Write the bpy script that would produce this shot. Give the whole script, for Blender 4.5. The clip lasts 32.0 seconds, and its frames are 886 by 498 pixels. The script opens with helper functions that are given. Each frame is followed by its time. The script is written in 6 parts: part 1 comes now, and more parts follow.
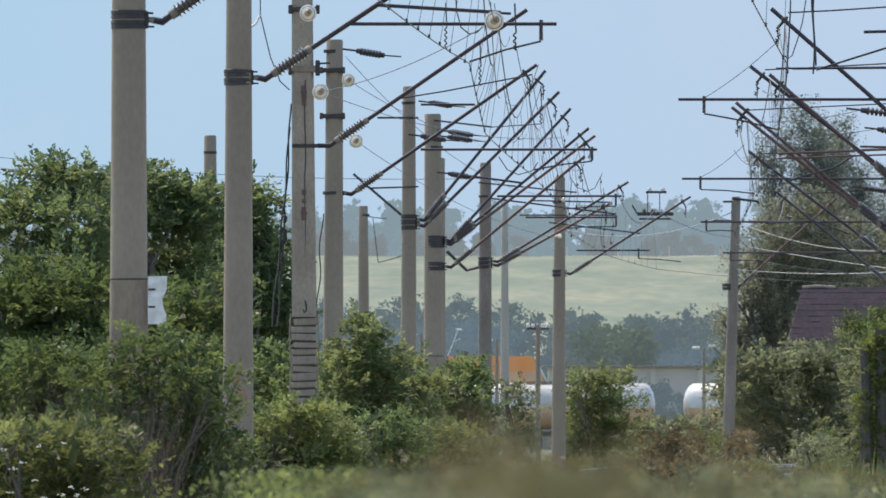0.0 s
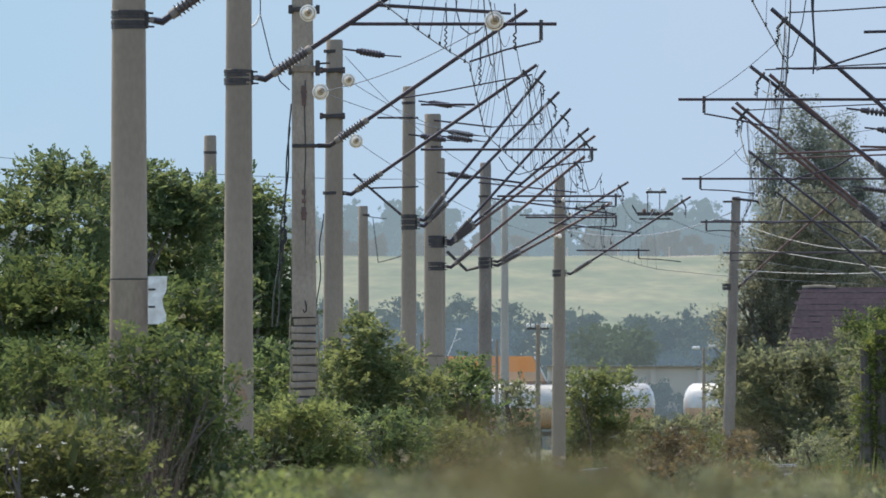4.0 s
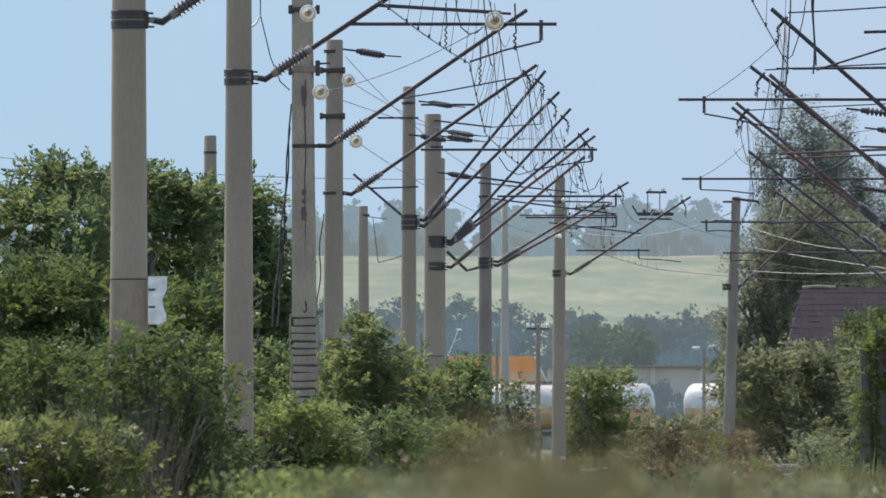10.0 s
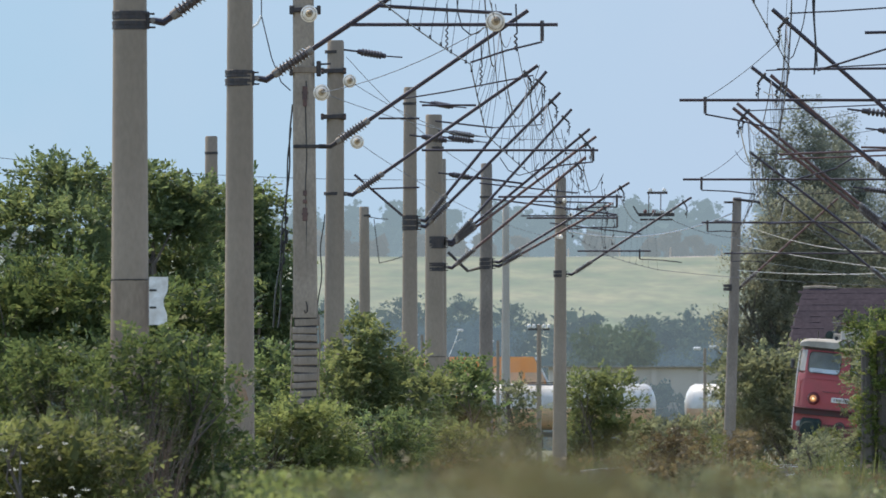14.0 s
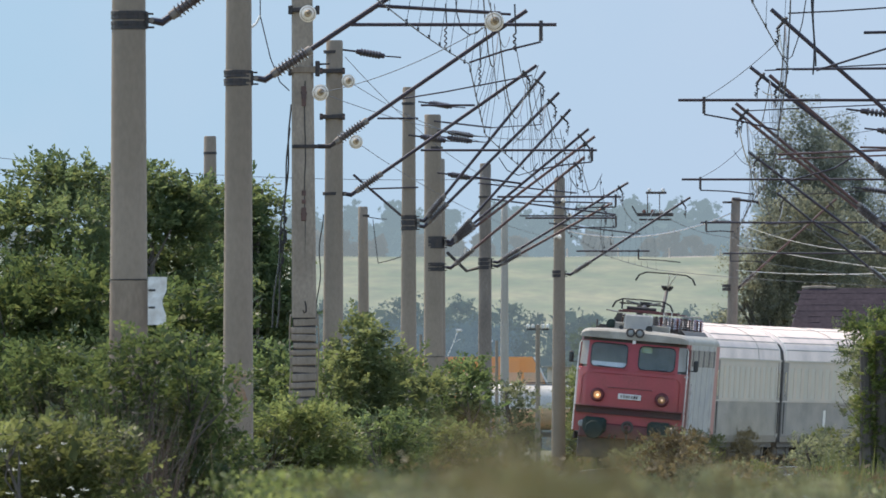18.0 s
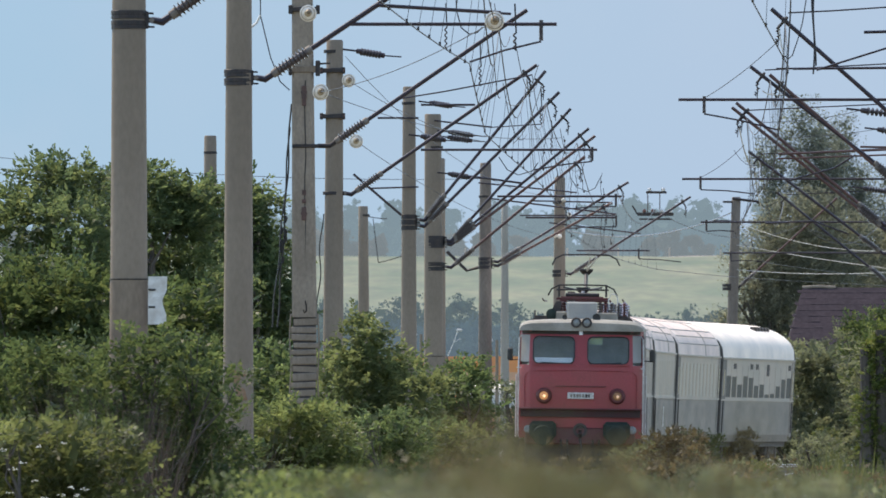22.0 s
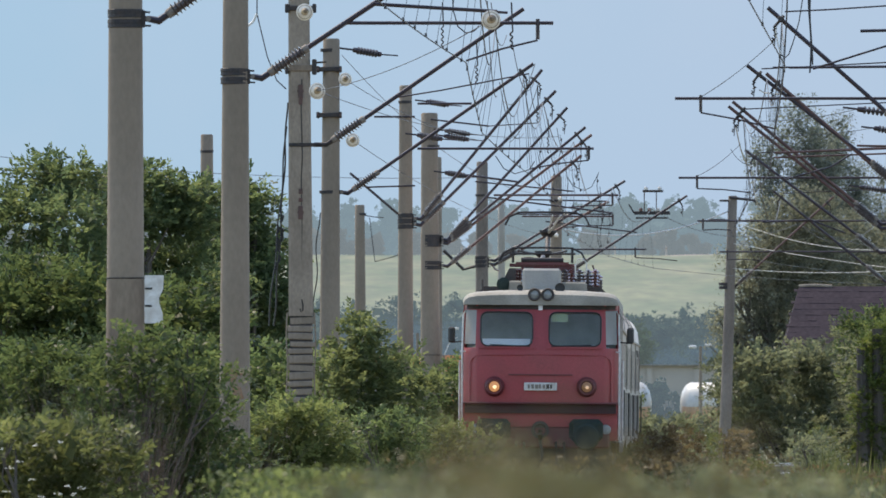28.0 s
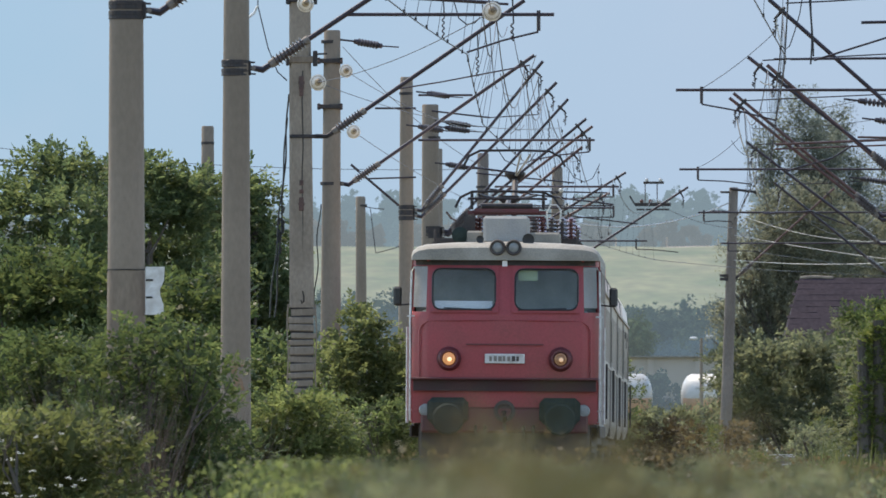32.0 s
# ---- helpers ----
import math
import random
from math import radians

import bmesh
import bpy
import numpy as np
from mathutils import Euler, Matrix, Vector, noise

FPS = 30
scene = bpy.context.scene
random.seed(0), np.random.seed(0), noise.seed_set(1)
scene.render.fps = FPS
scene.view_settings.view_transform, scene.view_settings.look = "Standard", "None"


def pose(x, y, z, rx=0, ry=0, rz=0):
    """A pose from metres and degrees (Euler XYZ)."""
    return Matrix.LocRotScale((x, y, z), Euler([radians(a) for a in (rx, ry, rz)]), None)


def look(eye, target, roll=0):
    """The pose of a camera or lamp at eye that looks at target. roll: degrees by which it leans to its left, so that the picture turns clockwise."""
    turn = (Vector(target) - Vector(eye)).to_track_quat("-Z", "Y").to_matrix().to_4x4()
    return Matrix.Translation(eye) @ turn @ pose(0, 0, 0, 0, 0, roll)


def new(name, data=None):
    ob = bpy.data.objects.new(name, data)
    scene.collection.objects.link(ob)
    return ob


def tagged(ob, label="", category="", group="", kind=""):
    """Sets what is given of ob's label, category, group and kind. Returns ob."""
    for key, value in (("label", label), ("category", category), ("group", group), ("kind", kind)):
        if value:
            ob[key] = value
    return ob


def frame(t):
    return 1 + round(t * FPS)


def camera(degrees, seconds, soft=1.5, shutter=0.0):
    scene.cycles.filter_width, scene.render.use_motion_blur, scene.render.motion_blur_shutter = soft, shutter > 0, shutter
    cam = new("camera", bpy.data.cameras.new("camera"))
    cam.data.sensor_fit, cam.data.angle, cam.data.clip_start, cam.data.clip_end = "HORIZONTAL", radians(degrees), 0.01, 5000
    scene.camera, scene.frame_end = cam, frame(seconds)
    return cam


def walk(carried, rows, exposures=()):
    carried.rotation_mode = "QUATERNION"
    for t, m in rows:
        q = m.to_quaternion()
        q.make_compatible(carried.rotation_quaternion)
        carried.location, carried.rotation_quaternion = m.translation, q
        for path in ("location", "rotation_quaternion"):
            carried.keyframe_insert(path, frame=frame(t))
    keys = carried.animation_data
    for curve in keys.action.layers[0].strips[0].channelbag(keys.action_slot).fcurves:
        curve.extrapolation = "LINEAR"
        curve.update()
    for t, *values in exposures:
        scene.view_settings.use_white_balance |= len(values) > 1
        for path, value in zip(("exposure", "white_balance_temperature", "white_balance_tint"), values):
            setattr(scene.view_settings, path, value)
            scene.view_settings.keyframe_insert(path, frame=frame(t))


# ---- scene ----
EXPOSURE, SKY_GLOW = 1.29, 0.463
# The camera stands on firm ground beside the line and only trembles a little.
cam = camera(2.1388, 32.0, soft=1.62)
cam.data.dof.use_dof, cam.data.dof.focus_distance, cam.data.dof.aperture_fstop = True, 380.0, 36.0
EYE_Z, TILT, PIXEL = 1.04, 0.4393, 0.0013642


def aim(dx, dy):
    return pose(0, 0, EYE_Z, 90 + TILT + dy * PIXEL, 0, dx * PIXEL)


SHAKE_A = [(0, 0, 0), (5.5, 0, 0), (7.5, 0, 0), (8, -1.0, 0), (8.5, 0, 0), (10, 0.1, 0.2), (10.5, 1.2, 0.3), (11, 1.2, -0.8), (11.5, 1.4, 1.2), (12, 2.6, 1.2),
           (12.5, 1.2, 0.4), (13, 2.6, 1.4), (13.5, 1.6, 1.4), (14, 1.9, 1.2), (14.5, 1.6, 1.2), (16.5, 0.1, 0.3), (17.5, 0, 0.2), (18, -0.2, 1.2), (19, 0.1, 1.3)]
SHAKE_B = [(20, 0.1, 1.0), (21, 0.9, 1.2), (22, 0.2, 0.4), (23, 0.1, 1.4), (23.5, 1.2, 1.7), (24, 0, 1.5), (24.5, 1.0, 1.5), (25, 0, 1.2), (25.5, 0.2, 1.4),
           (27.5, -0.9, 1.6), (28, -5.9, -1.7), (28.5, -1.7, -10.5), (29, 4.4, -9.3), (29.5, 4.2, -4.9), (30, 1.3, -7.4), (30.5, 1.4, -10.8), (31, -0.1, -12.4),
           (31.5, -5.8, -13.6), (32, -4.4, -16.7)]
walk(cam, [(t, aim(dx, dy)) for t, dx, dy in SHAKE_A + SHAKE_B], 
     exposures=[(0, EXPOSURE, 7200, 10), (18.5, EXPOSURE, 7200, 10), (20, EXPOSURE - 0.07, 7200, 10), (22, EXPOSURE - 0.11, 7200, 10), (32, EXPOSURE - 0.11, 7200, 10)])

# ---- light: a high hazy sun and the sky ----
SUN_ELEVATION, SUN_TURN = 58.0, -38.0
world = bpy.data.worlds.new("world")
scene.world = world
world.use_nodes = True
tree = world.node_tree
sky = tree.nodes.new("ShaderNodeTexSky")
sky.sky_type, sky.sun_disc = "NISHITA", False
sky.sun_elevation, sky.sun_rotation = radians(SUN_ELEVATION), radians(SUN_TURN)
sky.air_density, sky.dust_density, sky.ozone_density = 1.0, 0.6, 3.0
tree.nodes["Background"].inputs[1].default_value = 0.15
tree.links.new(sky.outputs[0], tree.nodes["Background"].inputs[0])
sun = new("sun", bpy.data.lights.new("sun", "SUN"))
sun.data.energy, sun.data.angle, sun.data.color = 1.95, radians(4.0), (1.0, 0.92, 0.79)
toward = Vector((math.sin(radians(SUN_TURN)) * math.cos(radians(SUN_ELEVATION)), math.cos(radians(SUN_TURN)) * math.cos(radians(SUN_ELEVATION)),
                 math.sin(radians(SUN_ELEVATION))))
sun.matrix_world = look((0, 0, 200), Vector((0, 0, 200)) - toward)


# ---- materials ----
def material(name, base, rough=0.7, metal=0.0, var=0.25, scale=3.0, fine=40.0, bump=0.3, second=None, glow=None, stretch=(1, 1, 1), spec=0.5, island=0.0):
    """A surface with stains at one scale and grain at another; second: the colour of its stains or rust."""
    m = bpy.data.materials.new(name)
    m.use_nodes = True
    n, links = m.node_tree.nodes, m.node_tree.links
    b = n["Principled BSDF"]
    b.inputs["Roughness"].default_value, b.inputs["Metallic"].default_value = rough, metal
    b.inputs["Specular IOR Level"].default_value = spec
    coord, mapping = n.new("ShaderNodeTexCoord"), n.new("ShaderNodeMapping")
    mapping.inputs["Scale"].default_value = stretch
    links.new(coord.outputs["Object"], mapping.inputs[0])
    big, small = n.new("ShaderNodeTexNoise"), n.new("ShaderNodeTexNoise")
    big.inputs["Scale"].default_value, big.inputs["Detail"].default_value = scale, 6
    small.inputs["Scale"].default_value, small.inputs["Detail"].default_value = fine, 4
    links.new(mapping.outputs[0], big.inputs[0])
    links.new(mapping.outputs[0], small.inputs[0])
    ramp, mix = n.new("ShaderNodeValToRGB"), n.new("ShaderNodeMix")
    ramp.color_ramp.elements[0].position, ramp.color_ramp.elements[1].position = 0.38, 0.68
    links.new(big.outputs[0], ramp.inputs[0])
    mix.data_type = "RGBA"
    other = second or tuple(c * (1 - var) for c in base)
    mix.inputs[6].default_value, mix.inputs[7].default_value = (*base, 1), (*other, 1)
    links.new(ramp.outputs[0], mix.inputs[0])
    grain = n.new("ShaderNodeMix")
    grain.data_type, grain.blend_type = "RGBA", "MULTIPLY"
    grain.inputs[0].default_value = min(1.0, var * 1.5)
    links.new(mix.outputs[2], grain.inputs[6])
    tone = n.new("ShaderNodeMapRange")
    tone.inputs[1].default_value, tone.inputs[2].default_value, tone.inputs[3].default_value, tone.inputs[4].default_value = 0.3, 0.7, 0.55, 1.25
    links.new(small.outputs[0], tone.inputs[0])
    links.new(tone.outputs[0], grain.inputs[7])
    out = grain.outputs[2]
    hsv = n.new("ShaderNodeHueSaturation")
    spread = n.new("ShaderNodeMapRange")
    spread.inputs[3].default_value, spread.inputs[4].default_value = 1 - max(island, 0.06), 1 + max(island, 0.06)
    if island:
        links.new(n.new("ShaderNodeNewGeometry").outputs["Random Per Island"], spread.inputs[0])
    else:
        links.new(n.new("ShaderNodeObjectInfo").outputs["Random"], spread.inputs[0])
    links.new(spread.outputs[0], hsv.inputs["Value"])
    links.new(out, hsv.inputs["Color"])
    links.new(hsv.outputs[0], b.inputs["Base Color"])
    if bump:
        bp = n.new("ShaderNodeBump")
        bp.inputs["Strength"].default_value, bp.inputs["Distance"].default_value = bump, 0.01
        links.new(small.outputs[0], bp.inputs["Height"])
        links.new(bp.outputs[0], b.inputs["Normal"])
    if glow:
        b.inputs["Emission Color"].default_value, b.inputs["Emission Strength"].default_value = (*glow[0], 1), glow[1]
    return m


def leaf_material(name, base, warm, through_light=0.5, glow=None, spec=0.2, patches=1.2):
    """Leaves: each one has its own tone between two greens, a waxy face and light that shines through it."""
    m = bpy.data.materials.new(name)
    m.use_nodes = True
    n, links = m.node_tree.nodes, m.node_tree.links
    b = n["Principled BSDF"]
    b.inputs["Roughness"].default_value = 0.42
    b.inputs["Specular IOR Level"].default_value = spec
    geo, ramp, coord, patch, mix = (n.new("ShaderNodeNewGeometry"), n.new("ShaderNodeValToRGB"), n.new("ShaderNodeTexCoord"), n.new("ShaderNodeTexNoise"),
                                    n.new("ShaderNodeMix"))
    links.new(geo.outputs["Random Per Island"], ramp.inputs[0])
    e = ramp.color_ramp.elements
    e[0].color, e[1].color = (*[c * 0.82 for c in base], 1), (*warm, 1)
    mid = e.new(0.6)
    mid.color = (*base, 1)
    links.new(coord.outputs["Object"], patch.inputs[0])
    patch.inputs["Scale"].default_value, patch.inputs["Detail"].default_value, patch.inputs["Roughness"].default_value = patches, 5.0, 0.62
    mix.data_type, mix.blend_type = "RGBA", "MULTIPLY"
    mix.inputs[0].default_value = 0.75
    tone = n.new("ShaderNodeMapRange")
    tone.inputs[1].default_value, tone.inputs[2].default_value, tone.inputs[3].default_value, tone.inputs[4].default_value = 0.35, 0.65, 0.58, 1.36
    links.new(patch.outputs[0], tone.inputs[0])
    links.new(ramp.outputs[0], mix.inputs[6])
    links.new(tone.outputs[0], mix.inputs[7])
    links.new(mix.outputs[2], b.inputs["Base Color"])
    shine, blend, end = n.new("ShaderNodeBsdfTranslucent"), n.new("ShaderNodeMixShader"), n["Material Output"]
    lit = n.new("ShaderNodeMix")
    lit.data_type, lit.blend_type = "RGBA", "MULTIPLY"
    lit.inputs[0].default_value, lit.inputs[7].default_value = 1.0, (1.52, 1.4, 1.15, 1)
    links.new(mix.outputs[2], lit.inputs[6])
    links.new(lit.outputs[2], shine.inputs[0])
    blend.inputs[0].default_value = through_light
    links.new(b.outputs[0], blend.inputs[1])
    links.new(shine.outputs[0], blend.inputs[2])
    links.new(blend.outputs[0], end.inputs[0])
    # glow: haze tint that far leaves emit
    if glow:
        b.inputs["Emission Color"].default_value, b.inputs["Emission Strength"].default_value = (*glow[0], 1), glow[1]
    return m


def glass_material(name, tint, rough=0.03):
    m = bpy.data.materials.new(name)
    m.use_nodes = True
    b = m.node_tree.nodes["Principled BSDF"]
    b.inputs["Base Color"].default_value = (*tint, 1)
    b.inputs["Roughness"].default_value = rough
    b.inputs["Transmission Weight"].default_value = 1.0
    b.inputs["IOR"].default_value = 1.35
    return m


concrete = material("concrete", (0.238, 0.188, 0.142), 0.85, var=0.15, scale=0.9, fine=22, bump=0.2, second=(0.19, 0.148, 0.11), stretch=(1, 1, 0.5))
concrete_old = material("worn_concrete", (0.3, 0.242, 0.188), 0.9, var=0.25, scale=2.2, fine=25, bump=0.5, second=(0.21, 0.166, 0.127), stretch=(1, 1, 0.6))
concrete_hazed = material("haze_paled_concrete", (0.34, 0.305, 0.262), 0.9, var=0.15, scale=1.5, fine=25, bump=0.2)
stained_concrete = material("stained_concrete", (0.232, 0.18, 0.134), 0.95, var=0.25, scale=3.0, fine=26, bump=0.5, second=(0.165, 0.122, 0.09), stretch=(1, 1, 0.35))
concrete_dark = material("sooty_concrete", (0.214, 0.178, 0.147), 0.9, var=0.3, scale=1.5, fine=30, bump=0.3, second=(0.125, 0.102, 0.085), stretch=(1, 1, 0.4))
black_iron = material("black_iron", (0.03, 0.028, 0.03), 0.6, 0.3, var=0.4, scale=12, second=(0.055, 0.04, 0.035))
steel_tube = material("weathered_tube", (0.034, 0.028, 0.034), 0.42, 0.3, var=0.3, scale=7, second=(0.055, 0.037, 0.04))
rust = material("rusty_tube", (0.12, 0.06, 0.05), 0.55, 0.25, var=0.4, scale=8, second=(0.08, 0.05, 0.045))
wire_mat = material("dark_wire", (0.032, 0.03, 0.034), 0.6, 0.1, var=0.1, bump=0)
bright_wire = material("bright_wire", (0.62, 0.6, 0.56), 0.45, 0.2, var=0.1, bump=0)
slate_glaze = material("slate_glaze", (0.05, 0.048, 0.056), 0.4, var=0.3, scale=20, second=(0.075, 0.06, 0.06), bump=0)
brown_glaze = material("brown_glaze", (0.11, 0.05, 0.042), 0.35, var=0.2, bump=0)
roof_glaze = material("dark_red_glaze", (0.13, 0.05, 0.045), 0.2, var=0.2, bump=0, spec=1.0)
grey_glaze = material("grey_glaze", (0.1, 0.085, 0.082), 0.28, var=0.3, scale=20, second=(0.07, 0.05, 0.048), bump=0, spec=0.6)
pale_cap = material("pale_cast_cap", (0.2, 0.175, 0.15), 0.6, var=0.25, scale=20, second=(0.12, 0.09, 0.075), bump=0.1)
cream_glaze = material("cream_glaze", (0.84, 0.76, 0.66), 0.25, var=0.15, scale=10, second=(0.66, 0.57, 0.47), bump=0)
tan_glaze = material("tan_glaze", (0.46, 0.34, 0.2), 0.3, var=0.25, scale=20, second=(0.3, 0.2, 0.11), bump=0)
tan_cap = material("tan_cap", (0.24, 0.165, 0.095), 0.4, var=0.3, scale=20, bump=0)
enamel = material("white_enamel", (0.641, 0.641, 0.623), 0.4, var=0.15, scale=9, second=(0.445, 0.418, 0.383))
black_paint = material("black_paint", (0.02, 0.02, 0.02), 0.5, var=0.2)
red_paint = material("red_paint", (0.305, 0.04, 0.044), 0.5, var=0.22, scale=1.4, fine=30, bump=0.06, second=(0.25, 0.042, 0.04))
dark_red = material("dark_red_paint", (0.106, 0.015, 0.019), 0.5, var=0.25, scale=3, second=(0.089, 0.027, 0.027), bump=0.1)
roof_grey = material("grey_roof_paint", (0.31, 0.285, 0.24), 0.7, var=0.3, scale=2.5, second=(0.22, 0.2, 0.165), bump=0.2)
side_grey = material("light_grey_side_paint", (0.4, 0.37, 0.325), 0.75, var=0.2, scale=1.5, second=(0.311, 0.298, 0.280), bump=0.08, stretch=(1, 0.4, 1.5))
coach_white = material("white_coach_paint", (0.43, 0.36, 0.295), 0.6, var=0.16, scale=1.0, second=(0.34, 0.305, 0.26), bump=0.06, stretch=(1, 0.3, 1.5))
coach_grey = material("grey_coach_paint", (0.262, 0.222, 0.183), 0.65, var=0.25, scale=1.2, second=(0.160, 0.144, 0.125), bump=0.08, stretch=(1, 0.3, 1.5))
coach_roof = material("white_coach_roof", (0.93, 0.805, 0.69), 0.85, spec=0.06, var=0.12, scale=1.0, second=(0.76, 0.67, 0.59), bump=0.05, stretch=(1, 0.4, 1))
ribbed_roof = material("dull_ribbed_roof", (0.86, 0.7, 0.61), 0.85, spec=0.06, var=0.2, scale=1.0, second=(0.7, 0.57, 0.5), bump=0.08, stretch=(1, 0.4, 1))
end_door_grey = material("grey_end_door", (0.155, 0.138, 0.122), 0.7, var=0.25, scale=3, second=(0.12, 0.107, 0.095), bump=0.1)
coach_end = material("grimy_coach_end", (0.105, 0.094, 0.082), 0.8, var=0.3, scale=4, second=(0.075, 0.066, 0.058), bump=0.1)
under_dark = material("sooty_gear_and_shade", (0.05, 0.045, 0.042), 0.8, var=0.4, scale=6, second=(0.08, 0.06, 0.05))
green_black = material("green_black_paint", (0.028, 0.042, 0.036), 0.8, var=0.3, scale=5, spec=0.2)
coach_pane = material("dull_dark_pane", (0.05, 0.054, 0.055), 0.55, var=0.2, scale=1.0, bump=0, spec=0.12)
lip_shade_red = material("lip_shade_dark_red", (0.055, 0.018, 0.02), 0.75, var=0.3, scale=3, second=(0.04, 0.024, 0.022))
pane_glass = material("dark_window_glass", (0.10, 0.11, 0.115), 0.06, var=0.2, scale=1.0, bump=0, spec=0.8)
pale_glass = material("pale_film_and_sky_glass", (0.27, 0.25, 0.225), 0.35, var=0.2, scale=2, bump=0)
clear_glass = glass_material("clear_glass", (0.93, 0.96, 0.95))
cab_wall = material("cab_wall", (0.27, 0.3, 0.295), 0.8, var=0.2)
blind_green = material("green_sun_blind", (0.3, 0.36, 0.22), 0.7, var=0.15)
paper_and_glare = material("white_paper_and_glare", (0.75, 0.77, 0.8), 0.7, var=0.1)
lamp_on = material("lit_headlamp", (0.42, 0.24, 0.12), 0.2, var=0.1, glow=((1.0, 0.42, 0.14), 0.16), bump=0)
lamp_dim = material("faint_headlamp", (0.3, 0.17, 0.09), 0.2, var=0.2, glow=((1.0, 0.42, 0.14), 0.02), bump=0)
lamp_half = material("faint_lamp_core", (0.8, 0.6, 0.4), 0.2, var=0.05, glow=((1.0, 0.5, 0.2), 0.13), bump=0)
lamp_core = material("lamp_core", (1, 0.9, 0.7), 0.2, var=0.05, glow=((1.0, 0.6, 0.22), 0.5), bump=0)
lamp_glass = material("grey_lamp_glass", (0.24, 0.25, 0.245), 0.3, var=0.2, scale=20, bump=0)
rail_steel = material("rail_steel", (0.4, 0.385, 0.37), 0.35, 0.9, var=0.1, bump=0)
rail_rust = material("rusty_rail", (0.12, 0.07, 0.05), 0.8, var=0.3, scale=10)
ballast_mat = material("ballast", (0.24, 0.21, 0.18), 0.95, var=0.5, scale=3, fine=14, bump=1.0, second=(0.14, 0.12, 0.09))
earth = material("grassy_earth", (0.10, 0.105, 0.045), 0.95, var=0.4, scale=0.25, fine=6, bump=0.8, second=(0.15, 0.125, 0.07))
bark = material("bark", (0.10, 0.085, 0.07), 0.9, var=0.4, scale=6, bump=0.6, stretch=(1, 1, 0.3))
roof_tile = material("brown_roof_tile", (0.052, 0.04, 0.046), 0.95, spec=0.08, var=0.4, scale=0.8, fine=6, second=(0.042, 0.034, 0.04), bump=0.4)
plaster = material("old_plaster", (0.5, 0.46, 0.4), 0.9, var=0.25, scale=1)
orange_paint = material("orange_paint", (0.78, 0.3, 0.08), 0.55, var=0.2, scale=0.6, second=(0.66, 0.27, 0.12))
tank_white = material("white_tank_paint", (0.56, 0.535, 0.49), 0.45, var=0.2, scale=0.7, second=(0.356, 0.334, 0.303))
tank_orange = material("orange_tank_belly", (0.62, 0.34, 0.2), 0.6, var=0.25, scale=0.8, second=(0.42, 0.3, 0.2))
shed_wall = material("beige_shed_wall", (0.5, 0.44, 0.37), 0.9, var=0.2, scale=0.15)
leaf_mid = leaf_material("leaf_mid_green", (0.066, 0.097, 0.04), (0.114, 0.142, 0.057), 0.6)
leaf_dark = leaf_material("leaf_dark_green", (0.086, 0.124, 0.055), (0.126, 0.163, 0.074), 0.66)
leaf_fresh = leaf_material("leaf_fresh_green", (0.10, 0.14, 0.04), (0.18, 0.195, 0.065))
leaf_dull = leaf_material("leaf_dull_green", (0.112, 0.131, 0.085), (0.143, 0.158, 0.1), 0.72)
weed_mat = leaf_material("weed_green", (0.09, 0.11, 0.045), (0.14, 0.14, 0.065))
straw_mat = leaf_material("dry_straw", (0.105, 0.085, 0.05), (0.15, 0.115, 0.066))
seed_mat = leaf_material("brown_seed_heads", (0.085, 0.07, 0.042), (0.12, 0.1, 0.055), 0.5)
dead_mat = leaf_material("dead_stalk", (0.075, 0.06, 0.05), (0.13, 0.1, 0.085), 0.2)
flower_mat = material("white_flower", (0.7, 0.69, 0.62), 0.7, var=0.1, bump=0)
leaf_lime = leaf_material("leaf_yellow_green", (0.11, 0.142, 0.056), (0.155, 0.183, 0.076), 0.62)
leaf_olive = leaf_material("leaf_olive_green", (0.1, 0.122, 0.05), (0.145, 0.165, 0.075), 0.6)
leaf_bush = leaf_material("leaf_bush_green", (0.112, 0.142, 0.066), (0.155, 0.182, 0.086), 0.68)
leaf_tree = leaf_material("leaf_tree_green", (0.092, 0.131, 0.065), (0.147, 0.181, 0.084), 0.66)
rust_stain = material("rust_stained_concrete", (0.27, 0.155, 0.085), 0.9, var=0.35, scale=9, second=(0.22, 0.165, 0.12), bump=0.2)
near_mat = leaf_material("olive_weed", (0.086, 0.084, 0.042), (0.115, 0.108, 0.054), 0.45)
# trees a kilometre off: haze is mixed into their grey-green leaf colours
leaf_haze_grey = leaf_material("leaf_haze_grey_green", (0.165, 0.18, 0.145), (0.185, 0.2, 0.16), 0.68, spec=0.05)
leaf_haze_poplar = leaf_material("leaf_haze_poplar", (0.125, 0.15, 0.14), (0.142, 0.168, 0.15), 0.68, spec=0.05)
# distance: woods and fields; kilometres of hazy air are put in as emitted glow
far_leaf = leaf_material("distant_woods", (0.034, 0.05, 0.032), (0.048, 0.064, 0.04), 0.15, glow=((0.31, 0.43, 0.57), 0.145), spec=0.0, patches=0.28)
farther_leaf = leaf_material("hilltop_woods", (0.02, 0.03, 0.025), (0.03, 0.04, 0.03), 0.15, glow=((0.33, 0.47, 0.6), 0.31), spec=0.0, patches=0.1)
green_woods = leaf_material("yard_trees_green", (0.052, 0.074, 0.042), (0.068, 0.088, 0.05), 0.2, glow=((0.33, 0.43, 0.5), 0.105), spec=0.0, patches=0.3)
haze_blue_woods = leaf_material("yard_trees_haze_blue", (0.03, 0.045, 0.036), (0.04, 0.055, 0.042), 0.15, glow=((0.3, 0.44, 0.62), 0.165), spec=0.0, patches=0.3)
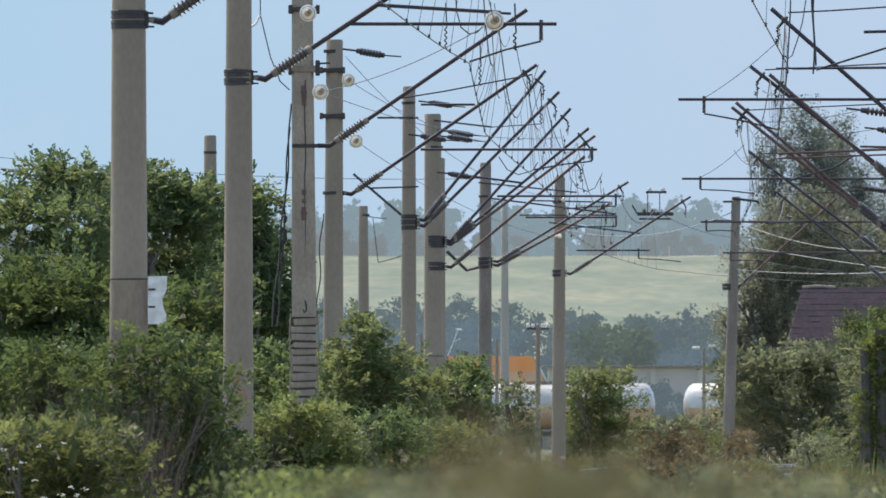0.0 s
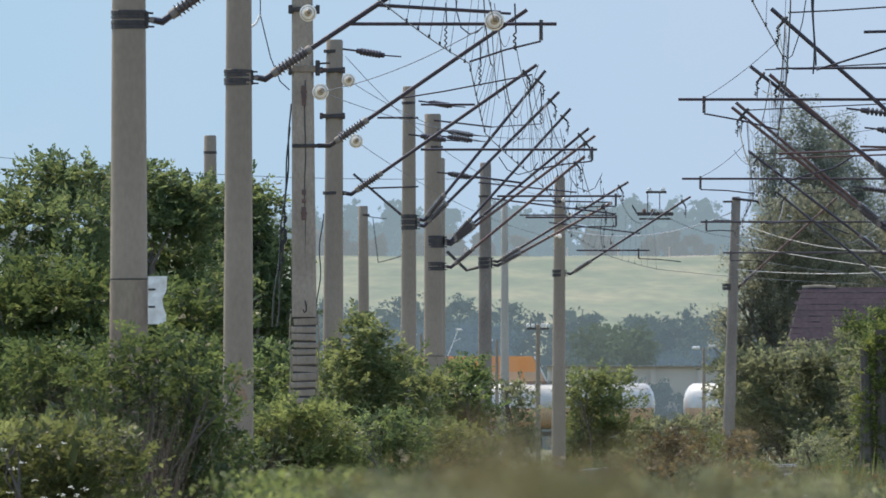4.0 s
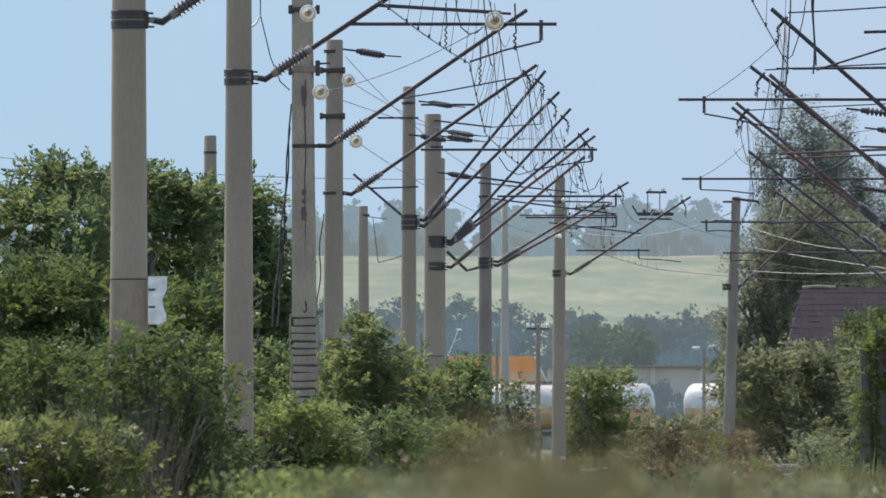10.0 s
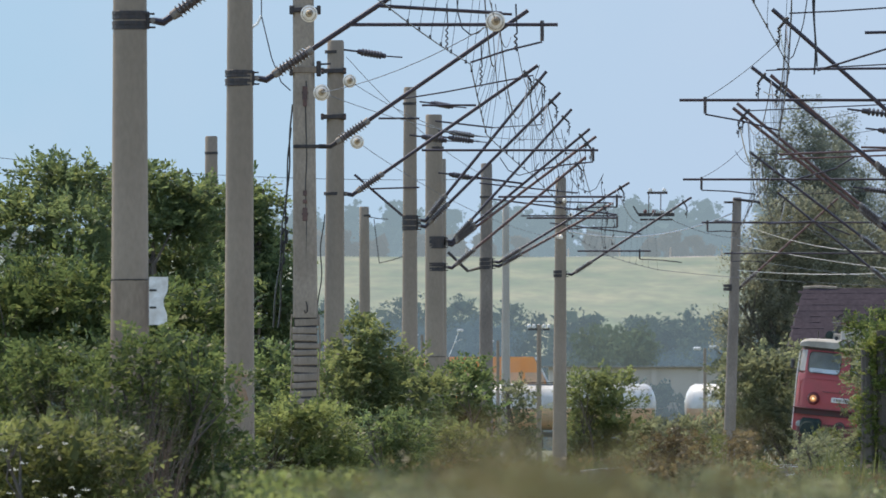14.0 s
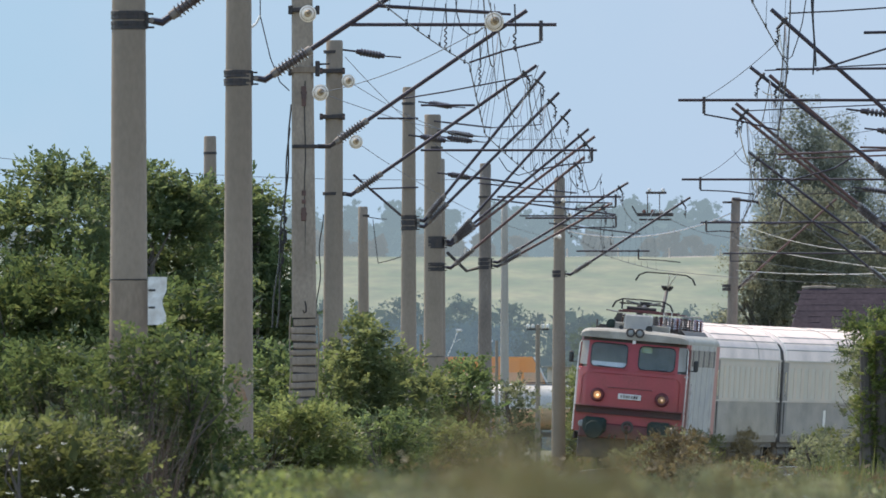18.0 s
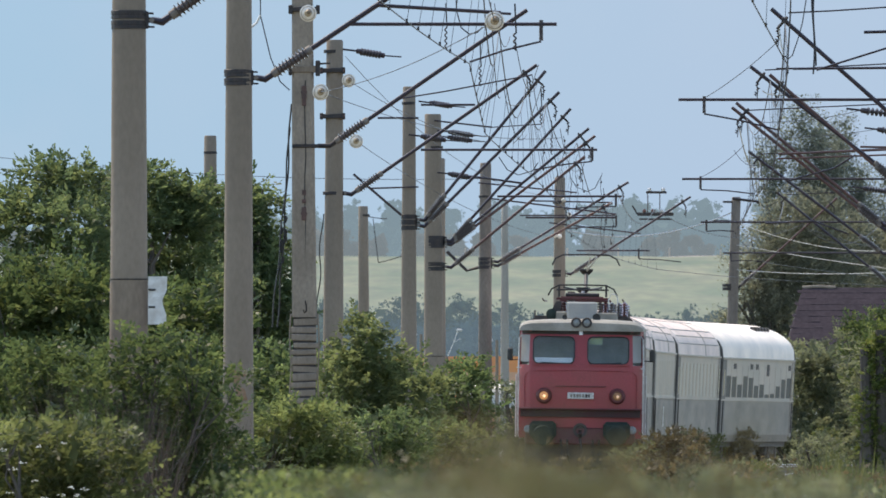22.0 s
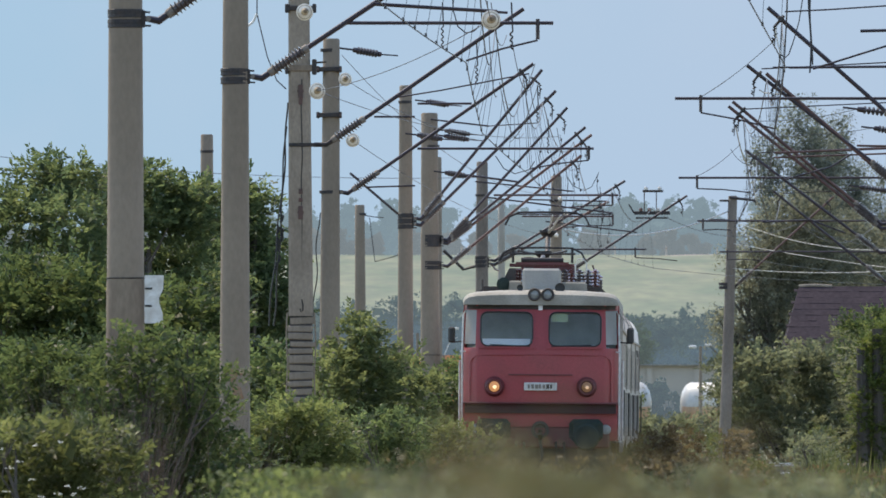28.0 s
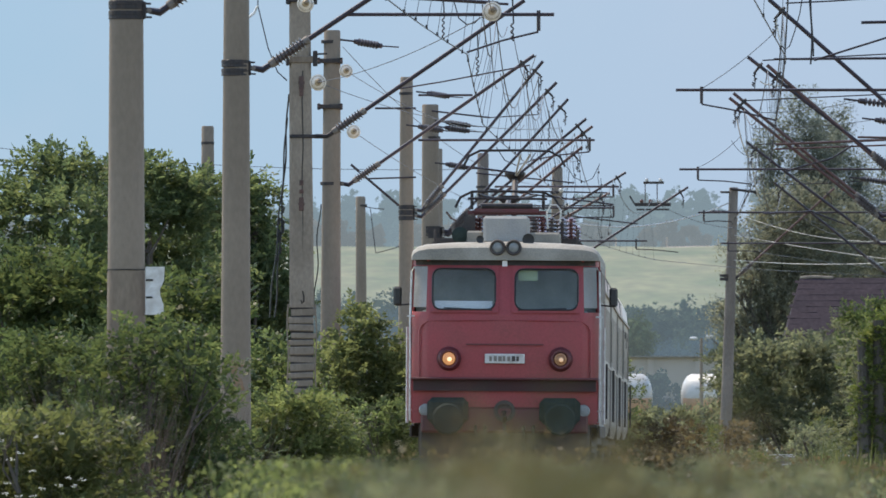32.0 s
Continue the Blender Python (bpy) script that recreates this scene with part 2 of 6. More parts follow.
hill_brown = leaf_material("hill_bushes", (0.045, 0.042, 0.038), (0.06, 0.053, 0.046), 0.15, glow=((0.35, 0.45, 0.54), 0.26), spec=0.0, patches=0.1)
# the far ground emits a pale haze tint over its own field colours
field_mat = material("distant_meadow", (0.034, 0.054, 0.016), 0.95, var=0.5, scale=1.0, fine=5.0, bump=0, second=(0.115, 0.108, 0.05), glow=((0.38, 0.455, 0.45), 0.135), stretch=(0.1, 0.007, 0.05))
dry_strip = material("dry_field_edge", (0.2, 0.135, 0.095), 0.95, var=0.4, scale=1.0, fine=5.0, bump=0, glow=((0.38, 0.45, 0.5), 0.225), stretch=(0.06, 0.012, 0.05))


# ---- building blocks ----
class Shape:
    """Vertices and faces of one mesh, gathered piece by piece."""

    def __init__(self):
        self.v, self.f = [], []

    def add(self, verts, faces):
        k = len(self.v)
        self.v += [tuple(p) for p in verts]
        self.f += [tuple(i + k for i in f) for f in faces]
        return self

    def box(self, x0, x1, y0, y1, z0, z1, bevel=0.0):
        if not bevel:
            v = [(x, y, z) for x in (x0, x1) for y in (y0, y1) for z in (z0, z1)]
            return self.add(v, [(0, 1, 3, 2), (4, 6, 7, 5), (0, 4, 5, 1), (2, 3, 7, 6), (0, 2, 6, 4), (1, 5, 7, 3)])
        c = bevel
        ring = [(x0 + c, y0), (x1 - c, y0), (x1, y0 + c), (x1, y1 - c), (x1 - c, y1), (x0 + c, y1), (x0, y1 - c), (x0, y0 + c)]
        inner = [(min(max(x, x0 + c), x1 - c), min(max(y, y0 + c), y1 - c)) for x, y in ring]
        rows = [[(x, y, z0) for x, y in inner], [(x, y, z0 + c) for x, y in ring], [(x, y, z1 - c) for x, y in ring], [(x, y, z1) for x, y in inner]]
        return self.rings(rows)

    def rings(self, rows, closed=True, caps=True):
        n = len(rows[0])
        faces = []
        for r in range(len(rows) - 1):
            for i in range(n if closed else n - 1):
                j = (i + 1) % n
                faces.append((r * n + i, r * n + j, (r + 1) * n + j, (r + 1) * n + i))
        if caps:
            faces += [tuple(range(n))[::-1], tuple((len(rows) - 1) * n + i for i in range(n))]
        return self.add([p for row in rows for p in row], faces)

    def tube(self, path, radius, sides=6, caps=True):
        """A round bar along a line of points; radius: one number, or one for each point."""
        pts = [Vector(p) for p in path]
        rows = []
        for i, p in enumerate(pts):
            d = (pts[min(i + 1, len(pts) - 1)] - pts[max(i - 1, 0)]).normalized()
            a = d.cross(Vector((0, 0, 1)) if abs(d.z) < 0.9 else Vector((0, 1, 0))).normalized()
            b = d.cross(a)
            r = radius[i] if isinstance(radius, (list, tuple)) else radius
            rows.append([p + (a * math.cos(2 * math.pi * k / sides) + b * math.sin(2 * math.pi * k / sides)) * r for k in range(sides)])
        return self.rings(rows, caps=caps)

    def disc(self, centre, axis, profile, sides=16):
        """A turned piece: profile is a list of (distance along the axis, radius)."""
        c, d = Vector(centre), Vector(axis).normalized()
        a = d.cross(Vector((0, 0, 1)) if abs(d.z) < 0.9 else Vector((0, 1, 0))).normalized()
        b = d.cross(a)
        rows = [[c + d * s + (a * math.cos(2 * math.pi * k / sides) + b * math.sin(2 * math.pi * k / sides)) * r for k in range(sides)] for s, r in profile]
        return self.rings(rows)

    def mesh(self, name, mat, smooth=False):
        me = bpy.data.meshes.new(name)
        me.from_pydata(self.v, [], self.f)
        bm = bmesh.new()
        bm.from_mesh(me)
        bmesh.ops.recalc_face_normals(bm, faces=bm.faces)
        bm.to_mesh(me)
        bm.free()
        me.materials.append(mat)
        if smooth:
            me.polygons.foreach_set("use_smooth", [True] * len(me.polygons))
            me.set_sharp_from_angle(angle=radians(40))
        return me


def thing(name, label, category, place=(0, 0, 0), group="", kind=""):
    ob = new(name)
    ob.empty_display_size = 0.2
    ob.location = place
    return tagged(ob, label, category, group, kind)


def part(name, shape, mat, parent, label="", smooth=False):
    ob = new(name, shape.mesh(name, mat, smooth))
    ob.parent = parent
    return tagged(ob, label) if label else ob


def single(name, shape, mat, label, category, group="", kind="", smooth=False):
    return tagged(new(name, shape.mesh(name, mat, smooth)), label, category, group, kind)


def quads(name, corners, mat):
    """A mesh of loose four-cornered leaves or blades, from an array (n, 4, 3)."""
    n = len(corners)
    me = bpy.data.meshes.new(name)
    me.vertices.add(n * 4)
    me.vertices.foreach_set("co", corners.astype(np.float32).ravel())
    me.loops.add(n * 4)
    me.loops.foreach_set("vertex_index", np.arange(n * 4, dtype=np.int32))
    me.polygons.add(n)
    me.polygons.foreach_set("loop_start", np.arange(0, n * 4, 4, dtype=np.int32))
    me.update(calc_edges=True)
    me.validate()
    me.materials.append(mat)
    return me


def unit(rng, n):
    v = rng.normal(size=(n, 3))
    return v / np.linalg.norm(v, axis=1, keepdims=True)


def leaf_quads(rng, centres, size, out=None, up=0.5, slim=0.55):
    """Folded leaf shapes at the given places, tilted at random but mostly facing up and out."""
    n = len(centres)
    along = unit(rng, n) + np.array([0, 0, -0.25])
    along /= np.linalg.norm(along, axis=1, keepdims=True)
    normal = unit(rng, n) + np.array([0, 0, up * 2]) + (0 if out is None else out * 0.9)
    side = np.cross(along, normal)
    side /= np.linalg.norm(side, axis=1, keepdims=True) + 1e-9
    lift = np.cross(side, along)
    s = (size * rng.uniform(0.6, 1.35, n))[:, None]
    base, tip = centres - along * s * 0.5, centres + along * s * 0.5
    wide = side * s * slim * 0.5
    fold = lift * s * 0.12
    return np.stack([base, centres + wide + fold, tip, centres - wide + fold], axis=1)


def crown_points(rng, lobes, count, clump=0.16, per_clump=42):
    """Leaf places: each lobe (x, y, z, rx, ry, rz) carries many small clumps on and under its skin, so that gaps stay between them."""
    sizes = np.array([l[3] * l[5] + l[3] * l[4] for l in lobes])
    out, ways = [], []
    for l, share in zip(lobes, sizes / sizes.sum()):
        n = int(count * share)
        clumps = max(10, n // per_clump)
        d = unit(rng, clumps)
        r = rng.uniform(0.4, 1.12, clumps)[:, None] ** 0.6
        c = d * r * np.array(l[3:6]) + np.array(l[:3])
        pick = rng.integers(0, clumps, n)
        spread = clump * rng.uniform(0.5, 1.4, clumps)[pick][:, None]
        out.append(c[pick] + np.clip(rng.normal(size=(n, 3)), -1.5, 1.5) * spread * np.array([1, 1, 0.7]))
        ways.append(d[pick])
    return np.concatenate(out), np.concatenate(ways)


def twig_places(rng, lobes, twigs, ragged=0.25):
    """Roots and directions of leafy twigs: they sit on the skin of the lobes, point outwards and up, and some shoot out beyond it."""
    sizes = np.array([l[3] * l[5] + l[3] * l[4] for l in lobes])
    pick = rng.choice(len(lobes), twigs, p=sizes / sizes.sum())
    l = np.array(lobes)[pick]
    d = unit(rng, twigs)
    d[:, 2] = np.where(d[:, 2] < -0.3, -d[:, 2] * 0.7, d[:, 2])
    # boughs: the skin swells and sinks, so that lit tops and shaded hollows lie side by side
    swell = 0.14 * np.sin(d[:, 0] * 7.3 + pick * 1.7) + 0.12 * np.sin(d[:, 2] * 9.1 + pick * 2.9)
    r = np.clip(rng.normal(0.8, 0.22, twigs), 0.2, 1.0) + swell
    shoot = rng.random(twigs) < 0.13
    r = np.where(shoot, r + rng.uniform(0.0, 2 * ragged, twigs), r)
    way = d * 0.75 + np.array([0, 0, 0.3]) + rng.normal(size=(twigs, 3)) * 0.35 + shoot[:, None] * np.array([0, 0, 0.7])
    return l[:, :3] + d * r[:, None] * l[:, 3:6], way / np.linalg.norm(way, axis=1, keepdims=True)


def leafy_twigs(rng, roots, ways, leaf, per=9, slim=0.5):
    """Leaves in two rows along short drooping twigs, with one at the end; the leaves of a twig lie nearly in one plane."""
    n = len(roots)
    length = leaf * per * 0.36 * rng.uniform(0.65, 1.35, n)[:, None]
    side = np.cross(ways, np.array([0, 0, 1.0])) + rng.normal(size=(n, 3)) * 0.25
    side /= np.linalg.norm(side, axis=1, keepdims=True) + 1e-9
    face = np.cross(side, ways)
    out = []
    for k in range(per):
        u = (k + 0.6) / per
        hand = 0.0 if k == per - 1 else (1.0 if k % 2 else -1.0)
        foot = roots + ways * length * u - np.array([0, 0, 1.0]) * length * 0.28 * u * u
        along = ways * (0.55 if hand else 1.0) + side * hand * 0.9 + rng.normal(size=(n, 3)) * 0.22 - np.array([0, 0, 0.22])
        along /= np.linalg.norm(along, axis=1, keepdims=True)
        flat = face + rng.normal(size=(n, 3)) * 0.3
        wide = np.cross(along, flat)
        wide /= np.linalg.norm(wide, axis=1, keepdims=True) + 1e-9
        s = (leaf * rng.uniform(0.7, 1.3, n) * (0.75 + 0.5 * math.sin(math.pi * u)))[:, None]
        mid = foot + along * s * 0.45 + np.cross(wide, along) * s * 0.08
        out.append(np.stack([foot, mid + wide * s * slim * 0.5, foot + along * s, mid - wide * s * slim * 0.5], axis=1))
    return np.concatenate(out)


def inner_points(rng, lobes, count):
    """Places of the large shaded leaves deep inside a crown."""
    pick = rng.integers(0, len(lobes), count)
    l = np.array(lobes)[pick]
    return l[:, :3] + unit(rng, count) * (rng.random(count)[:, None] ** 0.5 * 0.72) * l[:, 3:6]


def shrub(name, label, category, rng, lobes, count, leaf, mat, base, stems=5, clump=0.16, twig=0.02, group="", stem_mat=None, core=0.06, loose=False):
    """A bush or tree: stems that fork towards its lobes, and a crown of many leaves."""
    ob = thing(name, label, category, base, group)
    at = np.array(base)
    wood = Shape()
    spots = []
    for i in range(stems):
        l = lobes[i % len(lobes)]
        end = Vector((l[0] - base[0], l[1] - base[1], l[2] - base[2])) + Vector(rng.normal(size=3) * 0.35 * min(l[3], l[5]))
        start = Vector((rng.normal() * 0.12, rng.normal() * 0.12, -0.1))
        bend = start.lerp(end, 0.5) + Vector(rng.normal(size=3)) * 0.12
        r = twig * (1.5 + end.length * 0.5)
        wood.tube([start, bend, end], [r, r * 0.7, r * 0.3], 6)
        for k in range(4):
            tip = end + Vector(unit(rng, 1)[0] * np.array(l[3:6]) * 0.9)
            wood.tube([bend.lerp(end, 0.3 + 0.2 * k), (bend.lerp(end, 0.6) + tip) / 2 + Vector(rng.normal(size=3)) * 0.08, tip], [r * 0.5, r * 0.3, r * 0.12], 5)
    part("trunk", wood, stem_mat or bark, ob)
    if loose:
        pts, ways = crown_points(rng, lobes, count, clump)
        leaves = leaf_quads(rng, pts - at, leaf, ways)
    else:
        roots, ways = twig_places(rng, lobes, count // 9)
        leaves = leafy_twigs(rng, roots - at, ways, leaf)
    leaves = np.concatenate([leaves, leaf_quads(rng, inner_points(rng, lobes, int(count * core)) - at, leaf * 1.7, slim=0.75)])
    crown = new("crown", quads("crown", leaves, mat))
    crown.parent = ob
    return ob


def blades(rng, x, y, z, height, lean=0.3, width=0.02):
    """Upright narrow blades of grass or weed stalks standing at x, y, z."""
    n = len(x)
    foot = np.stack([x, y, z], 1)
    turn = rng.uniform(0, 2 * np.pi, n)
    side = np.stack([np.cos(turn), np.sin(turn), np.zeros(n)], 1) * width * rng.uniform(0.6, 1.4, n)[:, None]
    tip = foot + np.stack([rng.normal(size=n) * lean, rng.normal(size=n) * lean, np.ones(n)], 1) * height[:, None]
    mid = (foot + tip) / 2 + rng.normal(size=(n, 3)) * 0.05 * height[:, None]
    lower = np.stack([foot - side, foot + side, mid + side * 0.8, mid - side * 0.8], 1)
    upper = np.stack([mid - side * 0.8, mid + side * 0.8, tip + side * 0.1, tip - side * 0.1], 1)
    return np.concatenate([lower, upper])


# ---- the line: straight towards the camera, then a transition into a banked curve of 819 m radius ----
STEP = 1.0
S = np.arange(-420, 900, STEP)
BEND = np.where(S < -150, -1 / 900, np.clip((S - 201.76) / 84.86, 0, 1) / 819.0)
i0 = int(420 / STEP)
TURN = np.cumsum(BEND) * STEP
TURN += 0.01164 - TURN[i0]
PX = np.cumsum(np.sin(TURN)) * STEP
PY = np.cumsum(np.cos(TURN)) * STEP
PX += 0.983 - PX[i0]
PY += 368.6 - PY[i0]
LEVEL_Y = [0, 300, 370, 390, 418, 446, 500, 525, 560, 600, 650, 700, 800, 1200]
LEVEL_Z = [0.0, 0.01, 0.01, -0.01, -0.07, -0.15, -0.19, -0.19, -0.13, -0.07, -0.02, -0.03, -0.06, -0.06]


def line_at(s, off=0.0):
    """Place and turn of the line s metres up the track; off: metres to the side."""
    x, y, h = np.interp(s, S, PX), np.interp(s, S, PY), np.interp(s, S, TURN)
    z = np.interp(y, LEVEL_Y, LEVEL_Z)
    return x + off * np.cos(h), y - off * np.sin(h), z, h


def cant(s):
    """How far the track leans towards the inside of the curve, in degrees."""
    return 0.4 + 5.4 * float(np.clip((s - 195) / 100, 0, 1))


def s_of(y, off=0.0):
    """How far up the line a place of that depth lies."""
    return float(np.interp(y, PY - off * np.sin(TURN), S))


# ---- ground, distance ----
def ground_z(x, y):
    hill = np.clip((y - 1500) / 2500, 0, 1)
    hill = hill * hill * (3 - 2 * hill) * 30.0
    return -0.5 + hill + 0.12 * np.sin(x * 0.31 + y * 0.017) * np.clip(np.abs(x) / 40, 0, 1) + np.clip((y - 4000) / 900, 0, 1) * 6


def ground():
    xs = np.concatenate([-np.geomspace(3000, 30, 26), np.linspace(-25, 45, 36), np.geomspace(50, 3000, 26)])
    ys = np.concatenate([np.linspace(-400, 150, 14), np.linspace(170, 1000, 90), np.linspace(1030, 4900, 110)])
    gx, gy = np.meshgrid(xs, ys)
    gz = ground_z(gx, gy)
    n, m = len(xs), len(ys)
    sh = Shape()
    faces = [(r * n + c, r * n + c + 1, (r + 1) * n + c + 1, (r + 1) * n + c) for r in range(m - 1) for c in range(n - 1)]
    sh.add(np.stack([gx.ravel(), gy.ravel(), gz.ravel()], 1).tolist(), faces)
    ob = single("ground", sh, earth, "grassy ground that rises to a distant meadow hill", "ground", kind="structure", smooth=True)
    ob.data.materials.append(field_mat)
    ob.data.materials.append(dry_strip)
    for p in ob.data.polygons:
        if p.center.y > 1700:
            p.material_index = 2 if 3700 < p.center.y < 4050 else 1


ground()


def sky_backdrop():
    """The hazy band of sky low over the hill."""
    m = bpy.data.materials.new("low_sky")
    m.use_nodes = True
    n, links = m.node_tree.nodes, m.node_tree.links
    n.remove(n["Principled BSDF"])
    em, coord, sep, ramp = n.new("ShaderNodeEmission"), n.new("ShaderNodeTexCoord"), n.new("ShaderNodeSeparateXYZ"), n.new("ShaderNodeValToRGB")
    links.new(coord.outputs["Object"], sep.inputs[0])
    scaled = n.new("ShaderNodeMath")
    scaled.operation = "MULTIPLY"
    scaled.inputs[1].default_value = 1 / 160
    links.new(sep.outputs["Z"], scaled.inputs[0])
    links.new(scaled.outputs[0], ramp.inputs[0])
    e = ramp.color_ramp.elements
    e[0].position, e[0].color = 0.2, (0.355, 0.558, 0.78, 1)
    e[1].position, e[1].color = 0.8, (0.357, 0.553, 0.8, 1)
    lilac, across, mix = n.new("ShaderNodeRGB"), n.new("ShaderNodeMapRange"), n.new("ShaderNodeMix")
    lilac.outputs[0].default_value = (0.405, 0.56, 0.792, 1)
    across.inputs[1].default_value, across.inputs[2].default_value = -90, 60
    links.new(sep.outputs["X"], across.inputs[0])
    mix.data_type = "RGBA"
    links.new(across.outputs[0], mix.inputs[0])
    links.new(ramp.outputs[0], mix.inputs[6])
    links.new(lilac.outputs[0], mix.inputs[7])
    cloud, wisp, veil = n.new("ShaderNodeTexNoise"), n.new("ShaderNodeMapRange"), n.new("ShaderNodeMix")
    cloud.inputs["Scale"].default_value, cloud.inputs["Detail"].default_value = 0.022, 5
    links.new(coord.outputs["Object"], cloud.inputs[0])
    wisp.inputs[1].default_value, wisp.inputs[2].default_value, wisp.inputs[3].default_value, wisp.inputs[4].default_value = 0.42, 0.72, 0.0, 0.3
    links.new(cloud.outputs[0], wisp.inputs[0])
    veil.data_type = "RGBA"
    veil.inputs[7].default_value = (0.46, 0.59, 0.8, 1)
    links.new(wisp.outputs[0], veil.inputs[0])
    links.new(mix.outputs[2], veil.inputs[6])
    links.new(veil.outputs[2], em.inputs[0])
    em.inputs[1].default_value = SKY_GLOW
    links.new(em.outputs[0], n["Material Output"].inputs[0])
    sh = Shape()
    rows = [[(x, 4930 - (x / 900) ** 2 * 300, z) for x in np.linspace(-900, 900, 13)] for z in (-5, 40, 100, 200, 320)]
    sh.rings(rows, closed=False, caps=False)
    single("backdrop", sh, m, "pale blue hazy sky low over the hill", "sky", kind="structure", smooth=True)


sky_backdrop()


# ---- tracks ----
def sweep(off, profile, s0, s1, step=4.0, side=0.0):
    """A section drawn along a track; side: metres from the middle of that track, which leans with the cant."""
    rows = []
    for s in np.arange(s0, s1 + 0.1, step):
        x, y, z, h = line_at(s, off + side)
        lean = math.tan(radians(cant(s)))
        rows.append([(x + a * math.cos(h), y - a * math.sin(h), z + b - (a + side) * lean) for a, b in profile])
    return Shape().rings(rows)


def track(off, number, s0=-400, s1=560):
    single("track_bed_%d" % number, sweep(off, [(-2.4, -0.6), (2.4, -0.6), (1.6, -0.2), (-1.6, -0.2)], s0, s1), ballast_mat,
           "weedy grey-brown ballast bed of the railway line", "track bed", kind="structure")
    prof = [(-0.07, -0.172), (0.07, -0.172), (0.065, -0.15), (0.012, -0.135), (0.012, -0.05), (0.036, -0.035), (0.036, 0), (-0.036, 0), (-0.036, -0.035),
            (-0.012, -0.05), (-0.012, -0.135), (-0.065, -0.15)]
    for side in (-0.755, 0.755):
        rail = single("rail", sweep(off, prof, s0, s1, side=side), rail_rust, "rusty steel rail with a shiny worn head", "rail", group="rails", kind="structure")
        part("rail_head", sweep(off, [(-0.03, 0.0), (0.03, 0.0), (0.028, 0.005), (-0.028, 0.005)], s0, s1, side=side), rail_steel, rail, "polished running surface")
    sh = Shape()
    for s in np.arange(-90, s1 - 5, 0.65):
        x, y, z, h = line_at(s, off)
        c, d, lean = math.cos(h), math.sin(h), math.tan(radians(cant(s)))
        v = [(x + a * c + b * d, y - a * d + b * c, z + e - a * lean) for a, b, e in ((-1.25, -0.12, -0.36), (1.25, -0.12, -0.36), (1.25, 0.12, -0.36), (-1.25, 0.12, -0.36),
                                                                          (-1.25, -0.1, -0.174), (1.25, -0.1, -0.174), (1.25, 0.1, -0.174), (-1.25, 0.1, -0.174))]
        sh.add(v, [(4, 5, 6, 7), (0, 1, 5, 4), (1, 2, 6, 5), (2, 3, 7, 6), (3, 0, 4, 7)])
    single("sleepers", sh, concrete_old, "worn concrete sleepers under both rails", "sleepers", kind="stuff")


track(0.0, 1)
track(3.95, 2)


# ---- overhead line masts ----
def insulator(start, end, radius, sheds, mat, name, parent, label="", cap=None, core=0.6):
    """A rod of round sheds between two points, with metal caps."""
    a, b = Vector(start), Vector(end)
    L = (b - a).length
    prof = [(L * 0.12, radius * 0.5)]
    for i in range(sheds):
        u = L * (0.14 + 0.74 * i / sheds)
        w = L * 0.74 / sheds
        prof += [(u, radius * core), (u + w * 0.3, radius * 0.97), (u + w * 0.45, radius), (u + w * 0.6, radius * core)]
    prof += [(L * 0.88, radius * 0.5)]
    rod = part(name, Shape().disc(a, b - a, prof, 12), mat, parent, label, smooth=True)
    if cap and parent.parent is None:
        part("end_cap", Shape().disc(a, b - a, [(0, radius * 0.35), (0.01, radius * 0.62), (L * 0.15, radius * 0.7), (L * 0.16, radius * 0.4)], 12), cap, rod, "pale cast end cap", smooth=True)
        part("end_cap", Shape().disc(a + (b - a) * 0.86, b - a, [(0, radius * 0.4), (0.01, radius * 0.66), (L * 0.12, radius * 0.66), (L * 0.14, radius * 0.4)], 12), cap, rod, "pale cast end cap", smooth=True)
    return rod


def band(parent, z, r, height=0.21, n=2):
    sh = Shape()
    for i in range(n):
        zz = z + (i - (n - 1) / 2) * height / n
        sh.disc((0, 0, zz - height / n * 0.4), (0, 0, 1), [(0, r + 0.003), (0.005, r + 0.01), (height / n * 0.42, r + 0.007), (height / n * 0.46, r + 0.011), (height / n * 0.81, r + 0.01), (height / n * 0.86, r + 0.003)], 20)
    part("clamp_band", sh, black_iron, parent, "black iron clamp")


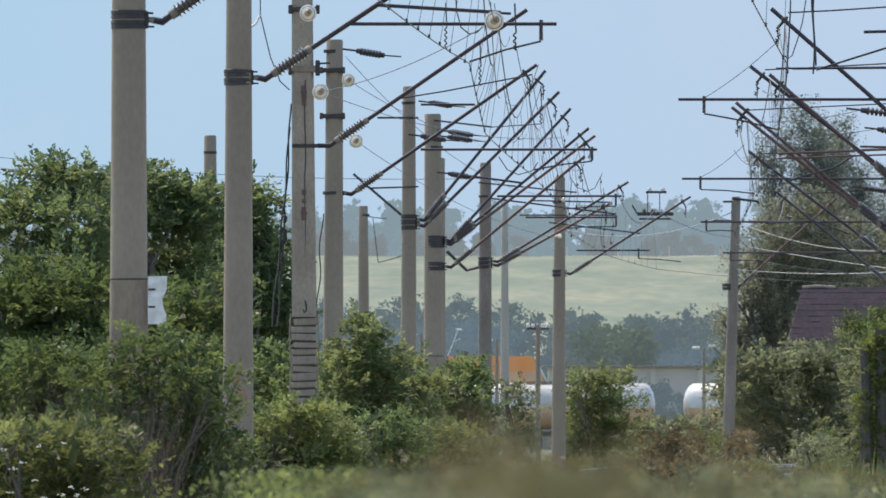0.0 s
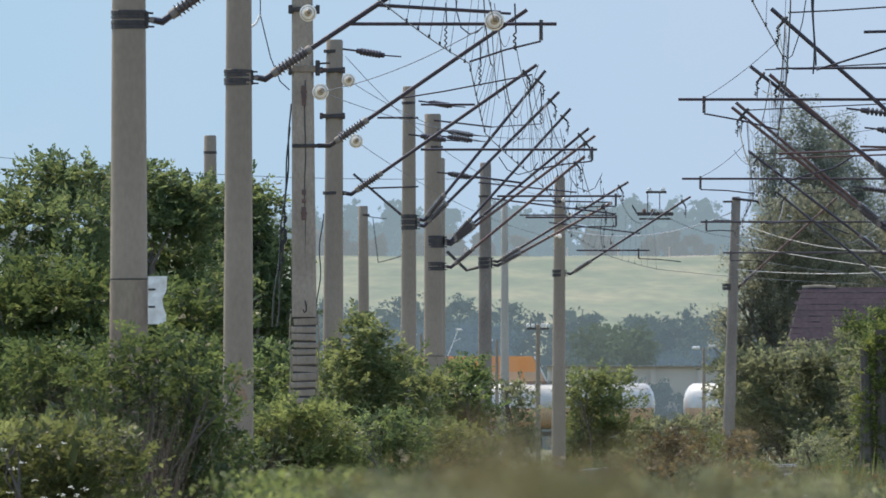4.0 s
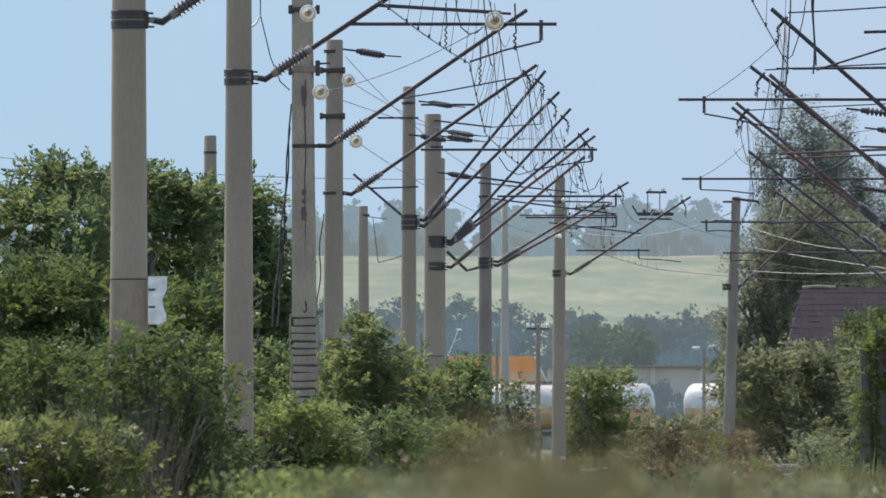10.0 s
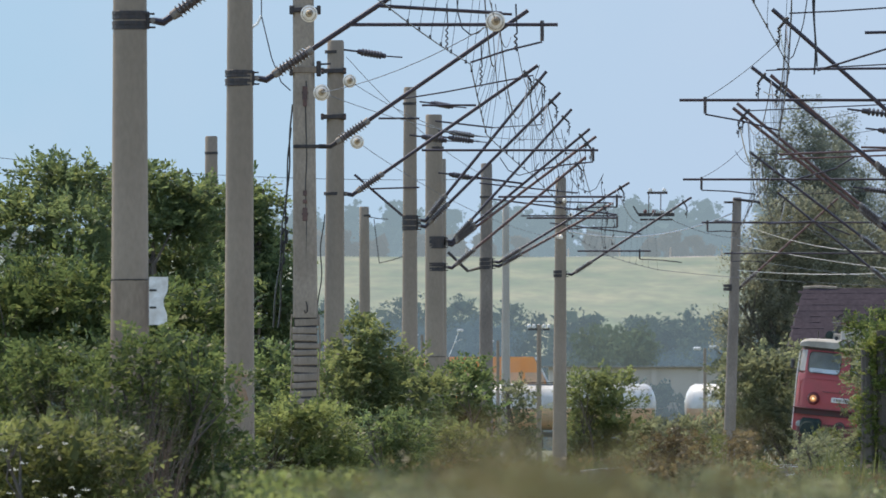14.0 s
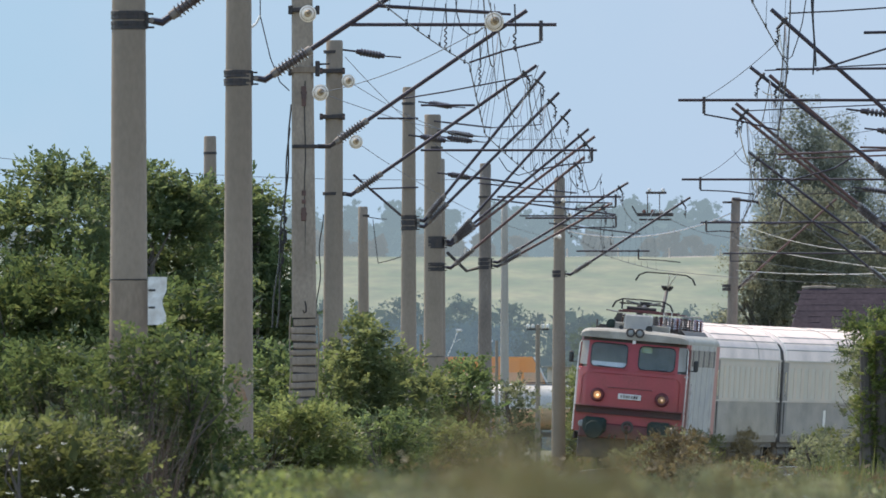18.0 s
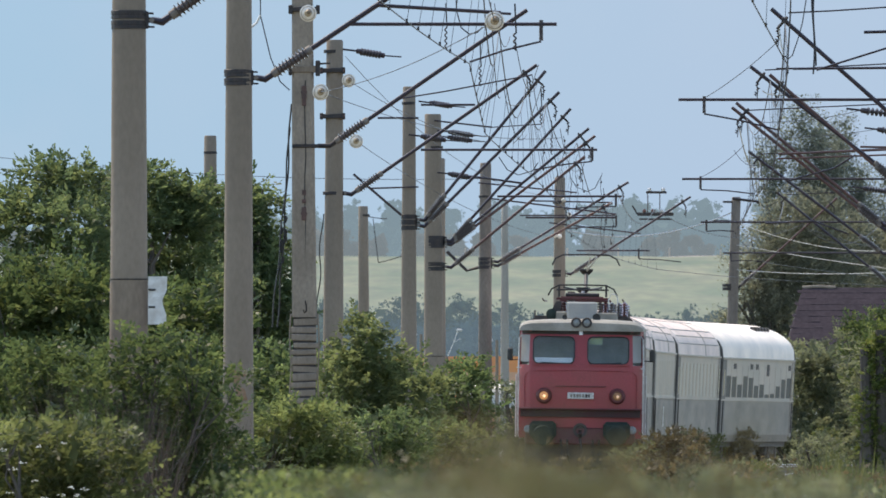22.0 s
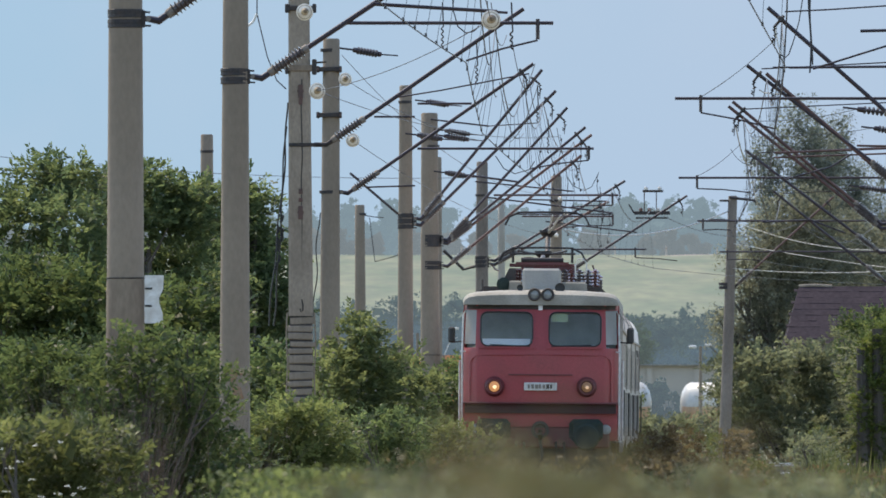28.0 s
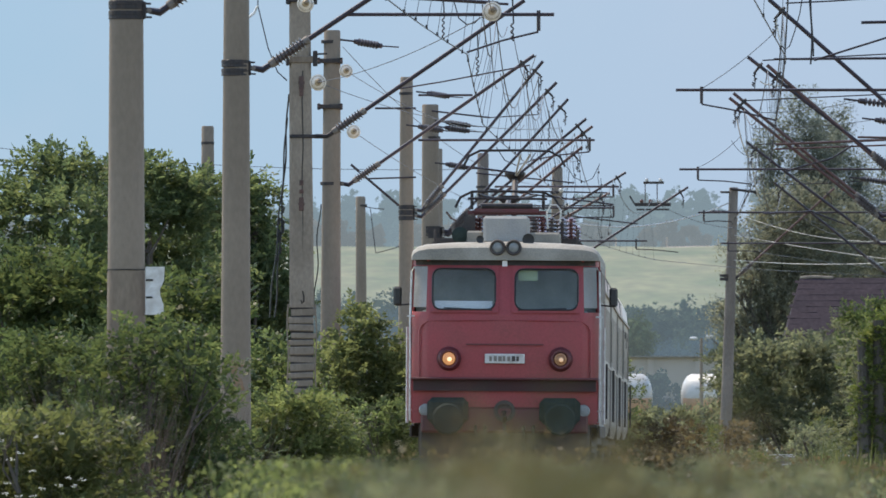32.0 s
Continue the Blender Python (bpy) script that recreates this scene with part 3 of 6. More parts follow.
def mast(name, label, x, y, top, dia, lean=0.0, arms=(), sign=1, taper=0.0128, group="masts along the line", bands=(), reach=0.16, ref=5.3, base=-0.6, body=None, clamp=0.21, glaze=None, plates=(), stained=None):
    """A round tapered concrete mast. arms: (height, tip x, tip height, material); each gets a clamp, an insulator and a slanted tube."""
    ob = thing(name, label, "mast", (x, y, 0), group)
    radius = lambda z: (dia + (ref - z) * taper) / 2
    rows = []
    n = 20
    zs = [base] + list(np.linspace(0, top - 0.03, 9)) + [top]
    for z in zs:
        r = radius(z) if z < top else radius(z) - 0.02
        rows.append([(lean * (z / max(top, 1)) + r * math.cos(2 * math.pi * k / n), r * math.sin(2 * math.pi * k / n), z) for k in range(n)])
    part("shaft", Shape().rings(rows), body or concrete, ob, smooth=True)
    if stained:
        foot_rows = [[((radius(z) + 0.004) * math.cos(2 * math.pi * k / n), (radius(z) + 0.004) * math.sin(2 * math.pi * k / n), z) for k in range(n)] for z in (base, stained - 0.9, stained - 0.4, stained)]
        part("foot_sleeve", Shape().rings(foot_rows), stained_concrete, ob, "brown-stained pitted concrete below the ring", smooth=True)
    for z in bands:
        band(ob, z, radius(z), 0.07 if z > 4 else 0.016, 1)
    for z in plates:
        plate = part("flat_clamp", Shape().box(-0.225, 0.225, -0.19, 0.19, z - 0.04, z + 0.04, 0.01).box(-0.228, -0.17, -0.2, 0.2, z - 0.056, z + 0.056, 0.01).box(
            0.17, 0.228, -0.2, 0.2, z - 0.056, z + 0.056, 0.01), black_iron, ob, "dark flat bolted clamp")
        for bx in (-0.2, 0.2):
            part("bolt", Shape().disc((bx, -0.22, z), (0, 1, 0), [(0, 0.02), (0.02, 0.022)], 6), rust, plate)
    for z, tx, tz, mat in arms:
        r = radius(z)
        band(ob, z, r, clamp, 2 if clamp > 0.1 else 1)
        foot = Vector((sign * (r + 0.01), 0, z))
        pin = foot + Vector((sign * reach, 0, -0.02))
        tip = Vector((tx - x, 0.0, tz))
        d = (tip - pin).normalized()
        lug = min(clamp * 0.5, 0.09)
        bracket = part("bracket", Shape().box(min(foot.x - sign * 0.03, foot.x + sign * 0.02), max(foot.x - sign * 0.03, foot.x + sign * 0.02), -0.06, 0.06, z - lug, z + lug, 0.01).tube(
            [foot + Vector((0, 0, lug * 0.8)), foot + Vector((sign * 0.07, 0, lug * 0.75))], 0.012, 6).tube(
            [foot + Vector((0, 0, -lug * 0.8)), foot + Vector((sign * 0.08, 0, -lug * 0.8))], 0.012, 6).tube([foot, foot + Vector((sign * 0.06, 0, 0))], 0.03, 8), black_iron, ob)
        part("bolt", Shape().disc(foot + Vector((sign * 0.05, -0.05, 0)), (0, 1, 0), [(0, 0.03), (0.1, 0.03)], 6), pale_cap, bracket, "grey steel bolt")
        part("fork", Shape().tube([foot + Vector((sign * 0.05, 0, 0)), pin, pin + d * 0.12], [0.034, 0.042, 0.036], 8), steel_tube, ob, "grey cast fork")
        insulator(pin + d * 0.1, pin + d * 0.68, 0.08, 9, glaze or grey_glaze, "insulator", ob, "red-brown glazed insulator" if glaze else "grey-brown glazed insulator", pale_cap, 0.58)
        part("cantilever_tube", Shape().tube([pin + d * 0.66, tip], 0.032, 8), mat, ob, "slanted weathered steel tube")
        hook = tip - d * 0.26
        across = Vector((d.z * sign, 0, -abs(d.x)))
        low = hook + across * 0.15
        clamp_ob = part("wire_clamp", Shape().tube([hook - across * 0.07, low], 0.022, 7).box(hook.x - 0.045, hook.x + 0.045, -0.06, 0.06, hook.z - 0.045, hook.z + 0.045, 0.012), black_iron, ob, "short dark cross bar at the tube end")
        chain = Shape()
        for k in range(3):
            q = low + Vector((0.02 * math.sin(k * 2.4), 0, -0.03 - 0.08 * k))
            chain.tube([q + Vector((-0.022, 0, 0.03)), q + Vector((0.024, 0, 0.008)), q + Vector((-0.02, 0, -0.016)), q + Vector((0.01, 0, -0.045))], [0.012, 0.021, 0.019, 0.012], 6)
        chain.tube([low, low + Vector((0.01, 0, -0.14)), low + Vector((0, 0, -0.3))], 0.009, 5)
        part("knotted_hanger", chain, black_iron, clamp_ob, "dark knotted hanger")
    return ob


def registration(ob, y_shift, x0, x1, z, drop_x, clamp_x, clamp_z, hang=None):
    """The level tube, its drop bracket and the thin steady arm that holds the contact wire."""
    ox, oy = ob.location.x, 0.0
    part("registration_tube", Shape().tube([(x0 - ox, y_shift, z), (x1 - ox, y_shift, z)], 0.022, 8), steel_tube, ob)
    part("drop_bracket", Shape().tube([(drop_x - ox, y_shift, z + 0.05), (drop_x - ox, y_shift, z - 0.2)], 0.024, 8), steel_tube, ob)
    part("steady_arm", Shape().tube([(drop_x - ox, y_shift, z - 0.21), ((drop_x + clamp_x) / 2 - ox, y_shift, (z - 0.21 + clamp_z) / 2 + 0.03),
                                     (clamp_x - ox, y_shift, clamp_z + 0.02)], 0.014, 6), steel_tube, ob)
    if hang:
        part("stay_wire", Shape().tube([(hang[0] - ox, y_shift, hang[1]), (hang[2] - ox, y_shift, z + 0.01)], 0.006, 5), wire_mat, ob)


mast("catenary_mast", "tall round concrete mast with a white number plate, rising from bushes", -3.27, 247, 9.4, 0.353, 0.0, [(5.32, -0.1, 7.29, steel_tube)], bands=(2.62,), stained=2.6)
T2 = mast("catenary_mast", "tall round concrete mast with black clamp and slanted tube", -2.49, 288, 9.3, 0.32, 0.02, [(5.33, 0.67, 7.19, steel_tube)])
registration(T2, 0, -1.18, 1.38, 5.98, 1.19, 0.32, 5.5)
T4 = mast("catenary_mast", "grey concrete mast with flat clamps and slanted tube", -1.98, 425, 8.05, 0.33, 0.04, [(5.3, 1.68, 7.6, steel_tube)], bands=(7.84,), clamp=0.07, plates=(7.5, 6.68))
registration(T4, 0, -0.4, 2.76, 6.08, 2.67, 1.63, 5.7)
T5 = mast("catenary_mast", "slim concrete mast that carries two slanted tubes", -0.7, 482, 8.04, 0.29, 0.01, [(5.34, 2.08, 8.36, steel_tube), (5.22, 2.36, 7.93, steel_tube)], bands=(7.7,))
registration(T5, 0, 1.1, 3.63, 5.81, 3.51, 2.5, 5.53)
T6 = mast("catenary_mast", "thick concrete mast that carries four slanted tubes", -0.2, 532, 8.15, 0.405, -0.03,
          [(5.32, 2.86, 8.27, steel_tube), (5.3, 3.27, 7.83, steel_tube), (5.24, 3.41, 7.66, rust), (4.73, 3.18, 7.2, rust)], bands=(7.4, 2.72))
registration(T6, 0, 1.85, 3.88, 5.83, 3.88, 2.76, 5.56)
T7 = mast("catenary_mast", "dark concrete mast with two slanted tubes", 1.06, 603, 7.86, 0.316, 0.02, [(5.36, 4.71, 7.37, steel_tube), (5.26, 4.3, 6.85, rust)], bands=(7.0,), body=concrete_dark)
registration(T7, 0, 3.39, 5.25, 5.63, 4.97, 6.04, 5.32)
T8 = mast("catenary_mast", "concrete mast beside the start of the curve", 3.16, 650, 8.0, 0.325, 0.04, [(5.36, 6.78, 7.46, steel_tube)], bands=(7.3,))
# far mast: its concrete is coloured paler to stand in for haze and sun
mast("catenary_mast", "slim distant concrete mast, coloured paler for haze", 2.34, 900, 9.6, 0.3, 0.0, body=concrete_hazed)
mast("catenary_mast", "slim concrete mast beside a thicker one", -0.1, 640, 8.4, 0.3, 0.02)
TR = mast("catenary_mast", "dark leaning concrete mast on the inside of the curve", 8.45, 705, 8.0, 0.3, 0.26, [(5.32, 11.7, 7.97, rust)], bands=(7.85,), body=concrete_dark)
mast("catenary_mast", "disused short concrete mast beside the line", -2.24, 677, 7.46, 0.3, -0.04, bands=(7.2,), group="short masts")
mast("catenary_mast", "short concrete mast behind the trees", -5.15, 525, 7.58, 0.3, 0.0, bands=(7.2,), group="short masts")
# masts beyond the second track, their tubes reach back over it
for mx, my, arms, tube in ((7.6, 350, [(5.31, 4.84, 7.27, steel_tube)], (3.47, 7.5, 5.93, 3.85, 4.95, 5.46)),
                           (8.5, 410, [(5.29, 5.31, 7.34, steel_tube), (5.2, 5.64, 7.2, rust)], None),
                           (9.1, 461, [(4.97, 5.61, 7.33, rust), (5.06, 5.69, 7.42, rust)], (4.64, 8.9, 5.94, 5.0, 6.05, 5.63)),
                           (10.5, 538, [(5.08, 6.93, 7.38, steel_tube)], (5.84, 10.3, 5.78, 5.97, 6.6, 5.55)),
                           (12.3, 627, [(4.97, 8.82, 7.35, steel_tube)], (7.4, 11.7, 5.75, 7.6, 8.5, 5.5))):
    ob = mast("catenary_mast", "round concrete mast with rusty tubes reaching over the second track", mx, my, 8.6, 0.33, 0.0, arms, sign=-1, reach=0.34)
    if tube:
        registration(ob, 0, *tube[:3], *tube[3:])
    for _, tx, tz, mat in arms[:1]:
        part("top_tie", Shape().tube([(tx + 0.25 - mx, 0, tz - 0.06), (tx + 0.9 - mx, 0, tz - 0.03), (-0.2, 0, tz + 0.08)], 0.013, 6), steel_tube, ob)


def cracked_mast():
    """The split mast: a squarish shaft with a long crack and a broken foot of stacked slabs bound with iron straps."""
    ob = thing("catenary_mast", "cracked grey concrete mast with a broken strapped foot and hanging cables", "mast", (-2.08, 356, 0), "masts along the line")
    rng = np.random.default_rng(5)
    rows = []
    for z in np.linspace(2.75, 9.2, 10):
        r = 0.17 + (5.3 - z) * 0.006
        c = 0.035
        lean = -0.02 * (z - 2.7) / 3
        rows.append([(lean + x * r, y * r, z) for x, y in ((-1, -0.8), (-0.8, -1), (0.8, -1), (1, -0.8), (1, 0.8), (0.8, 1), (-0.8, 1), (-1, 0.8))])
    part("shaft", Shape().rings(rows), concrete_old, ob)
    crack = [(0.012 + 0.012 * math.sin(z * 5.1) * rng.uniform(0.3, 1), -0.172, z) for z in np.linspace(2.95, 6.3, 24)]
    part("crack", Shape().tube(crack, 0.009, 5), black_paint, ob, "long dark crack")
    for z, w, h in ((6.12, 0.03, 0.2), (5.98, 0.01, 0.12), (4.62, 0.012, 0.08), (4.49, 0.016, 0.06), (4.3, 0.03, 0.2)):
        part("rusted_fitting", Shape().box(-0.03 - w * 0.4, 0.02 + w * 0.3, -0.19, -0.16, z - h / 2, z + h / 2, 0.006).box(
            -0.005 - w * 1.6, 0.005 + w * 1.2, -0.186, -0.16, z - 0.018, z + 0.022, 0.005), rust, ob, "dark rusted fitting on the crack")
    part("crack_hook", Shape().tube([(0.01, -0.18, 3.0), (0.03, -0.185, 2.92), (0.03, -0.185, 2.84), (0.0, -0.185, 2.81), (-0.015, -0.185, 2.86)], 0.011, 6), black_iron, ob, "bent iron hook")
    z = 0.35
    # black core added inside to put dark shade into the gaps between slabs
    part("foot_core", Shape().box(-0.17, 0.17, -0.16, 0.16, -0.5, 2.76), black_iron, ob)
    while z < 2.75:
        h = rng.uniform(0.1, 0.145)
        dx, tilt = rng.normal() * 0.014, rng.normal() * 2.0
        slab = part("foot_slab", Shape().box(-0.19, 0.19, -0.19 + rng.uniform(0, 0.03), 0.19, 0, h - rng.uniform(0.008, 0.034), 0.012), concrete_old, ob)
        slab.matrix_basis = pose(dx, 0, z, 0, tilt, 0)
        z += h
    for x, wave in ((-0.21, 7), (0.212, 6)):
        part("corner_strap", Shape().tube([(x + 0.011 * math.sin(z * wave), -0.18, z) for z in np.linspace(0.3, 2.8, 14)], 0.012, 5), concrete, ob, "pale corner strap")
    part("clamp_band", Shape().box(-0.235, 0.225, -0.2, 0.2, 7.33, 7.4, 0.01).box(-0.24, -0.18, -0.21, 0.21, 7.3, 7.43, 0.01).box(0.17, 0.23, -0.21, 0.21, 7.3, 7.43, 0.01), black_iron, ob, "dark bolted clamp")
    part("clamp_band", Shape().box(-0.23, 0.22, -0.186, 0.186, 6.42, 6.52, 0.01), stained_concrete, ob, "brown-stained strap")
    part("clamp_block", Shape().box(0.165, 0.235, -0.2, 0.2, 6.37, 6.6, 0.012).tube([(0.2, 0, 6.55), (0.38, 0, 6.56)], 0.016, 6), black_iron, ob, "dark bolted block with a rod")
    part("clamp_block", Shape().box(-0.24, -0.19, -0.2, 0.2, 6.38, 6.5, 0.012), black_iron, ob, "dark bolted block")
    part("clamp_band", Shape().box(-0.185, 0.215, -0.186, 0.186, 5.29, 5.345, 0.008), black_iron, ob, "thin iron strap")
    foot, tip = Vector((0.2, 0, 5.32)), Vector((1.26 + 2.08, 0, 7.36))
    pin = foot + Vector((0.18, 0, 0))
    d = (tip - pin).normalized()
    part("bracket", Shape().tube([foot, pin, pin + d * 0.1], 0.035, 8), black_iron, ob)
    insulator(pin + d * 0.1, pin + d * 0.7, 0.08, 9, grey_glaze, "insulator", ob, "", pale_cap, 0.58)
    part("cantilever_tube", Shape().tube([pin + d * 0.68, tip], 0.032, 8), steel_tube, ob)
    part("top_tie", Shape().tube([(1.1, 0, 7.42), (3.1, 0, 7.3)], 0.022, 6), steel_tube, ob)
    for k, (dx, r, z0) in enumerate(((-0.205, 0.013, 5.95), (-0.225, 0.012, 5.6))):
        pts = [(dx - 0.012 * math.sin(z * 6 + k * 2) - (0.2 + 0.1 * k) * ((z0 - z) / 3.3) ** 1.2, -0.05, z) for z in np.linspace(z0, 2.6, 34)]
        cable = part("hanging_cable", Shape().tube(pts, r, 6), black_paint, ob, "slack black cable")
        for u in (0.54, 0.58, 0.63, 0.7):
            p = Vector(pts[int(u * 33)])
            part("knot", Shape().tube([p + Vector((0, 0, 0.05)), p + Vector((0.025, 0, 0.02)), p + Vector((0.01, 0, -0.05)), p + Vector((-0.02, 0, -0.06))], [0.015, 0.026, 0.024, 0.012], 6), black_paint, cable)
    pts = [(0.27 - 0.02 * math.sin(z * 7) - 0.05 * (4.3 - z), -0.05, z) for z in np.linspace(4.3, 2.75, 18)]
    part("hanging_cable", Shape().tube(pts, 0.01, 5), black_paint, ob, "thin black cable on the far side")


cracked_mast()


def disc_insulator(x, y, z, r, label):
    """A cream porcelain suspension disc seen end on, with a metal cap."""
    ob = thing("suspension_insulator", label, "insulator", (x, y, z), "porcelain discs")
    part("disc", Shape().disc((0, -0.05, 0), (0, 1, 0), [(0, 0.045), (0.012, r * 0.62), (0.03, r * 0.66), (0.034, r * 0.8), (0.05, r * 0.86), (0.054, r), (0.09, r), (0.14, r * 0.5)], 24),
         cream_glaze, ob, smooth=True)
    part("cap", Shape().disc((0.01, -0.13, 0.01), (0, 1, 0), [(0, 0.015), (0.01, 0.03), (0.06, 0.034), (0.075, 0.05), (0.1, 0.052)], 14), tan_cap, ob, "tan cement cap", smooth=True)
    part("inner_skirt", Shape().disc((0, -0.085, 0), (0, 1, 0), [(0, 0.04), (0.02, r * 0.4), (0.05, r * 0.46)], 20), tan_glaze, ob, "tan glazed centre", smooth=True)
    for q in (0.6, 0.8):
        part("glaze_ring", Shape().tube([(r * q * math.cos(a), -0.032 + 0.05 * (q - 0.6), r * q * math.sin(a)) for a in np.linspace(0, 2 * math.pi, 25)], 0.004, 5, caps=False), tan_cap, ob, "tan groove")
    part("rear_disc", Shape().disc((0, 0.12, 0.0), (0, 1, 0), [(0, 0.05), (0.05, r * 0.9), (0.09, r), (0.13, r * 0.5)], 20), cream_glaze, ob, smooth=True)


disc_insulator(-2.003, 352, 7.24, 0.126, "cream porcelain disc insulator on the cracked mast")
disc_insulator(-1.817, 352, 6.07, 0.122, "cream porcelain disc insulator with a brown cap")
disc_insulator(-1.69, 424.3, 7.31, 0.12, "cream porcelain disc insulator on a flat clamp")
disc_insulator(-1.555, 424, 6.22, 0.124, "cream porcelain disc insulator below the clamps")
disc_insulator(0.622, 287.5, 6.01, 0.118, "large cream porcelain disc insulator in the wires")

plate = thing("number_plate", "white enamelled number plate with black marks, chipped edge", "sign", (-2.98, 246.9, 2.3))
sh = Shape()
edge = [(-0.09, 0.0), (0.1, 0.0), (0.1, 0.1), (0.065, 0.2), (0.06, 0.26), (0.105, 0.36), (0.11, 0.5), (-0.09, 0.5)]
sh.rings([[(x, yy, z - 0.15) for x, z in edge] for yy in (-0.01, 0.01)])
part("plate_body", sh, enamel, plate)
for z, w in ((0.2, 0.075), (0.02, 0.07)):
    part("dark_mark", Shape().box(-0.085, -0.085 + w, -0.018, -0.011, z, z + 0.022), black_paint, plate, "short black bar")


# ---- wires ----
def sagging(a, b, sag, n=14):
    a, b = Vector(a), Vector(b)
    return [a.lerp(b, u) - Vector((0, 0, 4 * sag * u * (1 - u))) for u in np.linspace(0, 1, n)]


def wire(name, label, pts, r, mat=None, group="overhead wires"):
    return single(name, Shape().tube(pts, r, 5), mat or wire_mat, label, "wire", group=group)


def overhead(off, supports, label):
    """Contact wire, carrying cable and droppers over one track. supports: (depth, x of the contact wire, height, x of the cable, height)."""
    contact, cable, drops = [], [], []
    for (y0, cx0, cz0, mx0, mz0), (y1, cx1, cz1, mx1, mz1) in zip(supports, supports[1:]):
        c = sagging((cx0, y0, cz0), (cx1, y1, cz1), 0.03, 9)
        m = sagging((mx0, y0, mz0), (mx1, y1, mz1), min(1.0, (y1 - y0) ** 2 * 0.00022), 17)
        contact += c if not contact else c[1:]
        cable += m if not cable else m[1:]
        for u in () if y0 > 620 else (0.08, 0.22, 0.36, 0.5, 0.64, 0.78, 0.92):
            p = Vector(m[int(round(u * 16))])
            q = Vector((cx0, y0, cz0)).lerp(Vector((cx1, y1, cz1)), int(round(u * 16)) / 16) - Vector((0, 0, 0.02))
            drops.append((p, q, 0.013 if y0 < 470 else 0.009))
    ob = wire("contact_wire", "dark contact wire over the " + label, contact, 0.0075)
    cab = wire("carrying_cable", "dark carrying cable with droppers over the " + label, cable, 0.009)
    for p, q, w in drops:
        k = (p + q) / 2 + Vector((0.015, 0, 0))
        part("dropper", Shape().tube([p, k, q], w * 0.25, 4).box(q.x - w, q.x + w, q.y - w, q.y + w, q.z - w, q.z + w * 2.5), wire_mat, cab)


def over_line(y, off, stagger, cz=5.5, mz=7.15, top=0.0):
    x = line_at(s_of(y, off), off)[0]
    return (y, x + stagger, cz, x + top, mz)


overhead(0.0, [over_line(170, 0, 0.2), over_line(247, 0, -0.2, 5.5, 7.0), (288, 0.32, 5.5, 0.45, 7.0), over_line(356, 0, -0.2, 5.5, 7.1), (425, 1.63, 5.6, 1.5, 7.35),
               (482, 2.5, 5.53, 2.1, 7.7), (532, 2.76, 5.54, 3.0, 7.5), (603, 4.2, 5.5, 4.4, 7.2), over_line(655, 0, 0.15), over_line(705, 0, -0.1), over_line(760, 0, 0.1),
               over_line(815, 0, 0)], "first track")
overhead(3.95, [over_line(170, 3.95, 0.1), over_line(290, 3.95, 0.2, 5.5, 7.15, 0.25), (350, 4.95, 5.47, 5.05, 7.05), (410, 5.7, 5.5, 5.65, 7.1), (461, 6.0, 5.5, 5.9, 7.1), (538, 6.6, 5.5, 7.2, 7.15),
                (627, 8.5, 5.5, 9.0, 7.1), over_line(690, 3.95, 0.1), over_line(760, 3.95, 0)], "second track")
# a second cable that is anchored at the masts
wire("anchor_wire", "thin anchored cable with insulators", sagging((-1.75, 425, 7.75), (3.2, 640, 7.4), 0.7), 0.006)
wire("anchor_wire", "thin anchored cable across the line", sagging((-1.817, 352, 6.07), (0.622, 287.6, 6.01), 0.12), 0.006)
wire("anchor_wire", "thin anchored cable across the line", sagging((-1.817, 352, 6.07), (2.4, 482, 7.0), 0.25), 0.006)
wire("anchor_wire", "thin cable from a porcelain disc", sagging((-1.555, 424, 6.22), (3.0, 600, 5.9), 0.3), 0.006)
wire("anchor_wire", "thin cable from a porcelain disc", sagging((-1.69, 424.3, 7.31), (0.9, 482, 6.9), 0.15), 0.006)
wire("anchor_wire", "thin cable leading up from a disc", sagging((0.622, 287.6, 6.01), (0.2, 265, 7.1), 0.02), 0.006)
wire("feeder_wire", "thin line behind the trees", sagging((-12, 525, 7.35), (1.0, 560, 7.0), 0.25, 20), 0.007, group="feeder wires")
wire("feeder_wire", "pale slack cable over the meadow", sagging((3.7, 700, 6.95), (8.6, 705, 7.55), 0.4), 0.022, bright_wire, "feeder wires")
for z0, z1, sag, r in ((6.6, 5.75, 0.05, 0.008), (5.85, 5.78, 0.12, 0.009), (7.3, 6.4, 0.35, 0.008)):
    wire("feeder_wire", "pale cable strung to the leaning mast", sagging((8.6, 705, z0), (13.9, 700, z1), sag), r, bright_wire, "feeder wires")
wire("jumper_wire", "thin wire hanging from a hooked tube end", [(-2.31, 300, 6.55), (-2.31, 300, 6.3), (-2.18, 300, 5.76), (-2.06, 300, 5.46), (-1.94, 300, 5.35)], 0.008, group="jumper wires")
wire("jumper_wire", "short bright strip at a hooked tube end", [(-2.31, 300, 6.3), (-2.36, 300, 6.2), (-2.45, 300, 6.13)], 0.016, bright_wire, "jumper wires")


def curled(x, y, top, low, turns):
    """A jumper that hangs down and ends in a loose pigtail."""
    pts = [(x, y, top + 0.35), (x + 0.01, y, top + 0.1)]
    for u in np.linspace(0, 1, turns * 8):
        a = u * turns * 2 * math.pi
        pts.append((x + 0.016 * math.cos(a), y + 0.016 * math.sin(a), top + (low - top) * u))
    wire("jumper_wire", "dark curled pigtail of wire hanging from a tube", pts, 0.011, group="jumper wires")


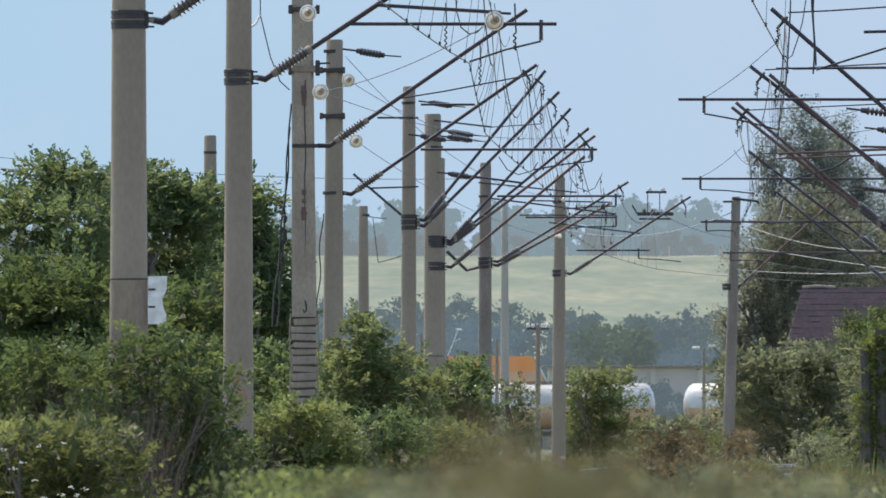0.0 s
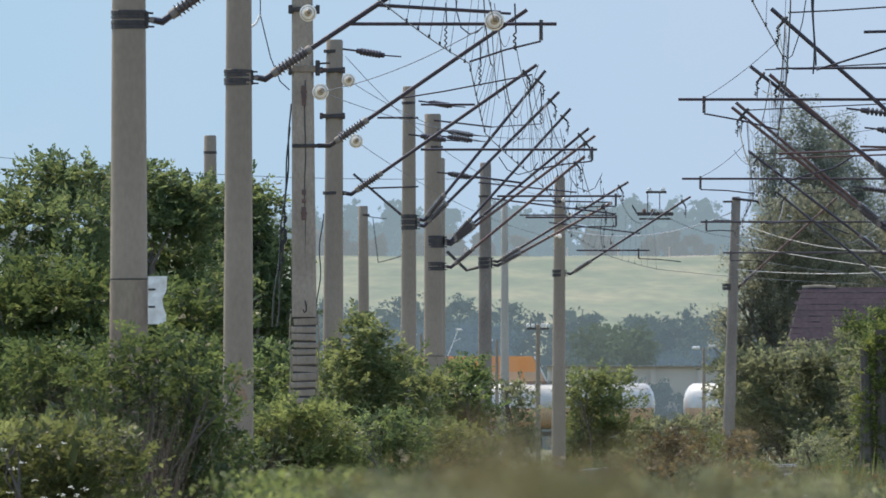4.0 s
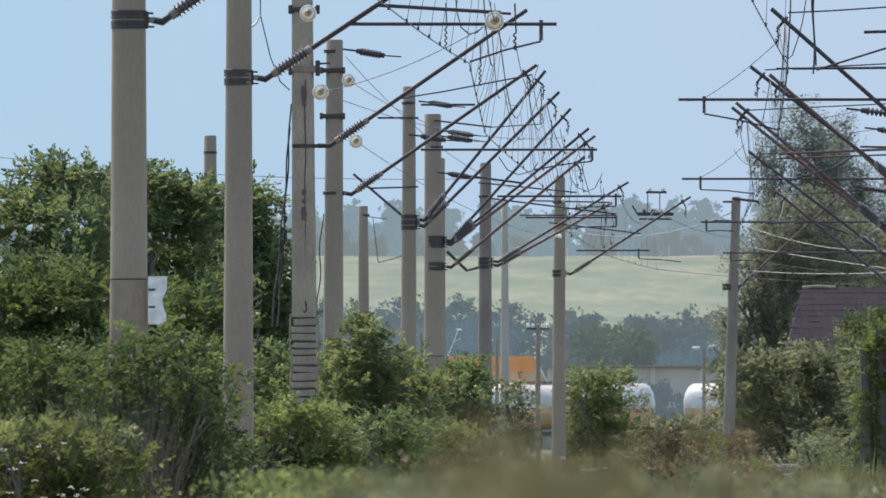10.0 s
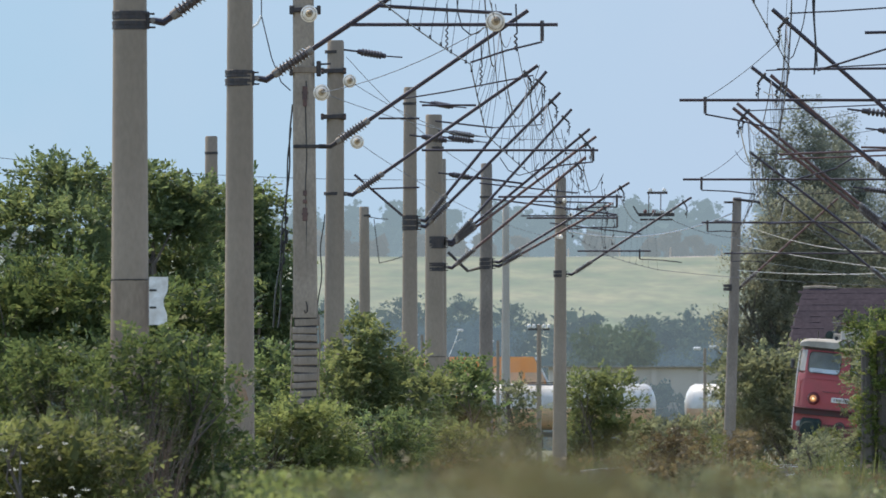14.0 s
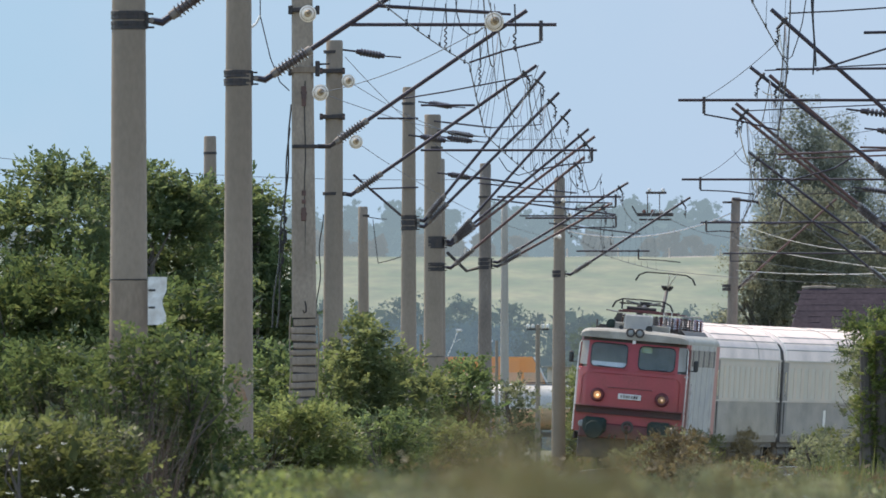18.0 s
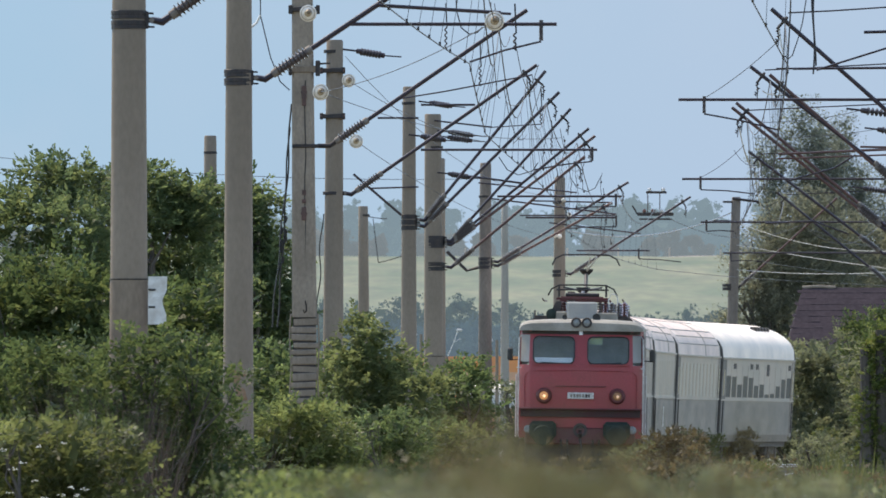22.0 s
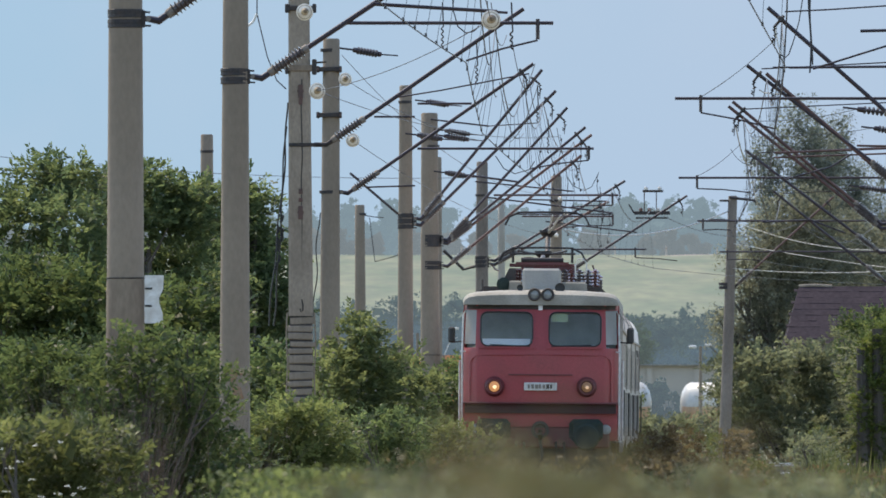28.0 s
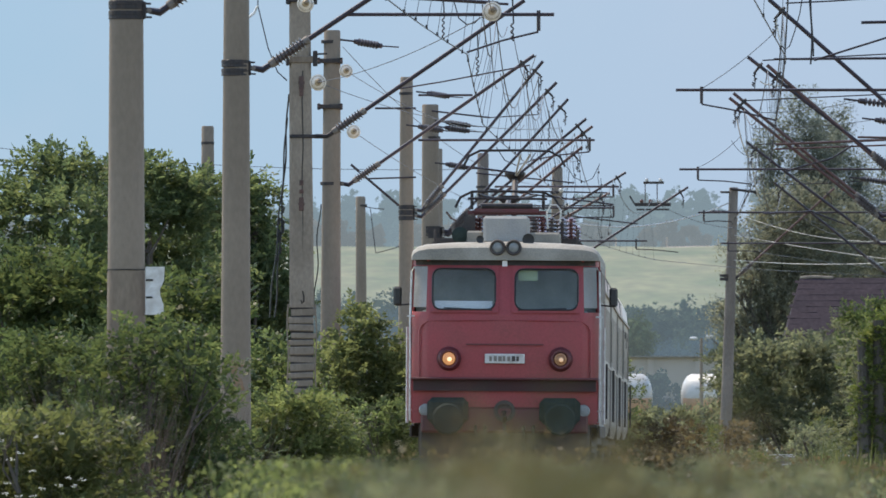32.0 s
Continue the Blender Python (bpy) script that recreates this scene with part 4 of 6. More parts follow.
curled(0.04, 350, 7.0, 6.68, 4)
curled(0.56, 360, 6.58, 6.28, 4)
curled(0.87, 288, 5.88, 5.66, 3)
curled(1.75, 425, 6.86, 6.55, 4)
curled(2.2, 482, 7.0, 6.66, 4)
wire("jumper_wire", "slack looped jumper between the tubes", [(0.16, 300, 6.6), (0.17, 300, 6.35), (0.23, 300, 6.14), (0.33, 300, 6.06), (0.43, 300, 6.08), (0.5, 300, 6.15)], 0.009, group="jumper wires")
wire("jumper_wire", "slack looped jumper between the tubes", [(1.0, 425, 5.95), (1.15, 425, 5.72), (1.35, 425, 5.63), (1.6, 425, 5.7), (1.7, 425, 5.85)], 0.009, group="jumper wires")
for i in range(10):
    rng = np.random.default_rng(40 + i)
    y = rng.uniform(250, 460)
    x = line_at(s_of(y), 0)[0] + rng.uniform(-0.25, 0.45)
    wire("jumper_wire", "short hanging jumper wire", sagging((x, y, rng.uniform(6.7, 7.3)), (x + rng.uniform(-0.6, 0.6), y + rng.uniform(2, 8), rng.uniform(5.7, 6.8)), rng.uniform(0.1, 0.5)), 0.006,
         group="jumper wires")
wire("jumper_wire", "bright jumper hanging from a tube end", [(4.95, 350, 7.0), (4.96, 350, 6.88), (4.99, 350, 6.73), (5.03, 350, 6.58)], 0.014, bright_wire, "jumper wires")
wire("jumper_wire", "dark looped jumper under a tube end", [(5.03, 350, 6.58), (5.09, 350, 6.53), (5.15, 350, 6.58), (5.23, 350, 6.81), (5.3, 350, 7.06), (5.37, 350, 7.5)], 0.009, group="jumper wires")
wire("jumper_wire", "bright jumper lying along a tube", [(5.52, 410, 6.92), (5.6, 410, 6.87), (5.8, 410, 6.84), (6.0, 410, 6.86)], 0.013, bright_wire, "jumper wires")
for k, (x, z0, z1) in enumerate(((3.05, 8.4, 7.2), (3.42, 8.3, 6.3), (3.6, 8.5, 6.5), (3.78, 8.5, 7.5), (4.28, 8.0, 5.9), (4.36, 7.6, 6.0), (4.55, 6.9, 6.1), (2.72, 9.6, 8.1), (3.24, 9.0, 7.9))):
    pts = [(x + 0.035 * math.sin(z * 5 + k) + 0.012 * math.sin(z * 23), 640, z) for z in np.linspace(z0, z1, 18)]
    hanger = wire("jumper_wire", "thin dark knotted wire hanging among the tubes", pts, 0.008, group="jumper wires")
    for q in pts[2::5]:
        part("knot", Shape().disc((q[0], q[1], q[2] - 0.03), (0.2, 0, 1), [(0, 0.01), (0.02, 0.028), (0.05, 0.024), (0.07, 0.01)], 6), black_iron, hanger)
wire("jumper_wire", "slack looped jumper beside the curve mast", [(3.42, 640, 7.9), (3.6, 640, 7.62), (3.9, 640, 7.5), (4.1, 640, 7.6), (4.28, 640, 7.95)], 0.011, group="jumper wires")
wire("jumper_wire", "slack looped jumper under a tube end", [(7.95, 610, 7.15), (8.0, 610, 6.95), (8.3, 610, 6.78), (8.6, 610, 6.95), (8.7, 610, 7.1)], 0.01, group="jumper wires")
for x0, y0, x1, y1, z0, z1 in ((5.75, 461, 6.1, 463, 6.95, 6.2), (7.05, 538, 7.3, 540, 7.0, 6.1)):
    wire("jumper_wire", "bright looped jumper under a tube end", sagging((x0, y0, z0), (x1, y1, z1), 0.25), 0.012, bright_wire, "jumper wires")
for x, y, z, L in ((-1.55, 425, 7.85, 0.5), (0.12, 531, 7.74, 0.55), (0.1, 531, 7.62, 0.55), (0.12, 531, 6.8, 0.5), (-0.3, 531.5, 8.4, 0.5), (7.2, 409, 6.57, 0.7), (8.42, 460, 6.89, 0.6), (9.5, 537, 6.54, 0.6), (-0.45, 481, 7.02, 0.5)):
    ob = thing("tension_insulator", "dark ribbed tension insulator at the end of a cable", "insulator", (x, y, z), "tension insulators")
    insulator((0, 0, 0), (L, 0.3, -0.08), 0.07, 7, slate_glaze, "ribbed_rod", ob, "", steel_tube, 0.36)
    part("link", Shape().tube([(-0.25, 0, 0.03), (0, 0, 0)], 0.02, 6), steel_tube, ob)
    part("link", Shape().tube([(L, 0.3, -0.08), (L + 0.3, 0.4, -0.1)], 0.014, 6), steel_tube, ob)
for k, (dx, z1) in enumerate(((0.0, 6.3), (0.022, 6.42))):
    wire("jumper_wire", "thick dark cable hanging beside the tube", [(5.45 + dx + 0.02 * math.sin(z * 4 + k), 349.6, z) for z in np.linspace(7.6, z1, 12)], 0.014, group="jumper wires")


def side_arm(ob, name, pts, r, mat):
    """A bare tube fixed to a mast, given in world metres."""
    o = ob.location
    part(name, Shape().tube([(x - o.x, y - o.y, z) for x, y, z in pts], r, 7), mat, ob)


# a rusty stain and a seam low on the second mast
for k, (a0, a1, z0, z1) in enumerate(((-120, -20, 1.72, 1.765), (-100, -62, 1.42, 1.72), (-72, -55, 1.3, 1.45))):
    rows = []
    for u in np.linspace(0, 1, 7):
        z = z0 + (z1 - z0) * u
        rows.append([(0.185 * math.cos(radians(a0 + (a1 - a0) * v + 6 * math.sin(u * 5 + k))), 0.185 * math.sin(radians(a0 + (a1 - a0) * v)), z + 0.02 * math.sin(v * 9 + k)) for v in np.linspace(0, 1, 7)])
    part("rust_stain", Shape().rings(rows, closed=False, caps=False), rust_stain, T2, "rust-coloured stain")

# smaller tubes and arms on the masts
side_arm(T5, "back_arm", [(-0.85, 482, 5.43), (-1.82, 482, 6.26)], 0.026, steel_tube)
side_arm(T5, "cross_tube", [(-1.33, 481.8, 7.4), (-0.5, 481.8, 7.4)], 0.022, steel_tube)
side_arm(T5, "cross_tube", [(-1.48, 481.8, 5.97), (-0.5, 481.8, 6.0)], 0.018, steel_tube)
side_arm(T5, "top_tie", [(-0.45, 482, 7.67), (0.65, 482, 7.67)], 0.024, steel_tube)
side_arm(T6, "top_tie", [(-0.2, 531.7, 8.0), (1.1, 531.7, 7.85)], 0.02, steel_tube)
side_arm(T6, "top_tie", [(1.1, 531.7, 7.85), (2.2, 531.7, 7.92)], 0.012, steel_tube)
side_arm(T6, "cross_tube", [(0.1, 531.7, 6.82), (1.75, 531.7, 6.6)], 0.024, steel_tube)
side_arm(T7, "cross_tube", [(0.9, 602.7, 7.35), (3.4, 602.7, 7.1)], 0.02, steel_tube)
side_arm(T7, "cross_tube", [(1.2, 602.7, 6.95), (4.4, 602.7, 6.55)], 0.022, steel_tube)
side_arm(T7, "back_arm", [(0.9, 602.7, 5.2), (0.6, 602.7, 5.12), (0.1, 602.7, 5.6)], 0.04, black_iron)
side_arm(T8, "cross_tube", [(2.4, 649.7, 7.35), (4.6, 649.7, 7.3)], 0.022, steel_tube)
side_arm(T8, "cross_tube", [(2.9, 649.7, 6.75), (5.4, 649.7, 6.45)], 0.02, steel_tube)
side_arm(T8, "cross_tube", [(2.1, 649.7, 6.95), (4.7, 649.7, 6.95)], 0.02, steel_tube)
for x, z in ((3.31, 7.36), (3.47, 6.97), (3.08, 6.38), (3.2, 6.36)):
    part("pin_insulator", Shape().disc((x - 3.16 - 0.07, -0.35, z), (1, 0, 0.15), [(0, 0.03), (0.03, 0.065), (0.09, 0.07), (0.12, 0.03)], 10), cream_glaze, T8, "cream porcelain pin insulator", smooth=True)
side_arm(T4, "tie_rod", [(-0.85, 424.8, 6.98), (0.02, 424.8, 7.12), (1.6, 424.8, 7.42)], 0.014, steel_tube)
side_arm(T2, "tie_rod", [(-0.78, 287.9, 6.21), (0.7, 287.9, 6.12)], 0.02, steel_tube)
side_arm(TR, "top_bracket", [(8.6, 704.8, 7.95), (9.4, 704.8, 7.85)], 0.04, black_iron)
side_arm(TR, "cross_tube", [(8.0, 704.8, 7.3), (8.6, 704.8, 7.28)], 0.02, steel_tube)
RIGHT = [o for o in scene.objects if o.name.startswith("catenary_mast") and o.location.x > 7.5 and o.location.y < 650]
for o in RIGHT:
    if abs(o.location.y - 461) < 1:
        side_arm(o, "tie_tube", [(6.5, 460.7, 6.42), (9.0, 460.7, 6.52)], 0.022, rust)
        side_arm(o, "tie_tube", [(6.5, 460.9, 6.33), (9.0, 460.9, 6.42)], 0.018, rust)
        side_arm(o, "brace", [(6.7, 460.8, 5.9), (7.6, 460.8, 6.15), (8.0, 460.8, 6.4)], 0.018, steel_tube)
    if abs(o.location.y - 410) < 1:
        side_arm(o, "tie_tube", [(7.2, 409.7, 5.95), (8.3, 409.7, 5.93)], 0.02, rust)
        side_arm(o, "tie_tube", [(5.75, 409.7, 7.3), (8.4, 409.7, 7.33)], 0.016, steel_tube)
    if abs(o.location.y - 350) < 1:
        side_arm(o, "tie_tube", [(6.2, 349.7, 6.92), (7.5, 349.7, 6.95)], 0.024, steel_tube)
        side_arm(o, "tie_tube", [(5.15, 349.7, 6.38), (7.5, 349.7, 6.4)], 0.018, steel_tube)
        side_arm(o, "tie_tube", [(5.5, 349.6, 6.36), (6.2, 349.6, 6.58), (7.4, 349.6, 6.95)], 0.016, steel_tube)
    if abs(o.location.y - 538) < 1:
        side_arm(o, "tie_tube", [(7.3, 537.7, 5.75), (8.4, 537.7, 5.8), (9.2, 537.7, 5.5)], 0.02, steel_tube)
for a, b, sag in (((7.2, 409, 6.57), (5.5, 408, 6.35), 0.05), ((8.4, 460, 6.89), (6.0, 458, 6.7), 0.05), ((9.5, 537, 6.54), (7.2, 536, 6.45), 0.04), ((4.95, 350, 6.8), (3.85, 350, 5.95), 0.05),
                  ((5.85, 461, 6.6), (5.0, 461, 5.97), 0.06), ((6.3, 461, 6.4), (5.65, 461, 6.5), 0.25), ((-2.29, 677, 7.2), (-1.6, 677, 7.1), 0.02), ((-2.0, 677, 7.1), (-1.85, 677, 5.85), 0.0),
                  ((-1.85, 677, 5.85), (-1.0, 677, 6.1), 0.02)):
    wire("stay_wire", "thin stay wire between tubes and masts", sagging(a, b, sag), 0.013 if a[1] == 677 else 0.0055, group="stay wires")


def line_switch():
    """Small switch gear on the wires over the curve."""
    ob = thing("line_switch", "small black switch gear with white insulators hung in the wires", "switch", (6.2, 690, 7.4))
    part("upper_bar", Shape().box(-0.3, 0.3, -0.05, 0.05, 0.55, 0.62, 0.01), black_iron, ob)
    part("lower_bar", Shape().box(-0.55, 0.5, -0.05, 0.05, -0.1, 0.0, 0.01), black_iron, ob)
    part("lower_frame", Shape().box(-0.5, 0.45, -0.05, 0.05, -0.22, -0.17, 0.01), black_iron, ob)
    for x in (-0.35, -0.1, 0.15, 0.4):
        part("pin_insulator", Shape().disc((x, 0, 0.0), (0, 0, 1), [(0, 0.05), (0.06, 0.06), (0.1, 0.03)], 8), enamel if x > 0 else brown_glaze, ob)
    for x in (-0.2, 0.2):
        part("pin_insulator", Shape().disc((x, 0, 0.62), (0, 0, 1), [(0, 0.05), (0.06, 0.06), (0.1, 0.03)], 8), enamel, ob)
    part("lever", Shape().tube([(-0.7, 0, 0.2), (-0.55, 0, -0.05)], 0.025, 6), black_iron, ob)
    part("hanger", Shape().tube([(-0.25, 0, 0.6), (-0.25, 0, 0.0)], 0.015, 6), steel_tube, ob)
    part("hanger", Shape().tube([(0.1, 0, 0.6), (0.1, 0, 0.0)], 0.015, 6), steel_tube, ob)


line_switch()


# ---- the train ----
def body_section(half, z0, eave, top, roof_half, n=7):
    """Half-round roofed cross-section, from the lower edge up and over."""
    pts = [(-half, z0), (-half, eave)]
    for k in range(1, n):
        a = math.pi * k / n
        pts.append((-math.cos(a) * half, eave + (top - eave) * math.sin(a) ** 0.75))
    return pts + [(half, eave), (half, z0)]


def wheelset(parent, y, r, name="wheelset"):
    sh = Shape()
    for x in (-0.75, 0.75):
        sh.disc((x - 0.065, y, r), (1, 0, 0), [(0, r * 0.5), (0.005, r - 0.03), (0.1, r), (0.135, r + 0.0), (0.14, r * 0.5)], 24)
    part(name, sh.tube([(-0.9, y, r), (0.9, y, r)], 0.08, 8), under_dark, parent)


def bogie(parent, y, axles, r):
    base = min(axles) - 0.9, max(axles) + 0.9
    sh = Shape()
    for x in (-1.05, 1.05):
        sh.box(x - 0.09, x + 0.09, y + base[0], y + base[1], 0.45, 0.8, 0.04)
        for a in axles:
            sh.box(x - 0.13, x + 0.13, y + a - 0.2, y + a + 0.2, 0.35, 0.72, 0.03)
            sh.tube([(x, y + a + 0.42, 0.5), (x, y + a + 0.42, 0.95)], 0.09, 8)
    sh.box(-1.0, 1.0, y - 0.3, y + 0.3, 0.55, 0.85, 0.04)
    part("bogie", sh, under_dark, parent)
    for a in axles:
        wheelset(parent, y + a, r)


def buffers(parent, y, out, mat):
    for x in (-0.87, 0.87):
        part("buffer", Shape().disc((x, y, 1.06), (0, out, 0), [(0, 0.13), (0.02, 0.14), (0.3, 0.1), (0.32, 0.09), (0.5, 0.09), (0.5, 0.24), (0.54, 0.25), (0.57, 0.22)], 20), mat, parent, smooth=True)


def locomotive():
    """Six-axle electric locomotive, front at y = 0, 19.4 m long behind it."""
    ob = thing("locomotive", "red-fronted electric locomotive with light grey sides, both amber headlamps glowing", "locomotive")
    L = 19.4
    # front shell: rings of plan points, with the openings of the two windscreens and the corner panes left out
    xs = [-1.465, -1.45, -1.23, -1.17, -0.115, 0.115, 1.17, 1.23, 1.45, 1.465]
    levels = [(1.69, 0.0), (1.78, 0.0), (2.60, 0.02), (2.73, 0.05), (3.44, 0.26), (3.54, 0.3)]
    plan = lambda x, rake: 0.03 + rake + (abs(x) / 1.465) ** 2 * 0.06 + (max(0.0, abs(x) - 1.05) / 0.415) ** 2 * 0.34
    rows = [[(x * (1 - 0.016 * max(0, z - 2.6)), 1.5 if i in (0, 9) else plan(x, rake), z) for i, x in enumerate(xs)] for z, rake in levels]
    n = len(xs)
    verts = [p for r in rows for p in r]
    faces = []
    for r in range(len(rows) - 1):
        for i in range(n - 1):
            if r == 3 and i in (0, 1, 3, 5, 7, 8):
                continue
            faces.append((r * n + i, r * n + i + 1, (r + 1) * n + i + 1, (r + 1) * n + i))
    front = part("cab_front", Shape().add(verts, faces), red_paint, ob, "dusty red front panel", smooth=True)
    # glass and rubber frames
    for side in (-1, 1):
        a, b = 0.115, 1.17
        cx = side * (a + b) / 2
        w = (b - a) / 2

        def rounded(w, h, corner):
            pts = []
            for (sx, sz, a0) in ((1, -1, -90), (1, 1, 0), (-1, 1, 90), (-1, -1, 180)):
                for k in range(5):
                    ang = radians(a0 + k * 22.5)
                    pts.append((cx + sx * (w - corner) + corner * math.cos(ang), sz * (h - corner) + corner * math.sin(ang)))
            return pts

        outline = rounded(w + 0.012, 0.366, 0.035)
        inner = rounded(w * 0.925, 0.318, 0.13)
        face = lambda x, u, d: (x, plan(x, 0.155 + u * 0.296) + d, 3.085 + u)
        rim = Shape()
        rim.rings([[face(x, u, 0.03) for x, u in outline], [face(x, u, -0.025) for x, u in outline], [face(x, u, -0.025) for x, u in inner], [face(x, u, 0.03) for x, u in inner]], caps=False)
        part("window_frame", rim, red_paint, ob, "red rounded window frame", smooth=True)
        seal = [face(x, u, -0.03) for x, u in inner]
        part("window_seal", Shape().tube(seal + seal[:1], 0.014, 6), black_paint, ob, "black rubber window seal")
        glass = part("windscreen", Shape().rings([[face(x, u, 0.012) for x, u in inner], [face(x, u, 0.018) for x, u in inner]]), clear_glass, ob, "clear windscreen")
        glass.visible_shadow = False
        # corner panes: the pale colour stands in for reflected sky
        xo, xi = side * 1.44, side * 1.235
        part("corner_pane", Shape().add([(xo * 0.993, plan(xo, 0.06), 2.8), (xi * 0.993, plan(xi, 0.06), 2.8), (xi * 0.98, plan(xi, 0.25), 3.43), (xo * 0.98, plan(xo, 0.25), 3.43)],
                                        [(0, 1, 2, 3)]), pale_glass, ob, "corner pane painted pale like reflected sky").visible_shadow = False
        pane = part("side_window", Shape().box(*sorted((side * 1.452, side * 1.458)), 0.42, 1.48, 2.74, 3.42), clear_glass, ob, "clear cab side window")
        pane.visible_shadow = False
        part("window_post", Shape().box(*sorted((side * 1.43, side * 1.468)), 0.92, 0.97, 2.73, 3.44), red_paint, ob)
        part("wiper", Shape().tube([(side * 0.2, 0.05, 2.76), (side * 0.95, 0.12, 2.79)], 0.009, 5), black_paint, ob)
    # cab inside
    part("cab_back_wall", Shape().box(-1.4, 1.4, 1.62, 1.68, 1.7, 3.5), cab_wall, ob)
    part("control_desk", Shape().box(-1.3, 1.3, 0.35, 0.9, 1.9, 2.76, 0.04), cab_wall, ob)
    # white block stands in for the bright reflection low in the windscreen
    part("desk_sheet", Shape().box(-1.1, -0.2, 0.36, 0.7, 2.77, 2.9), paper_and_glare, ob, "white block painted as the bright glare over the desk")
    part("sun_blind", Shape().box(0.2, 0.5, 0.33, 0.34, 3.22, 3.38), blind_green, ob, "pale green sun blind")
    part("route_label", Shape().box(-0.05, 0.03, 0.27, 0.29, 3.44, 3.53), paper_and_glare, ob, "small pale label")
    # seams and mouldings on the front
    edge = [(-1.33, 1.72), (-1.33, 2.42), (-1.29, 2.52), (-1.2, 2.585), (-0.6, 2.6), (0.6, 2.6), (1.2, 2.585), (1.29, 2.52), (1.33, 2.42), (1.33, 1.72)]
    part("waist_moulding", Shape().tube([(x, plan(x, 0.02 * (z - 1.78) / 0.82) - 0.004, z) for x, z in edge], 0.01, 6), red_paint, ob, "pressed edge of the lower front panel")
    # dark strip that paints in the sooty shade of the roof overhang
    brow = [-1.42, -1.3, -1.17, -0.6, 0.0, 0.6, 1.17, 1.3, 1.42]
    part("brow_strip", Shape().add([(x * 0.985, plan(x, 0.255 + 0.06 * k) - 0.014, 3.455 + 0.085 * k) for k in (0, 1) for x in brow], [(i, i + 1, i + 10, i + 9) for i in range(8)]), under_dark, ob, "dark strip painted as sooty shade under the roof edge")
    part("upper_panel_line", Shape().box(-0.6, 0.6, 0.015, 0.04, 2.215, 2.235), dark_red, ob)
    part("lower_lip", Shape().box(-1.46, 1.46, -0.02, 0.5, 1.675, 1.71, 0.01), dark_red, ob)
    part("apron", Shape().add([(x, 0.16 + (abs(x) / 1.465) ** 2 * 0.1, z) for z in (1.0, 1.68) for x in (-1.44, -0.7, 0, 0.7, 1.44)],
                              [(i, i + 1, i + 6, i + 5) for i in range(4)]).box(-1.44, 1.44, 0.3, 1.2, 1.0, 1.68), red_paint, ob, "red lower apron")
    part("track_plough", Shape().box(-1.32, 1.32, 0.3, 1.1, 0.3, 1.0, 0.03), under_dark, ob, "sooty plough under the apron")
    # the shadow below the lip is painted in as a dark red strip
    part("apron_shade_strip", Shape().box(-1.42, 1.42, 0.1, 0.3, 1.5, 1.68), lip_shade_red, ob, "dark red strip painted as the shade under the lip")
    part("buffer_beam", Shape().box(-1.3, 1.3, 0.1, 0.4, 0.85, 1.25, 0.03), dark_red, ob)
    for x in (-0.87, 0.87):
        part("buffer_housing", Shape().box(x - 0.33, x + 0.31, 0.0, 0.24, 0.98, 1.4, 0.08), green_black, ob)
    buffers(ob, 0.05, -1, green_black)
    part("coupling_hook", Shape().tube([(0, 0.1, 1.05), (0, -0.3, 1.05), (0, -0.4, 1.12), (0, -0.36, 1.18)], 0.045, 8).tube([(0, -0.3, 1.0), (0.05, -0.34, 0.7), (-0.04, -0.32, 0.45)], 0.03, 6), black_iron, ob)
    part("coupling_socket", Shape().disc((0, 0.14, 1.19), (0, -1, 0), [(0, 0.17), (0.05, 0.17), (0.06, 0.12), (0.03, 0.09)], 18), under_dark, ob, "round sooty coupling socket", smooth=True)
    for x in (-0.45, -0.3, 0.3, 0.45):
        part("air_hose", Shape().tube([(x, 0.1, 0.95), (x, -0.15, 0.9), (x + 0.02, -0.2, 0.6), (x + 0.05, -0.05, 0.4)], 0.025, 6), black_paint, ob)
    for side, lens in ((-1, lamp_on), (1, lamp_dim)):
        x = side * 0.868
        bezel = part("headlamp", Shape().disc((x, 0.1, 2.0), (0, -1, 0), [(0, 0.19), (0.05, 0.19), (0.11, 0.165), (0.15, 0.145), (0.15, 0.115), (0.09, 0.1)], 24), dark_red, ob, "round dark red lamp housing", smooth=True)
        part("lens", Shape().disc((x, 0.0, 2.0), (0, -1, 0), [(0, 0.1), (0.03, 0.096), (0.036, 0.07), (0.03, 0.062), (0.045, 0.05), (0.052, 0.02)], 20), lens, bezel, "amber glowing lens" if side < 0 else "faintly glowing amber lens", smooth=True)
        part("bulb", Shape().disc((x + 0.01, -0.052, 1.99), (0, -1, 0), [(0, 0.036), (0.012, 0.026), (0.016, 0.008)], 12), lamp_core if side < 0 else lamp_half, bezel)
        part("marker_lamp", Shape().disc((side * 1.23, 0.2, 1.2), (0, -1, 0), [(0, 0.1), (0.08, 0.1), (0.1, 0.085), (0.11, 0.03)], 18), lamp_glass, ob, "grey marker lamp", smooth=True)
        part("corner_rail", Shape().tube([(side * 1.4, 0.4, 1.0), (side * 1.47, 0.38, 1.04), (side * 1.478, 0.38, 2.6), (side * 1.46, 0.5, 3.36), (side * 1.42, 0.55, 3.42)], 0.017, 6).tube([(side * 1.4, 0.4, 1.2), (side * 1.52, 0.38, 1.2)], 0.014, 6).tube([(side * 1.4, 0.4, 2.66), (side * 1.52, 0.38, 2.66)], 0.014, 6), enamel, ob, "pale corner handrail")
